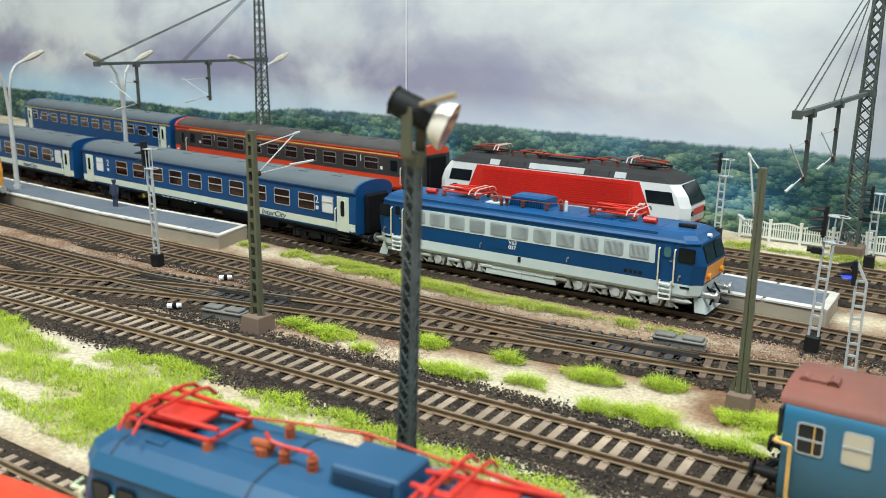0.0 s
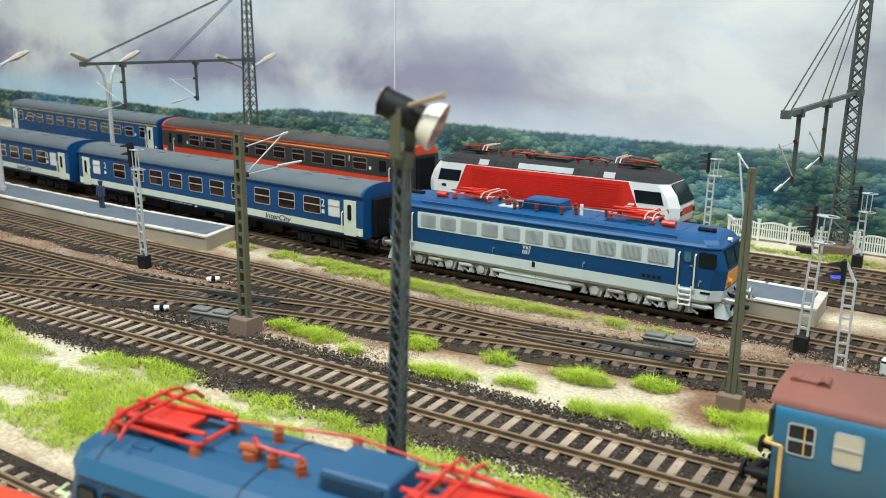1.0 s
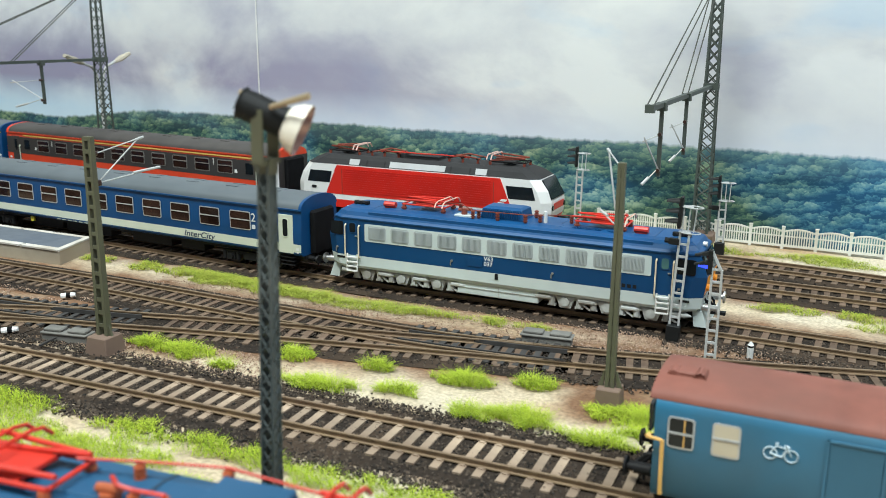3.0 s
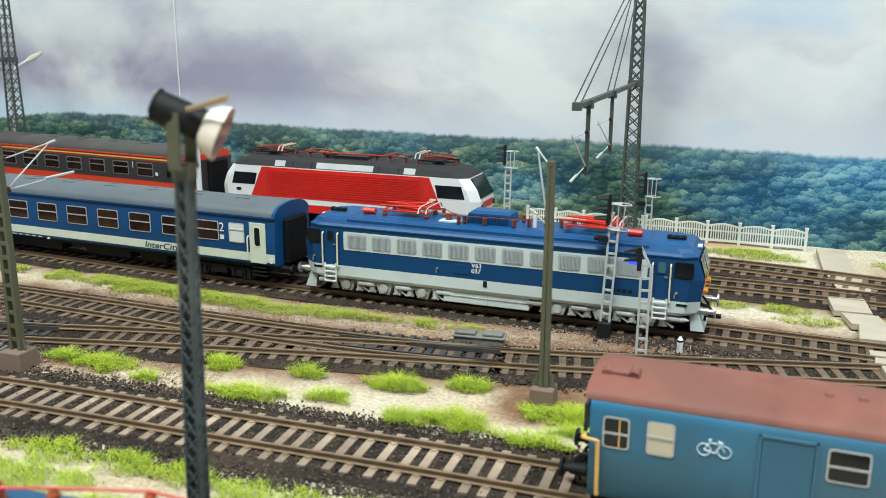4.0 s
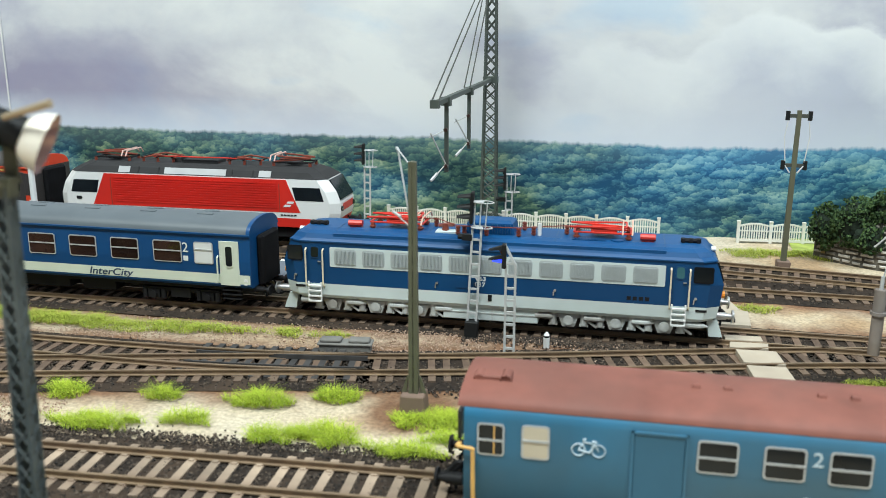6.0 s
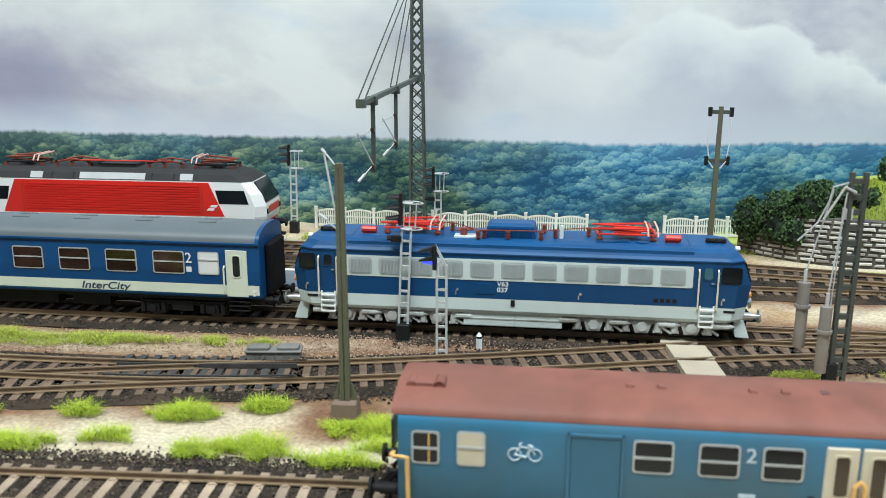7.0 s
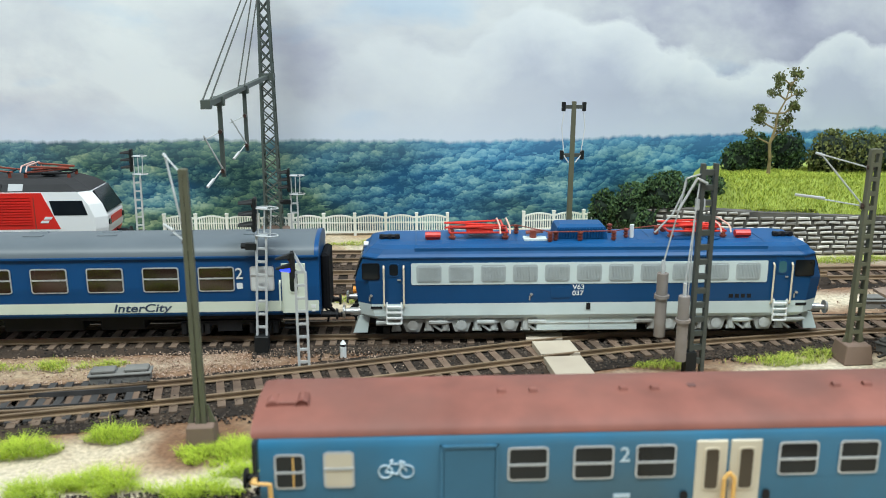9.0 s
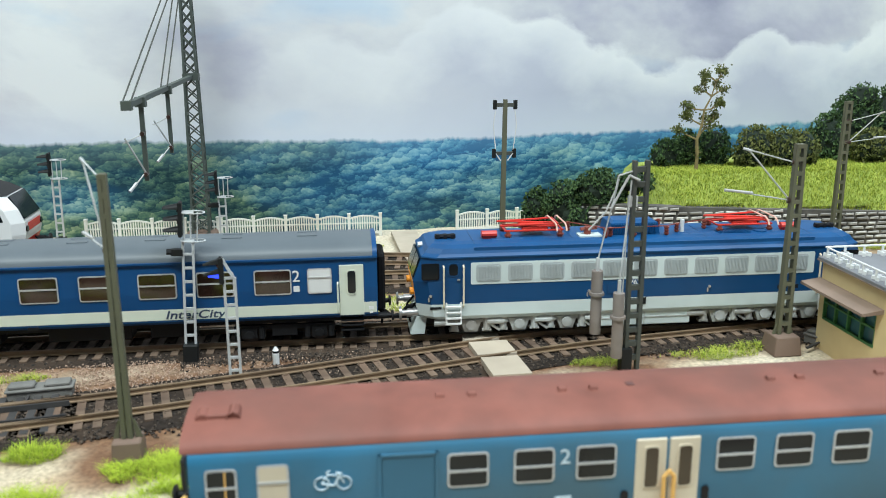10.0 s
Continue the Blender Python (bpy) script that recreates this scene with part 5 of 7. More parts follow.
def blue_loco(m):
    t = thing("electric_locomotive", "dark blue and pale grey electric locomotive pulling blue coaches", "locomotive", m=m)
    H, W = 95.0, 17.0
    bm = bmesh.new()
    loft(bm, [octagon(91.5, W - 0.6, 9.6), octagon(93.2, W, 11), octagon(94.3, W, 16.2)])
    part("skirt", bm, PALE, t, "pale grey lower body band")
    bm = bmesh.new()
    loft(bm, [octagon(94.3, W, 16.2), octagon(95.4, W, 26.5), octagon(93.2, W, 33), octagon(91.8, W, 37)])
    part("body", bm, BLUE, t, "dark blue body side")
    bm = bmesh.new()
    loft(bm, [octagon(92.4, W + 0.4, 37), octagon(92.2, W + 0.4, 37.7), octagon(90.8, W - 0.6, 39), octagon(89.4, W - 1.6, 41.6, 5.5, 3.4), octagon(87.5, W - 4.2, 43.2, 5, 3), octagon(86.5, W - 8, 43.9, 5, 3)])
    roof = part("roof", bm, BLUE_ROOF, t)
    bm = bmesh.new()
    bx(bm, -72, 72, -W + 1.1, W - 1.1, 40.0, 42.2)
    part("roof_step", bm, BLUE_ROOF, roof)
    bm = bmesh.new()
    for x in (-71.5, -30, 26, 71.5):
        prism(bm, [(-14.9, 41.6), (-12.6, 43.35), (-8.6, 44.05), (8.6, 44.05), (12.6, 43.35), (14.9, 41.6), (12.6, 43.1), (-12.6, 43.1)], x - 0.3, x + 0.3)
    part("roof_joint", bm, BLUE, roof)
    bm = bmesh.new()
    rounded_pane(bm, -73.5, 72.2, -W, 25.2, 34.4, 0.6, 0.22)
    strip = part("grille_band", bm, PALE, t, "pale grey band with eleven grilles")
    for k in range(11):
        x = -71.4 + k * 13.05
        bm = bmesh.new()
        rounded_pane(bm, x, x + 10.2, -W - 0.2, 26.1, 33.6, 1.2, 0.12)
        for j in range(15):
            xx = x + 0.8 + j * 0.62
            bx(bm, xx, xx + 0.3, -W - 0.62, -W - 0.25, 26.8, 32.9)
        part("grille", bm, GRILLE, strip)
    for s in (-1, 1):
        # cab doors, windows, handrails and steps
        xa, xb = (-84.0, -76.4) if s < 0 else (74.4, 81.8)
        bm = bmesh.new()
        bx(bm, xa + 0.9, xb - 0.9, -W - 0.12, -W + 0.2, 17.5, 36.6)
        door = part("cab_door", bm, BLUE, t)
        window(door, xa + 1.7, xb - 1.7, -W - 0.1, 28.8, 34.6, BLUE, GLASS_TEAL if s > 0 else GLASS, 1.3, w=0.45)
        bm = bmesh.new()
        bx(bm, xb - 2.4, xb - 1.2, -W - 0.7, -W - 0.1, 27.2, 27.7)
        part("door_handle", bm, STEEL, door)
        for x in (xa, xb):
            bm = bmesh.new()
            handrail(bm, x, -W - 0.1, 15.0, 33.4)
            part("handrail", bm, CREAM_RAIL, t, "cream painted handrail")
        bm = bmesh.new()
        for x in (xa + 1.0, xb - 1.0):
            pipe(bm, [(x, -W - 0.9, 17.2), (x, -W - 1.3, 8.0)], 0.4)
        for z in (8.2, 10.6, 13.0, 15.4):
            bx(bm, xa + 1, xb - 1, -W - 2.0, -W - 0.6, z - 0.3, z + 0.3)
        part("steps", bm, WHITE, t)
        wa, wb = (-93.0 + 0.6, -85.6) if s < 0 else (83.2, 91.0)
        window(t, wa, wb, -W - 0.02, 27.6, 34.6, RUBBER, GLASS, 0.8, w=0.5, label="dark cab side window")
        # end: windscreens, coloured panel, lamps
        for y in (-1, 1):
            bm = bmesh.new()
            q = [(s * 95.0, y * 0.9, 27.6), (s * 95.0, y * 12.4, 27.6), (s * 92.5, y * 12.2, 36.0), (s * 92.5, y * 0.9, 36.0)]
            off = s * 0.55
            loft(bm, [[Vector(p) for p in q], [Vector((p[0] + off, p[1], p[2] + 0.1)) for p in q]])
            part("windscreen", bm, GLASS, t)
        bm = bmesh.new()
        q = [(s * 94.1, -12.6, 17.2), (s * 94.1, 12.6, 17.2), (s * 95.2, 12.8, 26.2), (s * 95.2, -12.8, 26.2)]
        loft(bm, [[Vector(p) for p in q], [Vector((p[0] + s * 0.35, p[1], p[2])) for p in q]])
        part("front_panel", bm, ORANGE, t, "orange front warning panel")
        for y in (-9, 9):
            bm = bmesh.new()
            rod(bm, (s * 94.6, y, 20.5), (s * 96.4, y, 20.5), 1.7, 12)
            part("headlight", bm, ORANGE, t)
        bm = bmesh.new()
        rod(bm, (s * 90.6, 0, 39.6), (s * 92.4, 0, 39.6), 1.4, 12)
        part("top_headlight", bm, WHITE, t)
        bm = bmesh.new()
        loft(bm, [[(s * 90, -12, 9.6), (s * 94, -12, 9.6), (s * 94, 12, 9.6), (s * 90, 12, 9.6)], [(s * 91, -12.5, 2.2), (s * 96.5, -12.5, 2.2), (s * 96.5, 12.5, 2.2), (s * 91, 12.5, 2.2)]])
        part("rail_guard", bm, PALE, t)
        buffers(t, s * 93.4, s, STEEL)
        bm = bmesh.new()
        rod(bm, (s * 82 - 4, -4, 45.0), (s * 82 + 4, -4, 45.0), 1.1, 8)
        for x in (-3, 0, 3):
            bx(bm, s * 82 + x - 0.7, s * 82 + x + 0.7, -5.2, -2.8, 43.6, 46)
        part("horn", bm, BLACK, t)
        bm = bmesh.new()
        rod(bm, (s * 64.5 - 3.2, -6, 46.0), (s * 64.5 + 3.2, -6, 46.0), 1.7, 10)
        bx(bm, s * 64.5 - 2.6, s * 64.5 + 2.6, -7, -5, 43.6, 45.5)
        part("air_tank", bm, RED, t)
        pantograph(t, s * 45.5, 43.9, -s if s > 0 else s)
    # roof equipment
    bm = bmesh.new()
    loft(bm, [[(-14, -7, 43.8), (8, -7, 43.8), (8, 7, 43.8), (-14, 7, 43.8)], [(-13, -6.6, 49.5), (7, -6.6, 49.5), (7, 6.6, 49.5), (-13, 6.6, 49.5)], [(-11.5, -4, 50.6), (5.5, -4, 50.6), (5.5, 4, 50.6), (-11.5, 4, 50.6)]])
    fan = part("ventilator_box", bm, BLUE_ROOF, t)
    bm = bmesh.new()
    for k in range(17):
        bx(bm, -12.6 + k * 1.14, -12.1 + k * 1.14, -7.5, -6.6, 44.2, 49.0)
    part("grating", bm, BLUE, fan)
    bm = bmesh.new()
    bx(bm, -27, -17.5, -9.5, -3.5, 43.7, 44.6)
    tray = part("equipment_tray", bm, PALE, t)
    bm = bmesh.new()
    rod(bm, (-23, -6, 44.6), (-23, -6, 48.2), 1.5, 10)
    rod(bm, (-26, -6, 47), (-19, -6, 47.6), 0.9, 8)
    part("circuit_breaker", bm, BROWN_INS, tray)
    for x, y in ((-29, 3), (-16.5, -10.5), (-14, -9), (10, -9.2), (11, 4), (16, -5), (30, 0), (-4, -9.6)):
        bm = bmesh.new()
        rod(bm, (x, y, 43.7), (x, y, 48.4), 0.75, 8)
        for z in (44.6, 46, 47.4):
            rod(bm, (x, y, z), (x, y, z + 0.6), 1.15, 8)
        part("roof_insulator", bm, BROWN_INS, t)
    bm = bmesh.new()
    rod(bm, (18.5, -4.5, 43.7), (18.5, -4.5, 50.2), 0.9, 10)
    part("white_insulator", bm, WHITE, t)
    bm = bmesh.new()
    pipe(bm, [(-44, 0, 47.6), (-29, 3, 48.4), (-16.5, -10.5, 48.4), (10, -9.2, 48.4), (16, -5, 48.2), (30, 0, 48.4), (44, 0, 47.6)], 0.28)
    part("roof_conductor", bm, BROWN_INS, t)
    bm = bmesh.new()
    bx(bm, 33, 49 - 2, -9.5, -4, 43.6, 44.25)
    for k in range(9):
        bx(bm, 34 + k * 1.4, 34.7 + k * 1.4, -9.0, -4.5, 44.2, 44.6)
    part("roof_grating", bm, BLUE, t)
    for x in (24, -60, 57):
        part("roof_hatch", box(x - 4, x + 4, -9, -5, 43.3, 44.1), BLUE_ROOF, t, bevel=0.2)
    bm = bmesh.new()
    rod(bm, (52, -7, 43.4), (52, -7, 44.2), 3.0, 16)
    part("roof_hatch", bm, BLUE_ROOF, t, bevel=0.2)
    # numbers and small marks
    lettering("number_lettering", "V63", 3.1, WHITE, t, -5.2, -W - 0.06, 23.5, "white painted class number")
    lettering("number_lettering", "037", 3.1, WHITE, t, -5.4, -W - 0.06, 20.6, "white painted running number")
    bm = bmesh.new()
    bx(bm, -1.8, -0.1, -W - 0.25, -W + 0.1, 13.2, 16.0)
    part("filler_flap", bm, BLACK, t)
    for x in (-24.5, 27, 84.5, -89):
        bm = bmesh.new()
        rod(bm, (x, -W - 0.6, 20.3), (x, -W + 0.1, 20.3), 0.6, 8)
        bx(bm, x - 0.9, x - 0.4, -W - 0.3, -W, 17.6, 19.6)
        part("lamp_bracket", bm, STEEL, t)
    bm = bmesh.new()
    rounded_pane(bm, -16.5, -8.2, -W + 0.1, 18.6, 23.6, 0.9, 0.35)
    part("side_hatch", bm, BLUE, t)
    bm = bmesh.new()
    for k in range(4):
        bx(bm, 57 + k * 2.5, 58.7 + k * 2.5, -W - 0.12, -W, 17.8, 19.6)
    part("maker_plate", bm, BLACK, t)
    for x in (-87, 87):
        bm = bmesh.new()
        bx(bm, x - 2.2, x + 2.2, -W - 0.2, -W + 0.2, 14.2, 15.2)
        part("vent_slot", bm, BLACK, t)
    # underframe
    bm = bmesh.new()
    bx(bm, -90, 90, -11, 11, 6.0, 9.8)
    part("underframe", bm, BLACK, t)
    bm = bmesh.new()
    bx(bm, -22, 20, -W + 1.2, W - 1.2, 3.4, 10.0)
    eq = part("battery_box", bm, PALE, t, bevel=0.4)
    bm = bmesh.new()
    bx(bm, -0.2, 0.2, -W + 0.95, -W + 1.4, 3.8, 9.6)
    bx(bm, -21.5, 19.5, -W + 0.95, -W + 1.4, 6.8, 7.2)
    part("box_joint", bm, BOGIE, eq)
    wheels = []
    for s in (-1, 1):
        cx = s * 53
        bm = bmesh.new()
        for y in (-1, 1):
            bm = bmesh.new()
            yy = y * 13.6
            bx(bm, cx - 29, cx + 29, yy - 1.0, yy + 1.0, 7.2, 9.8)
            for ax in (-20, 0, 20):
                loft(bm, [[(cx + ax - 4.5, yy - 1.5, 8.6), (cx + ax + 4.5, yy - 1.5, 8.6), (cx + ax + 4.5, yy + 1.5, 8.6), (cx + ax - 4.5, yy + 1.5, 8.6)],
                          [(cx + ax - 2.6, yy - 1.5, 3.2), (cx + ax + 2.6, yy - 1.5, 3.2), (cx + ax + 2.6, yy + 1.5, 3.2), (cx + ax - 2.6, yy + 1.5, 3.2)]])
                rod(bm, (cx + ax, yy + y * 1.2, 6.4), (cx + ax, yy + y * 2.6, 6.4), 2.2, 12)
                for d in (-6.6, 6.6):
                    rod(bm, (cx + ax + d, yy + y * 0.6, 4.0), (cx + ax + d, yy + y * 0.6, 9.6), 1.6, 10)
                    bx(bm, cx + ax + d - 1.9, cx + ax + d + 1.9, yy - 1.4, yy + 1.4, 3.4, 4.4)
            part("bogie_frame", bm, BOGIE, t, "light grey dusty bogie side frame")
        for y in (-1, 1):
            bm = bmesh.new()
            for d in (-31, -10, 10, 31):
                rod(bm, (cx + d - 3.4, y * 14.8, 7.6), (cx + d + 3.4, y * 14.8, 7.6), 1.5, 10)
                rod(bm, (cx + d + 3.4, y * 14.8, 7.6), (cx + d + 6.2, y * 14.8, 7.4), 1.5, 10, 0.3)
            for d in (-13, 7, 26):
                pipe(bm, [(cx + d, y * 14.6, 9.8), (cx + d + 1.5, y * 15, 6), (cx + d + 5, y * 14.6, 3.4)], 0.6)
            part("brake_gear", bm, BOGIE, t)
        for ax in (-20, 0, 20):
            wheels.append(wheelset(t, cx + ax))
    settle(t, ((-5, -5), (9.6, 9.3), (16.2, 15.9), (25.2, 24.0), (34.4, 33.1), (37, 35.1), (39, 36.7), (43.9, 40.3), (51, 46.4), (60, 55)), ((-104, -107), (-74, -75.2), (72, 71.2), (104, 104)))
    return t, wheels


COACHES = {
    "blue": dict(body=COACH_BLUE, roof=COACH_ROOF, name="passenger_coach"),
    "first": dict(body=COACH_BLUE, roof=COACH_ROOF, name="passenger_coach"),
    "red": dict(body=RED_COACH, roof=DARK_ROOF, name="passenger_coach"),
}


def coach(m, kind, label):
    """A long passenger coach: body, roof, windows, doors, bogies."""
    t = thing("passenger_coach", label, "passenger coach", "coaches of the passenger trains", m)
    c = COACHES[kind]
    L, W = 150.0, 16.4
    bm = bmesh.new()
    prism(bm, [(-W + 1.0, 13.2), (-W, 15.5), (-W - 0.1, 28), (-W + 0.6, 40.6), (W - 0.6, 40.6), (W + 0.1, 28), (W, 15.5), (W - 1, 13.2)], -L, L)
    part("body", bm, c["body"], t)
    bm = bmesh.new()
    arc = [(-(W - 0.4) * math.cos(a * math.pi / 14), 40.2 + 6.9 * math.sin(a * math.pi / 14) ** 0.8) for a in range(15)]
    prism(bm, arc, -L + 2.2, L - 2.2)
    roof = part("roof", bm, c["roof"], t, smooth=True)
    for s in (-1, 1):
        bm = bmesh.new()
        prism(bm, [(y * 1.015, 40.2 + (z - 40.2) * 1.03) for y, z in arc], s * (L - 1.2) - 1.25, s * (L - 1.2) + 1.25)
        part("roof_end", bm, c["body"], roof, smooth=True)
    for k in range(9):
        for y in (-3.2, 3.2):
            part("roof_vent", box(-124 + k * 30, -116 + k * 30, y - 1, y + 1, 46.2, 47.4), c["roof"], roof, bevel=0.2)
    bm = bmesh.new()
    bx(bm, -L, L, -W - 0.25, -W + 0.8, 40.0, 40.8)
    bx(bm, -L, L, W - 0.8, W + 0.25, 40.0, 40.8)
    part("gutter", bm, c["body"], t)
    if kind == "blue":
        bm = bmesh.new()
        bx(bm, -L + 0.6, L - 0.6, -W - 0.14, -W + 0.3, 17.0, 22.9)
        part("cream_stripe", bm, CREAM, t, "cream waist stripe")
        lettering("stripe_lettering", "InterCity", 6.3, mat("dark blue letters", (0.03, 0.05, 0.09), 0.5), t, 75.5, -W - 0.2, 19.6, "dark blue slanted train name on the cream stripe", slant=0.22)
    elif kind == "first":
        bm = bmesh.new()
        bx(bm, -L + 0.6, L - 0.6, -W + 0.0, -W + 0.9, 38.7, 39.5)
        part("yellow_line", bm, YELLOW, t)
    else:
        bm = bmesh.new()
        bx(bm, -L + 0.3, L - 0.3, -W - 0.16, -W + 0.3, 23.2, 37.0)
        part("window_band", bm, DARK_COACH, t, "charcoal band around the windows")
        for s in (-1, 1):
            part("end_wall", box(s * 150.3 - 0.3, s * 150.3 + 0.3, -W + 0.4, W - 0.4, 14, 40.4), DARK_COACH, t, "dark end wall")
        bm = bmesh.new()
        bx(bm, -128, 128, -W + 0.05, -W + 0.9, 38.0, 38.9)
        part("yellow_line", bm, YELLOW, t)
    n = 10
    for k in range(n):
        x = (k - (n - 1) / 2) * (22.2 if kind == "blue" else 22.6) + (6.5 if kind == "blue" else 0)
        window(t, x - 7.3, x + 7.3, -W - 0.1, 26.2, 36.6 if kind == "blue" else 35.6, FRAME if kind != "red" else mat("dull frame", (0.30, 0.29, 0.27), 0.4, metal=0.4), GLASS_BROWN, 1.0, bar=31.8, w=0.5)
    for s in (-1, 1):
        digit = "2" if kind == "blue" else "1"
        lettering("class_number", digit, 6.6, WHITE, t, (115.6 if s > 0 else -112) if kind == "blue" else s * 90.5, -W - 0.2, 33.4, "white class number")
        bm = bmesh.new()
        xp = 115.6 if s > 0 and kind == "blue" else s * 112
        rounded_pane(bm, xp - 1.2, xp + 1.2, -W - 0.1, 27.2, 29.6, 0.3, 0.12)
        part("pictogram", bm, WHITE, t)
        xw = 124.8 if s > 0 else -123
        if kind == "red":
            window(t, xw - 4, xw + 4, -W - 0.1, 26.5, 35.5, DARK_COACH, GLASS, 0.9)
        else:
            window(t, xw - 4.8, xw + 4.8, -W - 0.1, 26.2, 36.6, FRAME, WHITE if kind == "blue" else GLASS, 0.9, bar=33.0)
        xd = s * 137.5
        dm = (CREAM if kind != "red" else DARK_COACH)
        bm = bmesh.new()
        bx(bm, xd - 4.9, xd + 4.9, -W - 0.3, -W + 0.2, 15.4, 37.6)
        door = part("door", bm, dm, t, "pale entrance door" if kind != "red" else "dark entrance door", bevel=0.12)
        window(door, xd - 2.0, xd + 2.0, -W - 0.28, 25.5, 35.6, dm, GLASS, 1.2, w=0.4)
        bm = bmesh.new()
        handrail(bm, xd - s * 5.6, -W - 0.1, 17.5, 30.5)
        part("handrail", bm, CREAM, door)
        bm = bmesh.new()
        bx(bm, s * 146.3 - 1.3, s * 146.3 + 1.3, -W - 0.25, -W, 18.6, 20.4)
        bx(bm, s * 146.3 - 0.9, s * 146.3 + 0.9, -W - 0.25, -W, 16.4, 17.6)
        part("plate", bm, WHITE, t)
        bm = bmesh.new()
        bx(bm, min(s * 150, s * 153.5), max(s * 150, s * 153.5), -9.5, 9.5, 14, 39.5)
        part("gangway_bellows", bm, RUBBER, t, "black rubber gangway", bevel=1.0)
        buffers(t, s * 149.5, s, BLACK)
        for j in range(4):
            bm = bmesh.new()
            bx(bm, xd - 4.6, xd + 4.6, -W + 0.4, -W + 2.8, 6.0 + j * 2.6, 6.6 + j * 2.6)
            part("step", bm, BLACK, t)
    bm = bmesh.new()
    bx(bm, -L, L, -13, 13, 10.5, 13.6)
    part("underframe", bm, BLACK, t)
    for x, w, y in ((-58, 14, -12.5), (-20, 20, -13), (34, 16, -12.6), (66, 9, -12.4)):
        bm = bmesh.new()
        bx(bm, x - w, x + w, y, y + 8, 5.2, 11)
        part("equipment_box", bm, BLACK, t, bevel=0.3)
    bm = bmesh.new()
    rod(bm, (-6, -15.6, 14), (-6, -16.9, 14), 0.9, 8)
    part("filler_cap", bm, WHITE, t)
    bm = bmesh.new()
    bx(bm, 12, 16, -W - 0.2, -W + 0.6, 13.4, 15.6)
    part("filler_flap", bm, BLACK, t)
    bm = bmesh.new()
    for k in range(7):
        bx(bm, -44 + k * 5, -41 + k * 5, -W - 0.1, -W + 0.3, 14.4, 15.1)
    part("small_print", bm, CREAM, t)
    bm = bmesh.new()
    bx(bm, -72, -69, -14.5, -13, 8.5, 12)
    part("yellow_tag", bm, mat("yellow tag", (0.75, 0.62, 0.06), 0.5), t)
    wheels = []
    for s in (-1, 1):
        cx = s * 110
        bm = bmesh.new()
        for y in (-1, 1):
            bm = bmesh.new()
            yy = y * 12.4
            bx(bm, cx - 20, cx + 20, yy - 0.9, yy + 0.9, 7.4, 9.6)
            for ax in (-14, 14):
                bx(bm, cx + ax - 3, cx + ax + 3, yy - 1.4, yy + 1.4, 3.6, 8)
                rod(bm, (cx + ax, yy, 5.4), (cx + ax, yy + y * 2.4, 5.4), 1.8, 10)
                for d in (-4.8, 4.8):
                    rod(bm, (cx + ax + d, yy + y * 0.5, 3.4), (cx + ax + d, yy + y * 0.5, 8.6), 1.3, 8)
            bx(bm, cx - 5, cx + 5, yy - 1.2, yy + 1.6, 4.4, 9.8)
            part("bogie_frame", bm, BLACK, t)
        for ax in (-14, 14):
            wheels.append(wheelset(t, cx + ax, 5.4))
    if kind == "blue":
        settle(t, ((-5, -5), (6, 5.4), (13.2, 11.2), (17, 13.2), (22.9, 17.6), (26.2, 22.0), (36.6, 32.3), (40.2, 36.0), (47.1, 42.8), (50, 45.4)), ((-160, -157.6), (-150, -147.6), (-142, -141.8), (142, 141.8), (150, 147.6), (160, 157.6)))
    return t, wheels


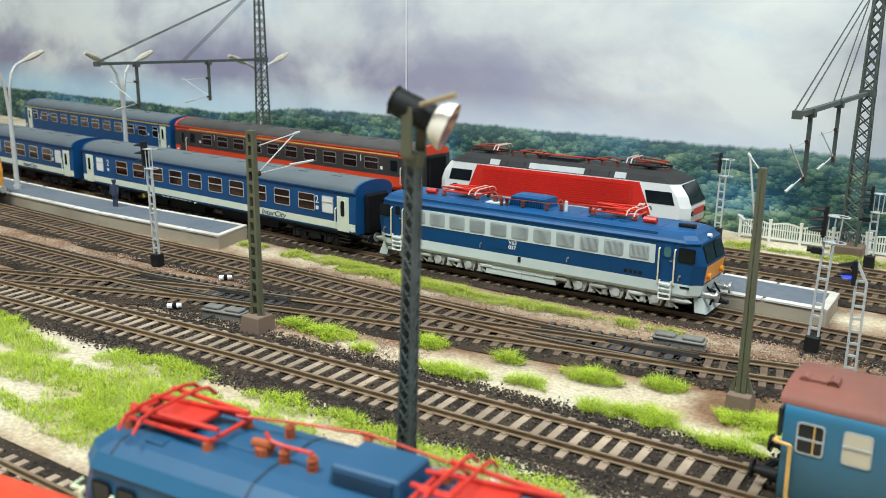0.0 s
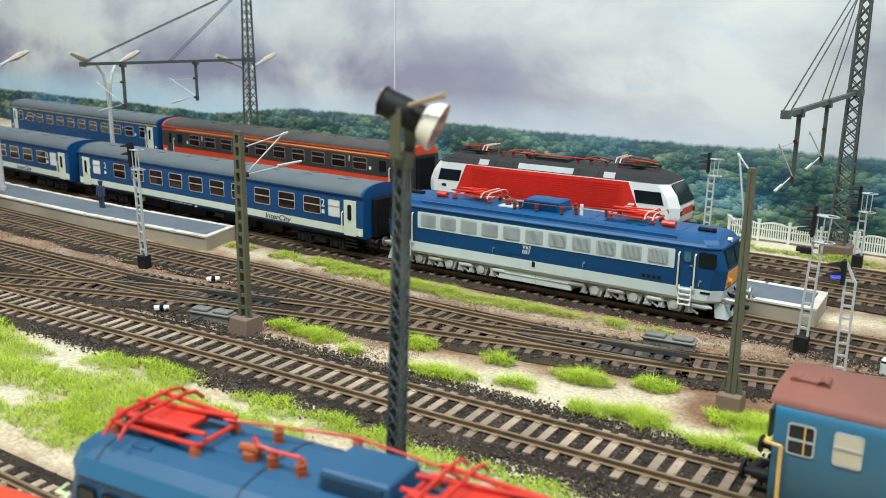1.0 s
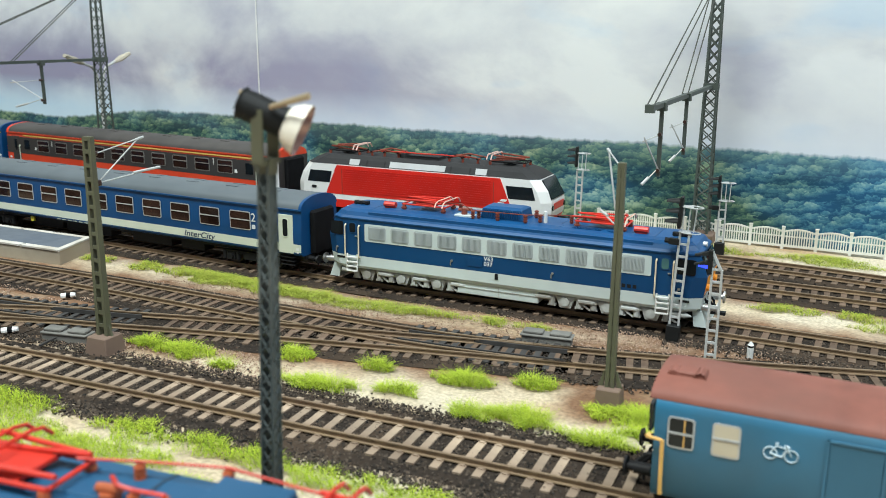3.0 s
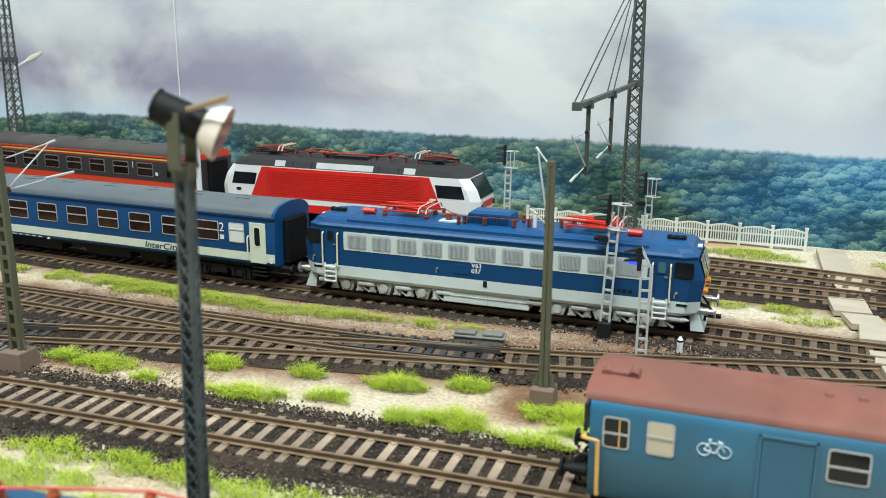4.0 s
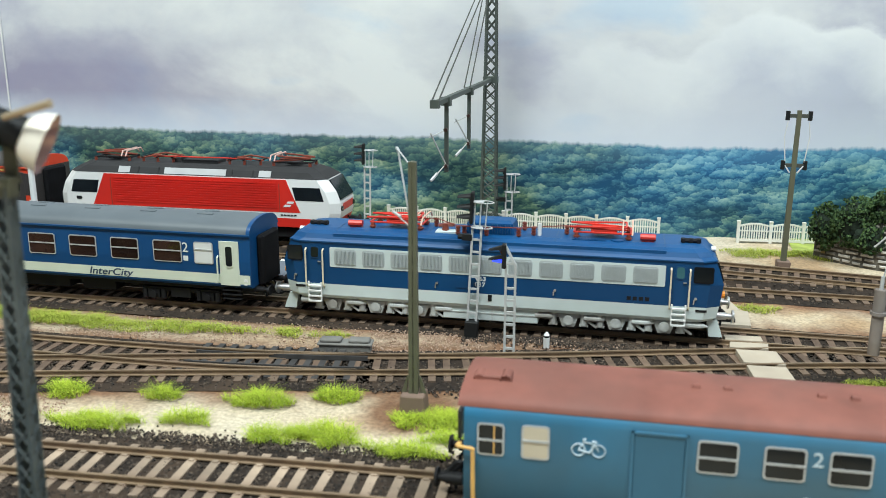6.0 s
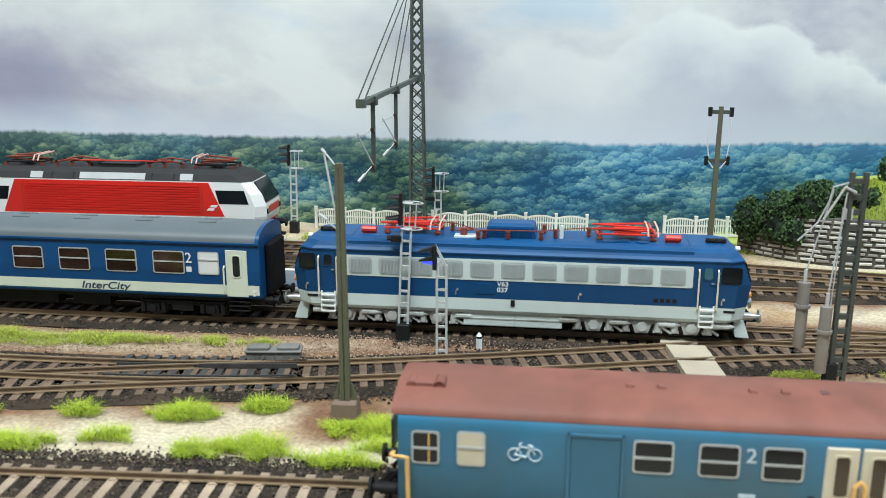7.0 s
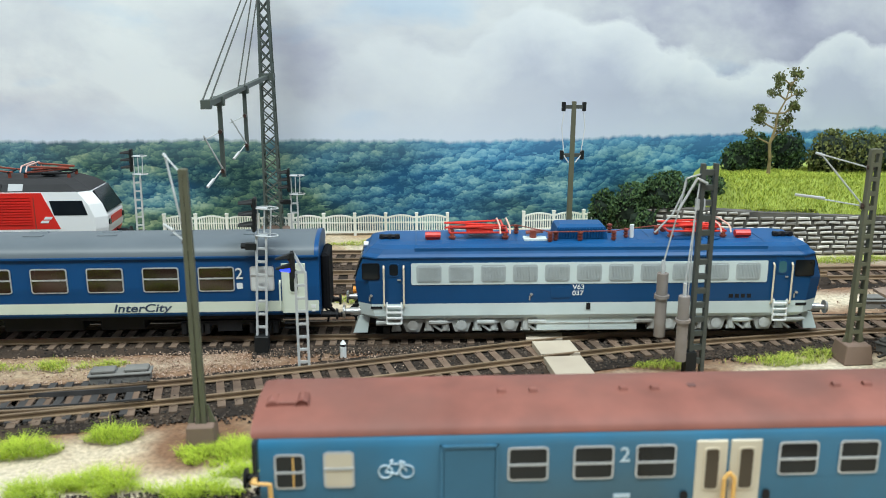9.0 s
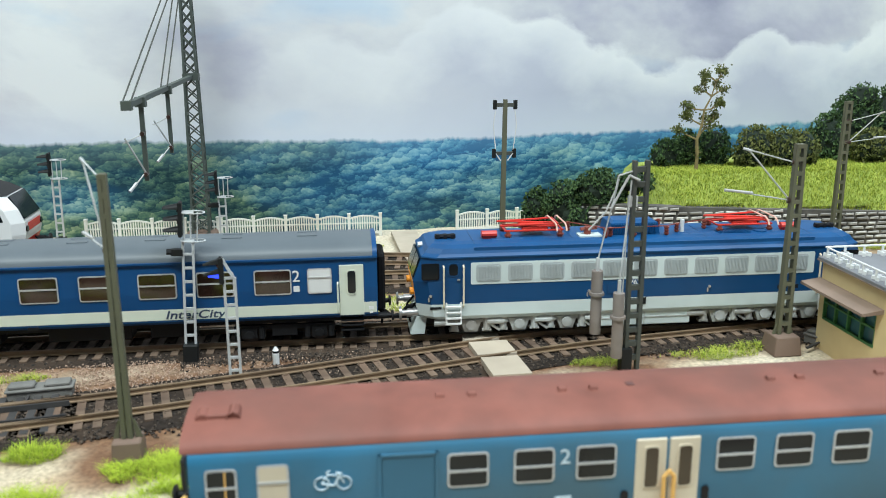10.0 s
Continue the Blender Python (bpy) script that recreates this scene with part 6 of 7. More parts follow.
def red_loco(m):
    t = thing("electric_locomotive", "red and white electric locomotive with dark grey roof", "locomotive", m=m)
    W = 16.8

    def cab(z, n, w):
        return octagon(n, w, z, 6, 4.2)
    bm = bmesh.new()
    loft(bm, [cab(10, 93, W), cab(15, 95, W)])
    part("skirt", bm, RED_LOCO, t, "red lower skirt")
    bm = bmesh.new()
    loft(bm, [cab(15, 95, W), cab(18.2, 96, W)])
    part("white_stripe", bm, WHITE, t)
    bm = bmesh.new()
    loft(bm, [cab(18.2, 96, W), cab(24, 96, W), cab(30.5, 93.2, W), cab(37.2, 87.6, W - 0.4)])
    part("body", bm, WHITE, t, "white cab and body shell")
    bm = bmesh.new()
    q = [(-71, 18.3), (71, 18.3), (62, 36.6), (-62, 36.6)]
    loft(bm, [[(x, -W - 0.12, z) for x, z in q], [(x, -W + 0.3, z) for x, z in q]])
    loft(bm, [[(x, W + 0.12, z) for x, z in q], [(x, W - 0.3, z) for x, z in q]])
    side = part("side_panel", bm, RED_LOCO, t, "red ribbed side panel")
    bm = bmesh.new()
    for k in range(11):
        z = 20.6 + k * 1.36
        bx(bm, -56, 56, -W - 0.42, -W - 0.05, z, z + 0.55)
    part("rib", bm, RED_LOCO, side)
    for s in (-1, 1):
        bm = bmesh.new()
        bx(bm, s * 57.6 - 0.2, s * 57.6 + 0.2, -W - 0.3, -W, 18.6, 34.4)
        part("panel_joint", bm, BROWN_INS, side)
    bm = bmesh.new()
    loft(bm, [cab(37.2, 88.0, W - 0.3), cab(40.5, 82, W - 2.6), cab(42.6, 77, W - 6)])
    part("roof", bm, GREY_ROOF, t)
    for x0, x1 in ((-52, -44), (-20, 22), (44, 52)):
        bm = bmesh.new()
        q = [(-W + 0.9, 37.4), (-W + 2.9, 40.7), (-W + 2.4, 40.9), (-W + 0.5, 37.6)]
        prism(bm, q, x0, x1)
        part("roof_panel", bm, LIGHT_ROOF, t)
    bm = bmesh.new()
    for x in (-38, -24, 26, 40):
        prism(bm, [(-W + 0.8, 37.5), (-W + 2.8, 40.6), (-W + 2.5, 40.9), (-W + 0.4, 37.7)], x - 0.4, x + 0.4)
    part("roof_joint", bm, BLACK, t)
    for s in (-1, 1):
        bm = bmesh.new()
        q = [(s * 68, 25.2), (s * 86.5, 25.2), (s * 84, 32.6), (s * 66, 32.6)]
        loft(bm, [[(x, -W - 0.15, z) for x, z in q], [(x, -W + 0.3, z) for x, z in q]])
        part("cab_side_window", bm, GLASS, t, bevel=0.1)
        bm = bmesh.new()
        q = [(s * 95.5, -12, 25.6), (s * 95.5, 12, 25.6), (s * 88.4, 11.6, 36.4), (s * 88.4, -11.6, 36.4)]
        loft(bm, [[Vector(p) for p in q], [Vector(p) + Vector((s * 0.7, 0, 0.6)) for p in q]])
        part("windscreen", bm, GLASS, t, "raked black windscreen")
        bm = bmesh.new()
        q = [(s * 96.0, -9, 19.4), (s * 96.0, 9, 19.4), (s * 96.4, 9, 23.4), (s * 96.4, -9, 23.4)]
        loft(bm, [[Vector(p) for p in q], [Vector(p) + Vector((s * 0.35, 0, 0)) for p in q]])
        part("front_band", bm, RED_LOCO, t)
        for y in (-11, 11):
            bm = bmesh.new()
            rod(bm, (s * 95.4, y, 20.8), (s * 96.8, y, 20.8), 1.5, 12)
            part("headlight", bm, GLASS, t)
        buffers(t, s * 94, s, BLACK)
        bm = bmesh.new()
        x = s * 62
        bx(bm, x - 4, x + 4, -4, 4, 43.6, 44.9)
        p = part("pantograph", bm, GREY_ROOF, t, "lowered dark red pantograph", bevel=0.3)
        for y in (-5, 5):
            bm = bmesh.new()
            pipe(bm, [(x - 13, y, 44.5), (x + 13, y, 44.8)], 0.55)
            part("side_rail", bm, BLACK, p)
            bm = bmesh.new()
            pipe(bm, [(x - 12 * s, y, 45), (x + 12 * s, y * 0.8, 47.0), (x - 9 * s, y * 1.2, 48.2)], 0.5)
            part("arm", bm, BROWN_INS, p)
        for xx in (-12, -4, 4, 12):
            bm = bmesh.new()
            pipe(bm, [(x + xx, -6, 44.5), (x + xx, 6, 44.5)], 0.5)
            part("cross_rail", bm, BLACK, p)
        bm = bmesh.new()
        for d in (-9.5, -12.5):
            pipe(bm, [(x + d * s, -10.5, 46), (x + d * s, -8, 48.8), (x + d * s, 8, 48.8), (x + d * s, 10.5, 46)], 0.45)
        part("contact_bow", bm, mat("pale pink bow", (0.65, 0.42, 0.36), 0.5), p)
        for xx in (-12, 12):
            for y in (-5.5, 5.5):
                bm = bmesh.new()
                rod(bm, (x + xx, y, 42), (x + xx, y, 44.4), 1.0, 8)
                part("insulator", bm, BROWN_INS, p)
        bm = bmesh.new()
        x = s * 30
        for y in (-5, 5):
            bm = bmesh.new()
            pipe(bm, [(x - 12, y, 44.6), (x, y, 46.6), (x + 13, y, 45.2)], 0.5)
            part("roof_busbar", bm, BROWN_INS, t)
        for xx in (-10, 0, 11):
            bm = bmesh.new()
            pipe(bm, [(x + xx, -7, 45.4), (x + xx, 7, 45.4)], 0.5)
            part("busbar_yoke", bm, BLACK, t)
            bm = bmesh.new()
            rod(bm, (x + xx, -5, 42.4), (x + xx, -5, 45), 0.9, 8)
            part("busbar_insulator", bm, BROWN_INS, t)
    bm = bmesh.new()
    bx(bm, -12, 12, -6, 6, 42.3, 44.6)
    bx(bm, -19, -14, -4, 4, 42.3, 45.4)
    part("roof_box", bm, GREY_ROOF, t, bevel=0.3)
    bm = bmesh.new()
    pipe(bm, [(-34, -3, 45.2), (-16, -7, 46.4), (0, -7, 46.2), (16, -7, 46.4), (34, -3, 45.2)], 0.4)
    part("roof_conductor", bm, RED, t)
    # plain white emblem bars on the red panel
    bm = bmesh.new()
    for x0, z0 in ((62.4, 21.4), (64.4, 23.3)):
        q = [(x0 - 2.2, z0), (x0 + 2.0, z0), (x0 + 2.9, z0 + 1.3), (x0 - 1.3, z0 + 1.3)]
        loft(bm, [[(x, -W - 0.3, z) for x, z in q], [(x, -W, z) for x, z in q]])
    part("emblem", bm, WHITE, t)
    bm = bmesh.new()
    for k in range(5):
        bx(bm, 58 + k * 2.2, 59.6 + k * 2.2, -W - 0.2, -W, 16.3, 17.1)
    part("small_print", bm, BLACK, t)
    bm = bmesh.new()
    rounded_pane(bm, -83, -79, -W, 21, 22.8, 0.8, 0.2)
    part("vent", bm, BLACK, t)
    bm = bmesh.new()
    bx(bm, -90, 90, -12, 12, 5, 10.2)
    part("underframe", bm, BLACK, t)
    for s in (-1, 1):
        bm = bmesh.new()
        bx(bm, s * 50 - 24, s * 50 + 24, -14.5, 14.5, 3.4, 9.4)
        part("bogie_frame", bm, BLACK, t, bevel=0.6)
        for ax in (-16, 16):
            wheelset(t, s * 50 + ax)
    for ob in t.children_recursive:
        if not ob.name.startswith("wheel"):
            ob.data.transform(Matrix.Diagonal((0.948, 1, 1.06, 1)))
    return t


def railcar(m):
    """The weathered trailer close to the lens, seen from its near side."""
    t = thing("railcar_trailer", "weathered light blue railcar trailer with rust red roof", "railcar", m=m)
    L0, L1, W = 0.0, 285.0, 16.6
    bm = bmesh.new()
    prism(bm, [(-W + 1.2, 7), (-W, 9), (-W, 32.6), (-W + 0.25, 34.4), (-W + 0.75, 35.6), (-W + 1.4, 36.5), (W - 1.4, 36.5), (W - 0.75, 35.6), (W, 32.6), (W, 9), (W - 1.2, 7)], L0, L1)
    for v in bm.verts:
        if v.co.x < 1 and abs(v.co.y) > W - 2:
            v.co.x += 1.6
    part("body", bm, RAILCAR_BLUE, t, smooth=True)
    bm = bmesh.new()
    arc = [(-(W - 0.7) * math.cos(a * math.pi / 18), 35.9 + 5.4 * math.sin(a * math.pi / 18) ** 0.85) for a in range(19)]
    k = len(arc)
    loops = []
    for x, f in ((0.2, 0.90), (2.2, 0.985), (5, 1.0), (L1, 1.0)):
        loops.append([(x, y * (0.96 + 0.04 * f), 35.9 + (z - 35.9) * f) for y, z in arc])
    loft(bm, loops)
    roof = part("roof", bm, RAILCAR_ROOF, t, smooth=True)
    for x in (64, 95, 150, 180, 232):
        for d in (-4, 4):
            bm = bmesh.new()
            rod(bm, (x + d - 1.0, -1.5, 41.3), (x + d + 1.0, -1.5, 41.3), 1.0, 8)
            bx(bm, x + d - 0.8, x + d + 0.8, -2.3, -0.7, 40.4, 41.3)
            part("roof_lug", bm, RAILCAR_ROOF, roof)
    bm = bmesh.new()
    bx(bm, 3.2, 11.0, -7.0, -2.2, 39.4, 42.0)
    rod(bm, (3.6, -7.2, 41.0), (3.6, -2.2, 41.0), 1.5, 8)
    rod(bm, (10.6, -7.2, 41.0), (10.6, -2.2, 41.0), 1.5, 8)
    part("horn_box", bm, RAILCAR_ROOF, roof, bevel=0.3)
    bm = bmesh.new()
    bx(bm, 108, 110, -1, 1, 40.8, 41.5)
    part("roof_patch", bm, mat("roof stain cap", (0.13, 0.06, 0.05), 0.8), roof)
    DIM = mat("dull metal frame", (0.50, 0.52, 0.53), 0.4, metal=0.4, vary=0.08, scale=150)
    y = -W - 0.05
    window(t, 4.6, 11.8, y, 22.6, 31.6, DIM, GLASS, 1.0, bar=27.0, w=0.5)
    bm = bmesh.new()
    bx(bm, 8.9, 9.3, y - 0.45, y - 0.2, 23, 31)
    part("mullion", bm, YELLOW_RAIL, t)
    window(t, 16.2, 23.5, y, 22.6, 32.0, DIM, OLD_CREAM, 1.0, bar=27.7, w=0.5, label="window blanked in cream")
    # luggage door, plain slab in a recess
    bm = bmesh.new()
    bx(bm, 44.6, 57.2, y - 0.25, y + 0.4, 9.5, 32.4)
    d = part("luggage_door", bm, RAILCAR_DOOR, t, "dark blue sliding luggage door", bevel=0.2)
    for x0, x1, z0, z1 in ((43.9, 44.6, 9, 33.0), (57.2, 57.9, 9, 33.0), (43.9, 57.9, 32.4, 33.0)):
        bm = bmesh.new()
        bx(bm, x0, x1, y - 0.5, y + 0.4, z0, z1)
        part("door_trim", bm, RAILCAR_BLUE, d)
    for x in (60.0, 75.8, 90.9, 125.8, 140.8, 155.8, 190, 205, 220):
        window(t, x, x + 9.9, y, 23.4, 32.2, DIM, GLASS, 1.0, bar=27.7, w=0.5)
    lettering("class_number", "2", 5.4, mat("pale blue letters", (0.50, 0.62, 0.68), 0.6), t, 88.3, y - 0.05, 29.4, "pale class number")
    # cycle pictogram from rings and bars
    bm = bmesh.new()
    for cx in (29.6, 36.0):
        ring = [(cx + 2.05 * math.cos(a * math.pi / 8), y - 0.12, 26.6 + 2.05 * math.sin(a * math.pi / 8)) for a in range(17)]
        pipe(bm, ring, 0.22, 5)
    pipe(bm, [(29.6, y - 0.1, 26.6), (31.4, y - 0.1, 29.3), (34.6, y - 0.1, 28.9), (36.0, y - 0.1, 26.6)], 0.22, 5)
    pipe(bm, [(29.6, y - 0.1, 26.6), (33.2, y - 0.1, 25.8), (34.6, y - 0.1, 28.9)], 0.3, 5)
    pipe(bm, [(31.4, y - 0.1, 29.3), (31.0, y - 0.1, 30.2), (32.0, y - 0.1, 30.4)], 0.22, 5)
    pipe(bm, [(33.8, y - 0.1, 29.9), (35.4, y - 0.1, 29.4)], 0.34, 5)
    for v in bm.verts:
        v.co.x, v.co.z = 33.4 + (v.co.x - 32.8) * 0.8, 27.2 + (v.co.z - 27.4) * 0.8
    part("cycle_pictogram", bm, mat("pale blue letters", (0.50, 0.62, 0.68), 0.6), t, "pale painted bicycle sign")
    for x in (105.6, 114.0):
        bm = bmesh.new()
        bx(bm, x, x + 7.7, y - 0.3, y + 0.4, 9.5, 33.0)
        door = part("entrance_door", bm, OLD_CREAM, t, "aged cream folding entrance door", bevel=0.3)
        window(door, x + 1.9, x + 5.9, y - 0.28, 20.0, 31.2, OLD_CREAM, mat("brown door glass", (0.05, 0.035, 0.02), 0.12), 1.0, w=0.4)
    bm = bmesh.new()
    for x in (112.4, 114.9):
        pipe(bm, [(x, y - 0.4, 9.5), (x, y - 1.5, 12), (x, y - 1.5, 23.5), (113.6, y - 1.5, 25)], 0.55)
    part("door_handrail", bm, YELLOW_RAIL, t, "orange yellow handrail")
    for x in (103.2, 123.6):
        bm = bmesh.new()
        rounded_pane(bm, x - 0.9, x + 0.9, y, 15, 19.6, 0.7, 0.35)
        part("door_control", bm, BLACK, t)
    bm = bmesh.new()
    for k, (a, b) in enumerate(((80, 83), (83.6, 86.6), (87.2, 90.2), (90.8, 93.8))):
        bx(bm, a, b, y - 0.1, y + 0.1, 15.8, 16.8)
    bx(bm, 86, 90, y - 0.1, y + 0.1, 18.2, 19.2)
    part("small_print", bm, mat("pale blue letters", (0.50, 0.62, 0.68), 0.6), t)
    bm = bmesh.new()
    pipe(bm, [(0.8, y - 0.2, 25.4), (0.4, y - 1.8, 25.2), (3.8, y - 1.8, 24.8), (4.0, y - 1.8, 9), (4.0, y - 0.2, 8.6)], 0.5)
    part("corner_handrail", bm, YELLOW_RAIL, t, "orange yellow bent handrail")
    # end wall
    for yy in (-9, 0, 9):
        bm = bmesh.new()
        bx(bm, -0.35, 0.4, yy - 3.2, yy + 3.2, 24, 32)
        part("end_window", bm, GLASS, t)
    bm = bmesh.new()
    bx(bm, 2, L1 - 2, -13, 13, 4, 7.2)
    part("underframe", bm, BLACK, t)
    for x in (42, 244):
        bm = bmesh.new()
        bx(bm, x - 20, x + 20, -12.6, 12.6, 2.2, 6.2)
        part("bogie_frame", bm, BLACK, t, bevel=0.6)
        for ax in (-14, 14):
            wheelset(t, x + ax, 5.4)
    buffers(t, 0.5, -1, BLACK)
    settle(t, ((-5, -5), (33, 33), (36, 35.5), (41.3, 40.0), (45, 43.7)), ((-20, -21.4), (-1, -2.2), (4, 4), (300, 300)))
    return t


def near_loco(m):
    """The blurred blue engine at the front, seen from above."""
    t = thing("electric_locomotive", "worn blue electric locomotive with bright red pantographs", "locomotive", m=m)
    W = 16.5
    bm = bmesh.new()
    loft(bm, [octagon(88, W, 8), octagon(90, W, 20), octagon(89, W, 27), octagon(86.5, W - 0.4, 36.5, 6, 4)])
    part("body", bm, NEAR_BLUE, t)
    # roof shoulder, its reflected light painted in as a lighter blue
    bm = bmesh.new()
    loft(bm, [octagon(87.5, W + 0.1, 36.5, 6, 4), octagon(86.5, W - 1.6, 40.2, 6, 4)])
    part("roof_shoulder", bm, NEAR_BLUE_SHEEN, t, "blue curved roof edge, reflection put into its colour")
    bm = bmesh.new()
    loft(bm, [octagon(86.5, W - 1.6, 40.2, 6, 4), octagon(84, W - 4.5, 42.4, 6, 4), octagon(82, W - 9, 43.3, 6, 4)])
    roof = part("roof", bm, NEAR_BLUE, t)
    for x in (-76, -34, 8, 50):
        bm = bmesh.new()
        prism(bm, [(-16.2, 37), (-14.8, 40.4), (-11.9, 42.6), (-7, 43.5), (7, 43.5), (11.9, 42.6), (14.8, 40.4), (16.2, 37), (11, 41.8), (-11, 41.8)], x - 0.35, x + 0.35)
        part("roof_joint", bm, mat("dark joint", (0.012, 0.03, 0.05), 0.6), roof)
    for s in (-1, 1):
        px = -66 if s < 0 else 17
        p = part("pantograph", box(px - 8, px + 6, -5.5, 5.5, 45.4, 46.8), RED, t, "bright red lowered pantograph", bevel=0.3)
        for y in (-6.5, 6.5):
            bm = bmesh.new()
            pipe(bm, [(px - 14, y, 45.6), (px + 14, y, 45.6)], 0.6, 8)
            part("side_rail", bm, RED, p)
        for xx in (-14, -5, 5, 14):
            bm = bmesh.new()
            pipe(bm, [(px + xx, -6.5, 45.6), (px + xx, 6.5, 45.6)], 0.6, 8)
            part("cross_rail", bm, RED, p)
        bm = bmesh.new()
        for y in (-5, 5):
            pipe(bm, [((-66 if s < 0 else 17) - 16, y * 0.6, 46.8), ((-66 if s < 0 else 17) + 15, y, 47.9), ((-66 if s < 0 else 17) - 12, y * 1.3, 48.4)], 0.6, 8)
        part("arm", bm, RED, p)
        bm = bmesh.new()
        for d in (4, 9):
            pipe(bm, [((-66 if s < 0 else 17) - d, -13, 46.0), ((-66 if s < 0 else 17) - d, -10.5, 48.6), ((-66 if s < 0 else 17) - d, -7, 49.4), ((-66 if s < 0 else 17) - d, 7, 49.4), ((-66 if s < 0 else 17) - d, 10.5, 48.6), ((-66 if s < 0 else 17) - d, 13, 46.0)], 0.5, 8)
        part("contact_bow", bm, RED, p)
        for xx in (-13, 13):
            for y in (-6.5, 6.5):
                bm = bmesh.new()
                rod(bm, (px + xx, y, 42.3), (px + xx, y, 45.2), 1.5, 10, 1.2)
                part("insulator", bm, mat("orange brown insulator", (0.42, 0.10, 0.035), 0.5), p)
    INS = mat("orange brown insulator", (0.42, 0.10, 0.035), 0.5)
    for x, y, h in ((-33, -3, 4), (-25, -3, 4.5), (-40, 7, 4), (-20, 11, 4), (44, 4, 4), (52, -6, 4)):
        bm = bmesh.new()
        rod(bm, (x, y, 42.6), (x, y, 42.6 + h), 1.0, 10, 0.8)
        for k in range(3):
            rod(bm, (x, y, 43.2 + k * 1.2), (x, y, 43.7 + k * 1.2), 1.35, 10)
        part("roof_insulator", bm, INS, t)
    bm = bmesh.new()
    pipe(bm, [(-54, 4, 47), (-40, 7, 47.2), (-20, 11, 47), (4, 9, 46.4), (17, 4, 46.2)], 0.35)
    pipe(bm, [(-42, 1, 46.5), (-37, -3, 47.6), (-33, -3, 47.2), (-25, -3, 47.4)], 0.5)
    part("roof_conductor", bm, RED, t)
    bm = bmesh.new()
    rod(bm, (-40, -2, 43), (-40, -2, 45.2), 2.2, 12)
    rod(bm, (-43, -2, 45.6), (-37, -2, 46.0), 1.1, 8)
    part("circuit_breaker", bm, INS, t)
    bm = bmesh.new()
    loft(bm, [[(-19, -6, 42), (0, -6, 42), (0, 8, 42), (-19, 8, 42)], [(-18.2, -5.2, 47.8), (-0.8, -5.2, 47.8), (-0.8, 7.2, 47.8), (-18.2, 7.2, 47.8)]])
    v = part("ventilator_box", bm, NEAR_BLUE, t, bevel=0.5)
    bm = bmesh.new()
    bx(bm, -17, -2, -6.1, -5.3, 43.2, 46.8)
    part("ventilator_mesh", bm, mat("dark blue mesh", (0.008, 0.04, 0.085), 0.6), v)
    bm = bmesh.new()
    rod(bm, (-80, 3, 43.2), (-74, 3, 43.2), 2.2, 10)
    rod(bm, (-82, 0, 43.4), (-72, 0, 43.4), 1.2, 8)
    part("horn", bm, BLACK, t)
    bm = bmesh.new()
    bx(bm, -70, -64, -10, -6, 42, 43.6)
    part("roof_hatch", bm, NEAR_BLUE, t, bevel=0.3)
    part("roof_walkway", box(-66, -38, -3, 3, 42.8, 43.8), NEAR_BLUE, t, bevel=0.3)
    for x in (-81, -72.5, 74, 82):
        window(t, x, x + 6.4, -W - 0.1, 26, 34, RUBBER, GLASS, 1.0)
    for x in (-56, -36, 30, 50):
        window(t, x, x + 13, -W - 0.1, 24, 33, RUBBER, GLASS, 0.8)
    for x in (-84, -74, -65):
        bm = bmesh.new()
        handrail(bm, x, -W - 0.1, 12, 31, 0.5)
        part("handrail", bm, mat("pale green handrail", (0.62, 0.68, 0.42), 0.5), t)
    for s in (-1, 1):
        for y in (-1, 1):
            bm = bmesh.new()
            q = [(s * 89.4, y * 1.0, 27.4), (s * 89.4, y * 11.5, 27.4), (s * 87.2, y * 11, 35), (s * 87.2, y * 1.0, 35)]
            loft(bm, [[Vector(p) for p in q], [Vector(p) + Vector((s * 0.6, 0, 0.1)) for p in q]])
            part("windscreen", bm, GLASS, t)
        bm = bmesh.new()
        pipe(bm, [(s * 87, -15.4, 29), (s * 91, -15, 28.4), (s * 92.4, -11, 28)], 0.6)
        part("mirror_arm", bm, mat("pale green handrail", (0.62, 0.68, 0.42), 0.5), t)
        buffers(t, s * 88, s, BLACK)
        bm = bmesh.new()
        bx(bm, s * 48 - 22, s * 48 + 22, -13, 13, 2.4, 8)
        part("bogie_frame", bm, BLACK, t, bevel=0.5)
        for ax in (-15, 15):
            wheelset(t, s * 48 + ax)
    for ob in t.children_recursive:
        if not ob.name.startswith("wheel"):
            ob.data.transform(Matrix.Diagonal((0.91, 1, 0.945, 1)))
    return t


def red_wagon(m):
    t = thing("tank_wagon", "low red wagon with a rounded top", "wagon", m=m)
    bm = bmesh.new()
    arc = [(-13 * math.cos(a * math.pi / 14), 12 + 9 * math.sin(a * math.pi / 14)) for a in range(15)]
    loft(bm, [[(x, y * k, 12 + (z - 12) * k) for y, z in arc] for x, k in ((-26, 0.9), (-23, 1.0), (23, 1.0), (26, 0.9))])
    part("hood", bm, RED_COACH, t, smooth=True)
    part("frame", box(-27, 27, -12.5, 12.5, 6.5, 12), BLACK, t)
    for x in (-15, 15):
        wheelset(t, x, 5.4)




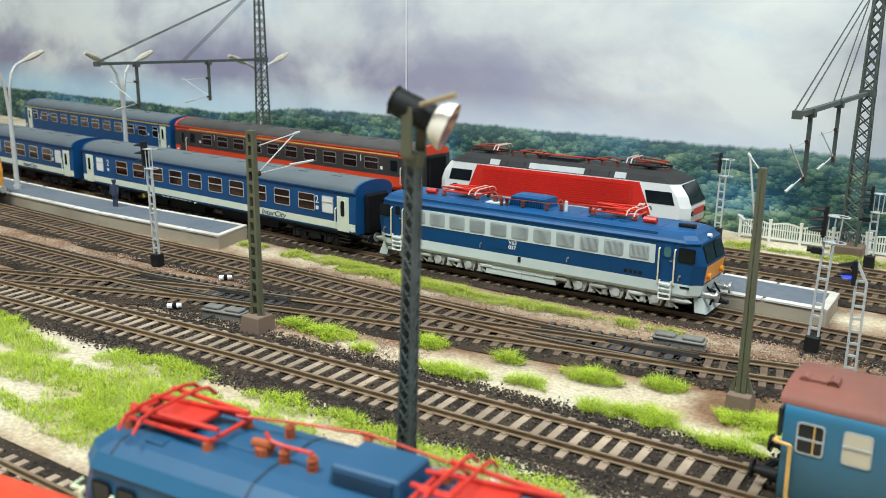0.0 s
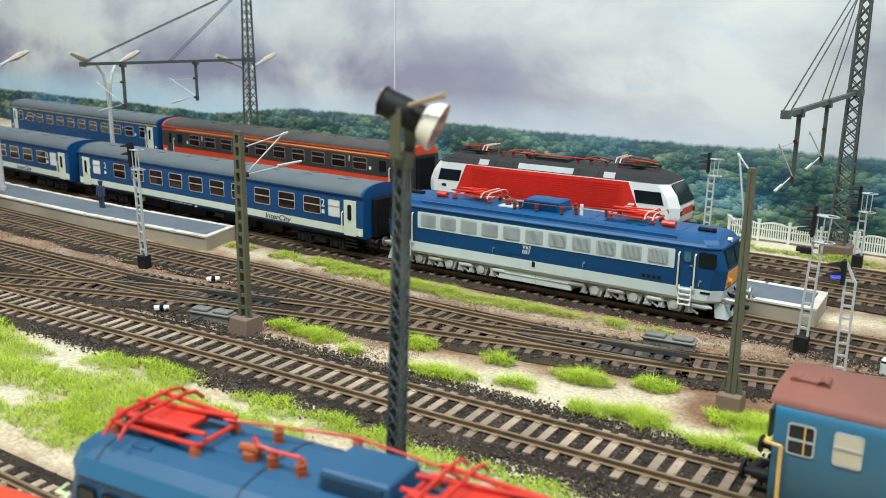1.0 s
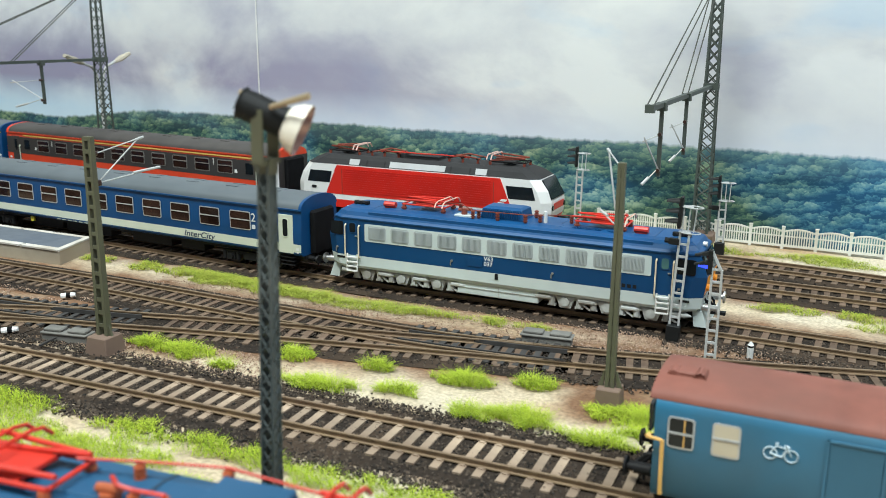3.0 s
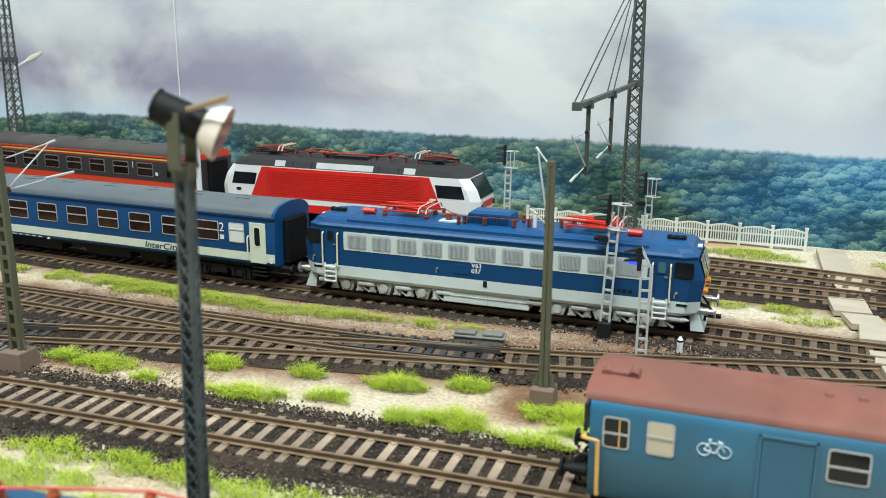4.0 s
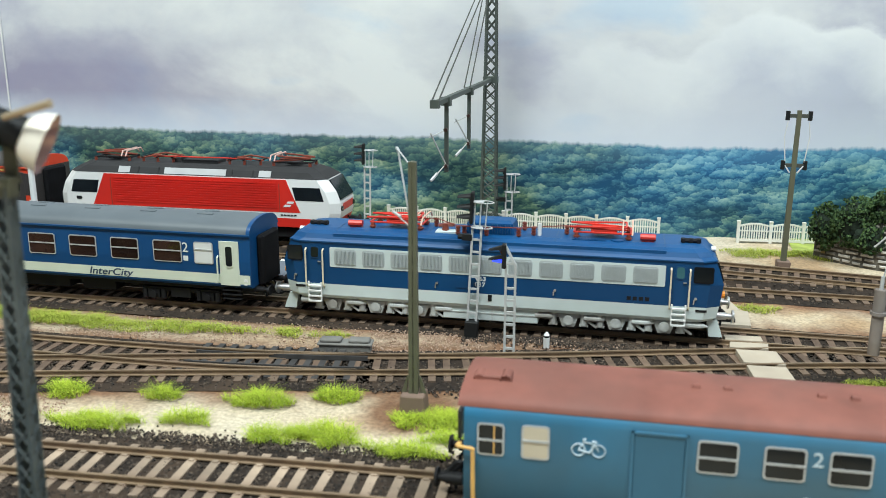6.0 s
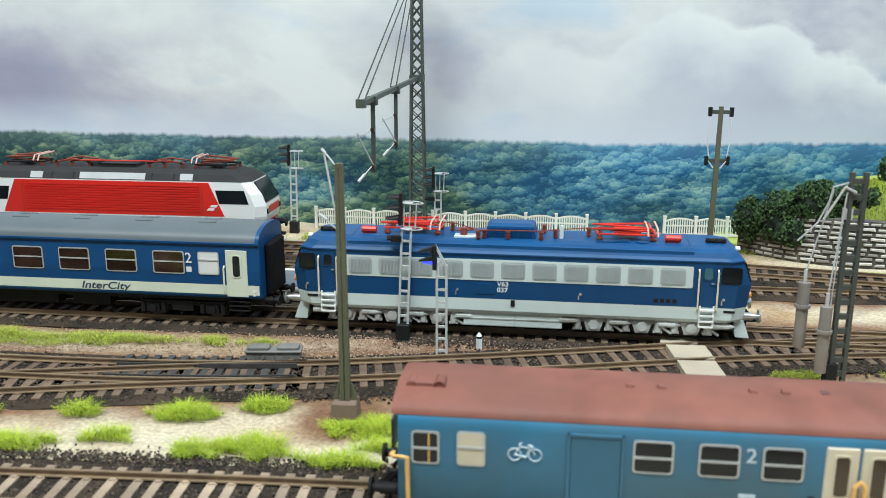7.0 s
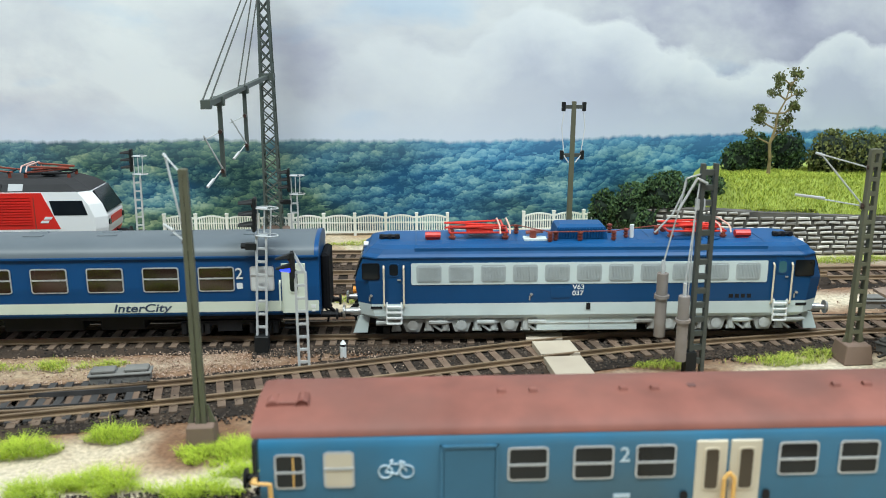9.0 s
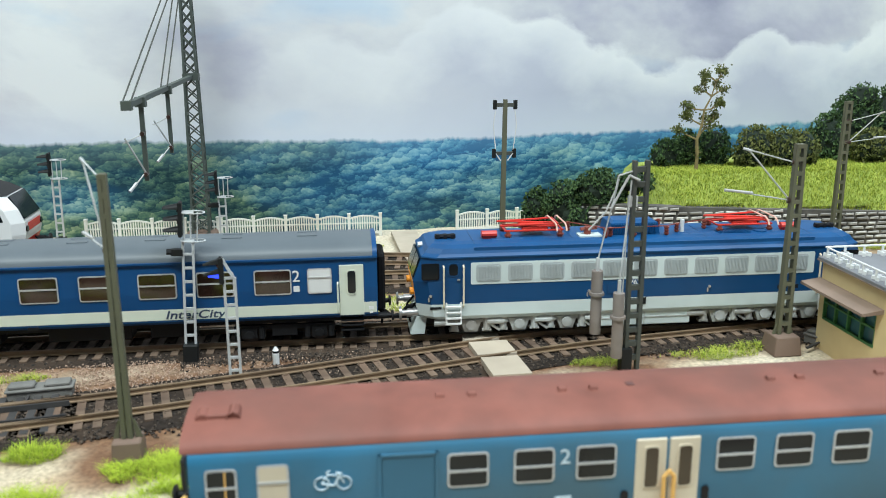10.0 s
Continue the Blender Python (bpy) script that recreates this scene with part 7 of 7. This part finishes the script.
# ---- hillside, wall, trees, signal house ----
def retaining_wall():
    t = thing("retaining_wall", "rough pale stone retaining wall with dark joints", "retaining wall")
    pts = spline([(126, 560), (150, 540), (185, 527), (240, 521), (330, 517), (460, 512)], 4)
    bm = bmesh.new()
    sweep(bm, pts, [(-1, -1), (6, -1), (6, 26), (-1, 26)], 0)
    for v in bm.verts:
        if v.co.z > 20:
            v.co.z -= max(0.0, v.co.x - 185) * 0.045
    part("mortar_core", bm, MORTAR, t)
    rnd = random.Random(5)
    meshes = []
    for k in range(8):
        bm = bmesh.new()
        w, h = rnd.uniform(4.6, 8.6), 1.9
        pt = []
        for sx, sz in ((-1, -1), (1, -1), (1, 1), (-1, 1)):
            pt.append((sx * w / 2 * rnd.uniform(0.86, 1.0), sz * h / 2 * rnd.uniform(0.5, 1.0)))
        loft(bm, [[(x, 0.4, z) for x, z in pt], [(x * 0.98, -0.5, z) for x, z in pt], [(x * 0.8, -1.0, z * 0.6) for x, z in pt]])
        bmesh.ops.recalc_face_normals(bm, faces=bm.faces[:])
        for v in bm.verts:
            v.co *= MM
        me = bpy.data.meshes.new("stone")
        bm.to_mesh(me)
        bm.free()
        me.materials.append(STONE)
        meshes.append((me, w))
    for row in range(9):
        s = rnd.uniform(0, 4)
        while s < 2 * 2 * (len(pts) - 1) - 6:
            me, w = rnd.choice(meshes)
            if 1.3 + row * 2.85 > 25.5 - max(0.0, 126 + s - 185) * 0.045:
                break
            i = int((s + w / 2) / 4)
            if i >= len(pts) - 1:
                break
            p, q = pts[i], pts[i + 1]
            d = (q - p).normalized()
            c = p + d * ((s + w / 2) - i * 4) + Vector((d.y, -d.x, 0)) * 1.0
            ob = new("stone", me)
            ob.matrix_basis = pose(c.x * MM, c.y * MM, (1.3 + row * 2.85 + rnd.uniform(-0.25, 0.25)) * MM, rnd.uniform(-4, 4), rnd.uniform(-3, 3), math.degrees(math.atan2(d.y, d.x)) + rnd.uniform(-4, 4))
            ob.parent = t
            s += w + rnd.uniform(0.5, 1.3)


retaining_wall()


def hill_height(x, y):
    edge = 560 - (x - 126) * 0.55 if x < 185 else 526 - (x - 185) * 0.05
    u = y - edge
    if u < 0:
        return -2
    rise = (25.5 - max(0.0, x - 185) * 0.045) + (11.0 + max(0.0, x - 185) * 0.045) * min(1.0, u / 40.0) ** 0.8
    fall = max(0.0, min(1.0, (x - 192) / 20.0))
    return rise * fall * fall * (3 - 2 * fall) + 1.0 * noise.noise(Vector((x / 14, y / 14, 2)))


def hill():
    bm = bmesh.new()
    xs, ys = [118 + i * 5 for i in range(80)], [515 + j * 4 for j in range(34)]
    g = {}
    for i, x in enumerate(xs):
        for j, y in enumerate(ys):
            g[i, j] = bm.verts.new((x, y, hill_height(x, y)))
    for i in range(len(xs) - 1):
        for j in range(len(ys) - 1):
            if max(g[a, b].co.z for a in (i, i + 1) for b in (j, j + 1)) > -1.5:
                q = [g[i, j], g[i + 1, j], g[i + 1, j + 1], g[i, j + 1]]
                if min(v.co.z for v in q) > -1.9:
                    bm.faces.new(q)
    ob = part("hillside", bm, mat("mossy soil", (0.32, 0.38, 0.08), 0.95, vary=0.3, scale=150, bump=0.4), smooth=True)
    tagged(ob, "grassy embankment above the stone wall", "embankment", kind="structure")
    rnd = random.Random(11)
    verts, faces = [], []
    while len(verts) < 5 * 42000:
        x, y = rnd.uniform(184, 420), rnd.uniform(516, 600)
        z = hill_height(x, y)
        if z < 12:
            continue
        h, dirn = rnd.uniform(1.6, 3.4), rnd.uniform(0, 6.28)
        dx, dy, w, lean = math.cos(dirn), math.sin(dirn), rnd.uniform(0.08, 0.15), rnd.uniform(0.6, 1.6) * h
        k = len(verts)
        for u, s, zz in ((-w, 0, -0.4), (w, 0, -0.4), (-w * 0.8, 0.35, 0.55 * h), (w * 0.8, 0.35, 0.55 * h), (0, 1.0, 0.9 * h)):
            verts.append(((x - dy * u + dx * lean * s) * MM, (y + dx * u + dy * lean * s) * MM, (z + zz) * MM))
        faces += [(k, k + 1, k + 3, k + 2), (k + 2, k + 3, k + 4)]
    me = bpy.data.meshes.new("hill_grass")
    me.from_pydata(verts, [], faces)
    me.materials.append(GRASS_DARK)
    tagged(new("hill_grass", me), "yellow green grass on the embankment", "grass", kind="stuff")


hill()


def leaves(name, blobs, count, size, material, parent, label=""):
    """Many small leaf flakes filling lumps (x, y, z, rx, ry, rz)."""
    rnd = random.Random(count + len(blobs))
    verts, faces = [], []
    total = sum(b[3] * b[4] * b[5] for b in blobs)
    for b in blobs:
        for _ in range(int(count * b[3] * b[4] * b[5] / total)):
            v = Vector((rnd.gauss(0, 1), rnd.gauss(0, 1), rnd.gauss(0, 1))).normalized() * rnd.uniform(0.45, 1.08) ** 0.6
            c = Vector((b[0] + v.x * b[3], b[1] + v.y * b[4], b[2] + v.z * b[5]))
            if noise.noise(c * 0.16) < -0.22:
                continue
            q = Euler((rnd.uniform(0, 6.28), rnd.uniform(0, 6.28), rnd.uniform(0, 6.28))).to_matrix()
            s = rnd.uniform(0.5, 1.0) * size
            k = len(verts)
            for p in ((-1, 0, 0), (0, -0.6, 0.15), (1, 0, 0), (0, 0.6, 0.15)):
                verts.append(tuple((c + q @ Vector(p) * s) * MM))
            faces.append((k, k + 1, k + 2, k + 3))
    me = bpy.data.meshes.new(name)
    me.from_pydata(verts, [], faces)
    me.materials.append(material)
    ob = new(name, me)
    if parent:
        ob.parent = parent
    return ob


def bush(label, blobs, count, size, material, category="bush", name="bush"):
    t = thing(name, label, category, "bushes and trees on the embankment")
    leaves("crown", blobs, count, size, material, t)
    bm = bmesh.new()
    for b in blobs[:4]:
        rod(bm, (b[0], b[1], b[2] - b[5] - 2), (b[0] + 1, b[1], b[2]), 1.2, 6, 0.5)
    part("trunk", bm, BARK, t)
    # solid near-black green lumps fill each crown behind the leaf flakes
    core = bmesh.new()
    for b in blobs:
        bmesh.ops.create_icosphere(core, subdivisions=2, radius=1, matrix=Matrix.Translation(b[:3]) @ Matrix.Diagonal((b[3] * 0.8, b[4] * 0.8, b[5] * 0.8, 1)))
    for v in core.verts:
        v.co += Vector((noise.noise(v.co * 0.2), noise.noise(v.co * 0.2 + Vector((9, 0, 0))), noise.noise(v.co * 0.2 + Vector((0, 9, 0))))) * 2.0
    part("inner_mass", core, mat("dark crown core", (0.012, 0.022, 0.012), 0.95, vary=0.4, scale=200, bump=0.8), t)


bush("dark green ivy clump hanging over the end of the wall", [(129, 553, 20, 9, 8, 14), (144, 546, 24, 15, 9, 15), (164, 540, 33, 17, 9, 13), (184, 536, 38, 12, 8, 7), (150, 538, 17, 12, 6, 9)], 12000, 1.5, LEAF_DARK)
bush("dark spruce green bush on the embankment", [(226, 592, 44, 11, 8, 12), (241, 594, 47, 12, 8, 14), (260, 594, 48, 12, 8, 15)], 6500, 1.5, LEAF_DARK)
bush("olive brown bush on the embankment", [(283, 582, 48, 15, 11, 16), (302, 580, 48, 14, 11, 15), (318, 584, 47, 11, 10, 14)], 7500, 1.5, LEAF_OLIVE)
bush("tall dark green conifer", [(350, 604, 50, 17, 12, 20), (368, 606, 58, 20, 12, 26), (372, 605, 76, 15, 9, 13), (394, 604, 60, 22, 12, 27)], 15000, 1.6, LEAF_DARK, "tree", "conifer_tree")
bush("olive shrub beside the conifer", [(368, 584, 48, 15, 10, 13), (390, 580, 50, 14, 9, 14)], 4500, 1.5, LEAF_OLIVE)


def twisted_tree():
    t = thing("deciduous_tree", "thin crooked tree with sparse olive leaves", "tree", "bushes and trees on the embankment", at(239, 574, 36.5))
    rnd = random.Random(21)
    bm = bmesh.new()
    tips = []

    def grow(p, d, length, r, depth):
        q = p + d * length
        rod(bm, p, q, r, 6, r * 0.72)
        tips.append((q, depth))
        if depth == 0:
            return
        for _ in range(2 if depth < 4 else 3):
            nd = (d + Vector((rnd.uniform(-0.8, 0.8), rnd.uniform(-0.6, 0.6), rnd.uniform(-0.25, 0.45)))).normalized()
            grow(q, nd, length * rnd.uniform(0.62, 0.9), r * 0.66, depth - 1)
    grow(Vector((0, 0, -3)), Vector((0.02, 0, 1)), 14, 1.5, 0)
    p = Vector((0.2, 0, 11))
    for k, (dx, dz) in enumerate(((-0.1, 1), (0.3, 1), (0.1, 1), (0.5, 1), (0.25, 1))):
        q = p + Vector((dx, 0, dz)).normalized() * 9.5
        rod(bm, p, q, 1.15 - k * 0.17, 6, 1.0 - k * 0.17)
        for s in (-1, 1):
            if rnd.random() < 0.95:
                grow(q, Vector((s * rnd.uniform(0.5, 1.1), rnd.uniform(-0.3, 0.3), rnd.uniform(0.1, 0.8))).normalized(), 5.8 - k * 0.55, 0.65, 3)
        p = q
    part("trunk", bm, BARK, t)
    verts, faces = [], []
    for c, depth in tips:
        if depth > 2:
            continue
        for _ in range(13):
            o = c + Vector((rnd.gauss(0, 1.3), rnd.gauss(0, 1.3), rnd.gauss(0, 1.3)))
            q = Euler((rnd.uniform(0, 6.28), rnd.uniform(0, 6.28), 0)).to_matrix()
            k = len(verts)
            for v in ((-0.9, 0, 0), (0, -0.55, 0.1), (0.9, 0, 0), (0, 0.55, 0.1)):
                verts.append(tuple((o + q @ Vector(v)) * MM))
            faces.append((k, k + 1, k + 2, k + 3))
    me = bpy.data.meshes.new("crown")
    me.from_pydata(verts, [], faces)
    me.materials.append(LEAF_OLIVE)
    new("crown", me).parent = t


twisted_tree()


def signal_house():
    t = thing("signal_house", "yellow rendered signal house with green windows and flat roof", "signal house", m=at(197.5, 365, 0, -2))
    bm = bmesh.new()
    bx(bm, 0, 70, -62, 0, -1, 13)
    bx(bm, 3.2, 70, -62, -0.2, 13, 30)
    bx(bm, 0, 3.2, -3, 0, 13, 30)
    bx(bm, 0, 3.2, -62, -38, 13, 30)
    bx(bm, 0, 70, -62, 0, 30, 39.5)
    part("wall", bm, HOUSE, t)
    bm = bmesh.new()
    bx(bm, -1.6, 72, -64, 1.6, 39.5, 41.0)
    roof = part("roof", bm, HOUSE_ROOF, t, bevel=0.2)
    bm = bmesh.new()
    bx(bm, -1.9, 72, -64.2, 1.9, 39.2, 39.6)
    part("roof_edge", bm, AWNING, roof)
    bm = bmesh.new()
    pts = [(0.8, -60), (0.8, 0.4), (70, 0.4)]
    for (xa, ya), (xb, yb) in zip(pts, pts[1:]):
        rod(bm, (xa, ya, 45.0), (xb, yb, 45.0), 0.45, 6)
    part("roof_rail", bm, WHITE, roof)
    for k in range(8):
        bm = bmesh.new()
        x, y = (0.8, -1 - k * 8.2)
        rod(bm, (x, y, 42.6), (x, y, 45), 0.5, 6)
        for a in (45, 135):
            m = Matrix.Translation((x + 1, y, 41.6)) @ Euler((0, 0, radians(a))).to_matrix().to_4x4()
            bx(bm, -2.4, 2.4, -0.6, 0.6, -0.6, 0.9, m=m)
        part("rail_foot", bm, WHITE, roof)
        bm = bmesh.new()
        x, y = 9 + k * 8.2, 0.2
        rod(bm, (x, y, 42.6), (x, y, 45), 0.5, 6)
        for a in (45, 135):
            m = Matrix.Translation((x, y - 1, 41.6)) @ Euler((0, 0, radians(a))).to_matrix().to_4x4()
            bx(bm, -2.4, 2.4, -0.6, 0.6, -0.6, 0.9, m=m)
        part("rail_foot", bm, WHITE, roof)
    bm = bmesh.new()
    loft(bm, [[(0, -42, 29.2), (0, 1.0, 29.2), (0, 1.0, 31.2), (0, -42, 31.2)], [(-8.5, -42, 28.6), (-8.5, 1.0, 28.6), (-8.5, 1.0, 29.8), (-8.5, -42, 29.8)]])
    part("awning", bm, AWNING, t, "brown projecting awning board")
    bm = bmesh.new()
    for y in (-38, -29.2, -20.5, -11.7, -3.6):
        bx(bm, 0.2, 1.6, y, y + 0.9, 13, 29.4)
    bx(bm, 0.2, 1.6, -38, -3, 13, 14)
    bx(bm, 0.2, 1.6, -38, -3, 28.4, 29.4)
    bx(bm, 0.3, 1.3, -38, -3, 20.6, 21.3)
    win = part("window_frame", bm, GREEN_FRAME, t, "green painted window frame")
    bm = bmesh.new()
    bx(bm, 2.0, 2.3, -38, -3, 13.5, 29)
    part("pane", bm, GLASS_TEAL, win)
    settle(t, ((-5, -5), (13, 12), (30, 27.4), (39.5, 36), (50, 46)))


signal_house()

# ---- trains ----
S_LOCO0 = s_at("four", -200.4)
loco, loco_wheels = blue_loco(on_track("four", S_LOCO0, 106))
coach_a, wheels_a = coach(on_track("four", S_LOCO0 - 260, 220), "blue", "blue coach with grey roof and cream stripe behind the locomotive")
coach_b, wheels_b = coach(on_track("four", S_LOCO0 - 570, 220), "blue", "blue coach with grey roof and cream stripe, second in train")
S_RED = s_at("six", -241)
red_loco(on_track("six", S_RED, 100, 5.4))
coach(on_track("six", S_RED - 255, 220, 5.2), "red", "orange red and charcoal first class coach behind red locomotive")
coach(on_track("six", S_RED - 564, 220, 5.2), "first", "dark blue first class coach with thin yellow line")
railcar(at(-38.7, 253, 0.4, -2.4))
near_loco(at(-87.5, 131.3, 2.6, 4.0))
red_wagon(on_track("front", s_at("front", -197), 30))


def yellow_loco(m):
    """Only its end shows at the far end of the platform."""
    t = thing("diesel_locomotive", "yellow diesel locomotive standing beside the platform", "locomotive", m=m)
    bm = bmesh.new()
    loft(bm, [octagon(70, 16.5, 11), octagon(71.5, 16.5, 24), octagon(69, 16.5, 38), octagon(66, 13, 43)])
    part("body", bm, ORANGE, t)
    for y in (-1, 1):
        bm = bmesh.new()
        q = [(71.3, y * 1.0, 26), (71.3, y * 11.5, 26), (69.6, y * 11, 35), (69.6, y * 1.0, 35)]
        loft(bm, [[Vector(p) for p in q], [Vector(p) + Vector((0.6, 0, 0.1)) for p in q]])
        part("windscreen", bm, GLASS, t)
    bm = bmesh.new()
    bx(bm, -69, 69.5, -15, 15, 5, 11)
    part("underframe", bm, BLACK, t)
    for s in (-1, 1):
        buffers(t, s * 69.5, s, STEEL)
        for ax in (-16, 16):
            wheelset(t, s * 42 + ax)


yellow_loco(on_track("three", s_at("three", -702), 84))


def motions():
    """The blue train draws forward to the right, starting gently."""
    run = [(0.0, -200.4), (0.5, -196.2), (1.0, -185.9), (1.5, -175.0), (2.0, -163.9), (2.5, -152.1), (3.0, -138.6), (3.5, -124.6), (4.0, -109.8), (4.5, -95.2), (5.0, -79.5), (5.5, -63.3), (6.0, -45.6), (6.5, -26.4), (7.0, -6.3), (7.5, 14.5), (8.0, 36.2), (8.5, 57.7), (9.0, 80.7), (9.5, 104.9), (10.0, 131.1)]
    dist = [(t, s_at("four", x)) for t, x in run]
    ts, ss = [a for a, _ in dist], [b for _, b in dist]
    for ob, back, base in ((loco, 0, 106), (coach_a, 260, 220), (coach_b, 570, 220)):
        walk(ob, [(t, on_track("four", s - back, base)) for t, s in dist])
    for wheels, r in ((loco_wheels, 6.6), (wheels_a, 5.4), (wheels_b, 5.4)):
        for w in wheels:
            x, z = w.location.x, w.location.z
            rows = []
            for k in range(101):
                s = float(np.interp(k / 10, ts, ss))
                rows.append((k / 10, Matrix.Translation((x, 0, z)) @ Euler((0, (s - ss[0]) / r, 0)).to_matrix().to_4x4()))
            walk(w, rows)


motions()
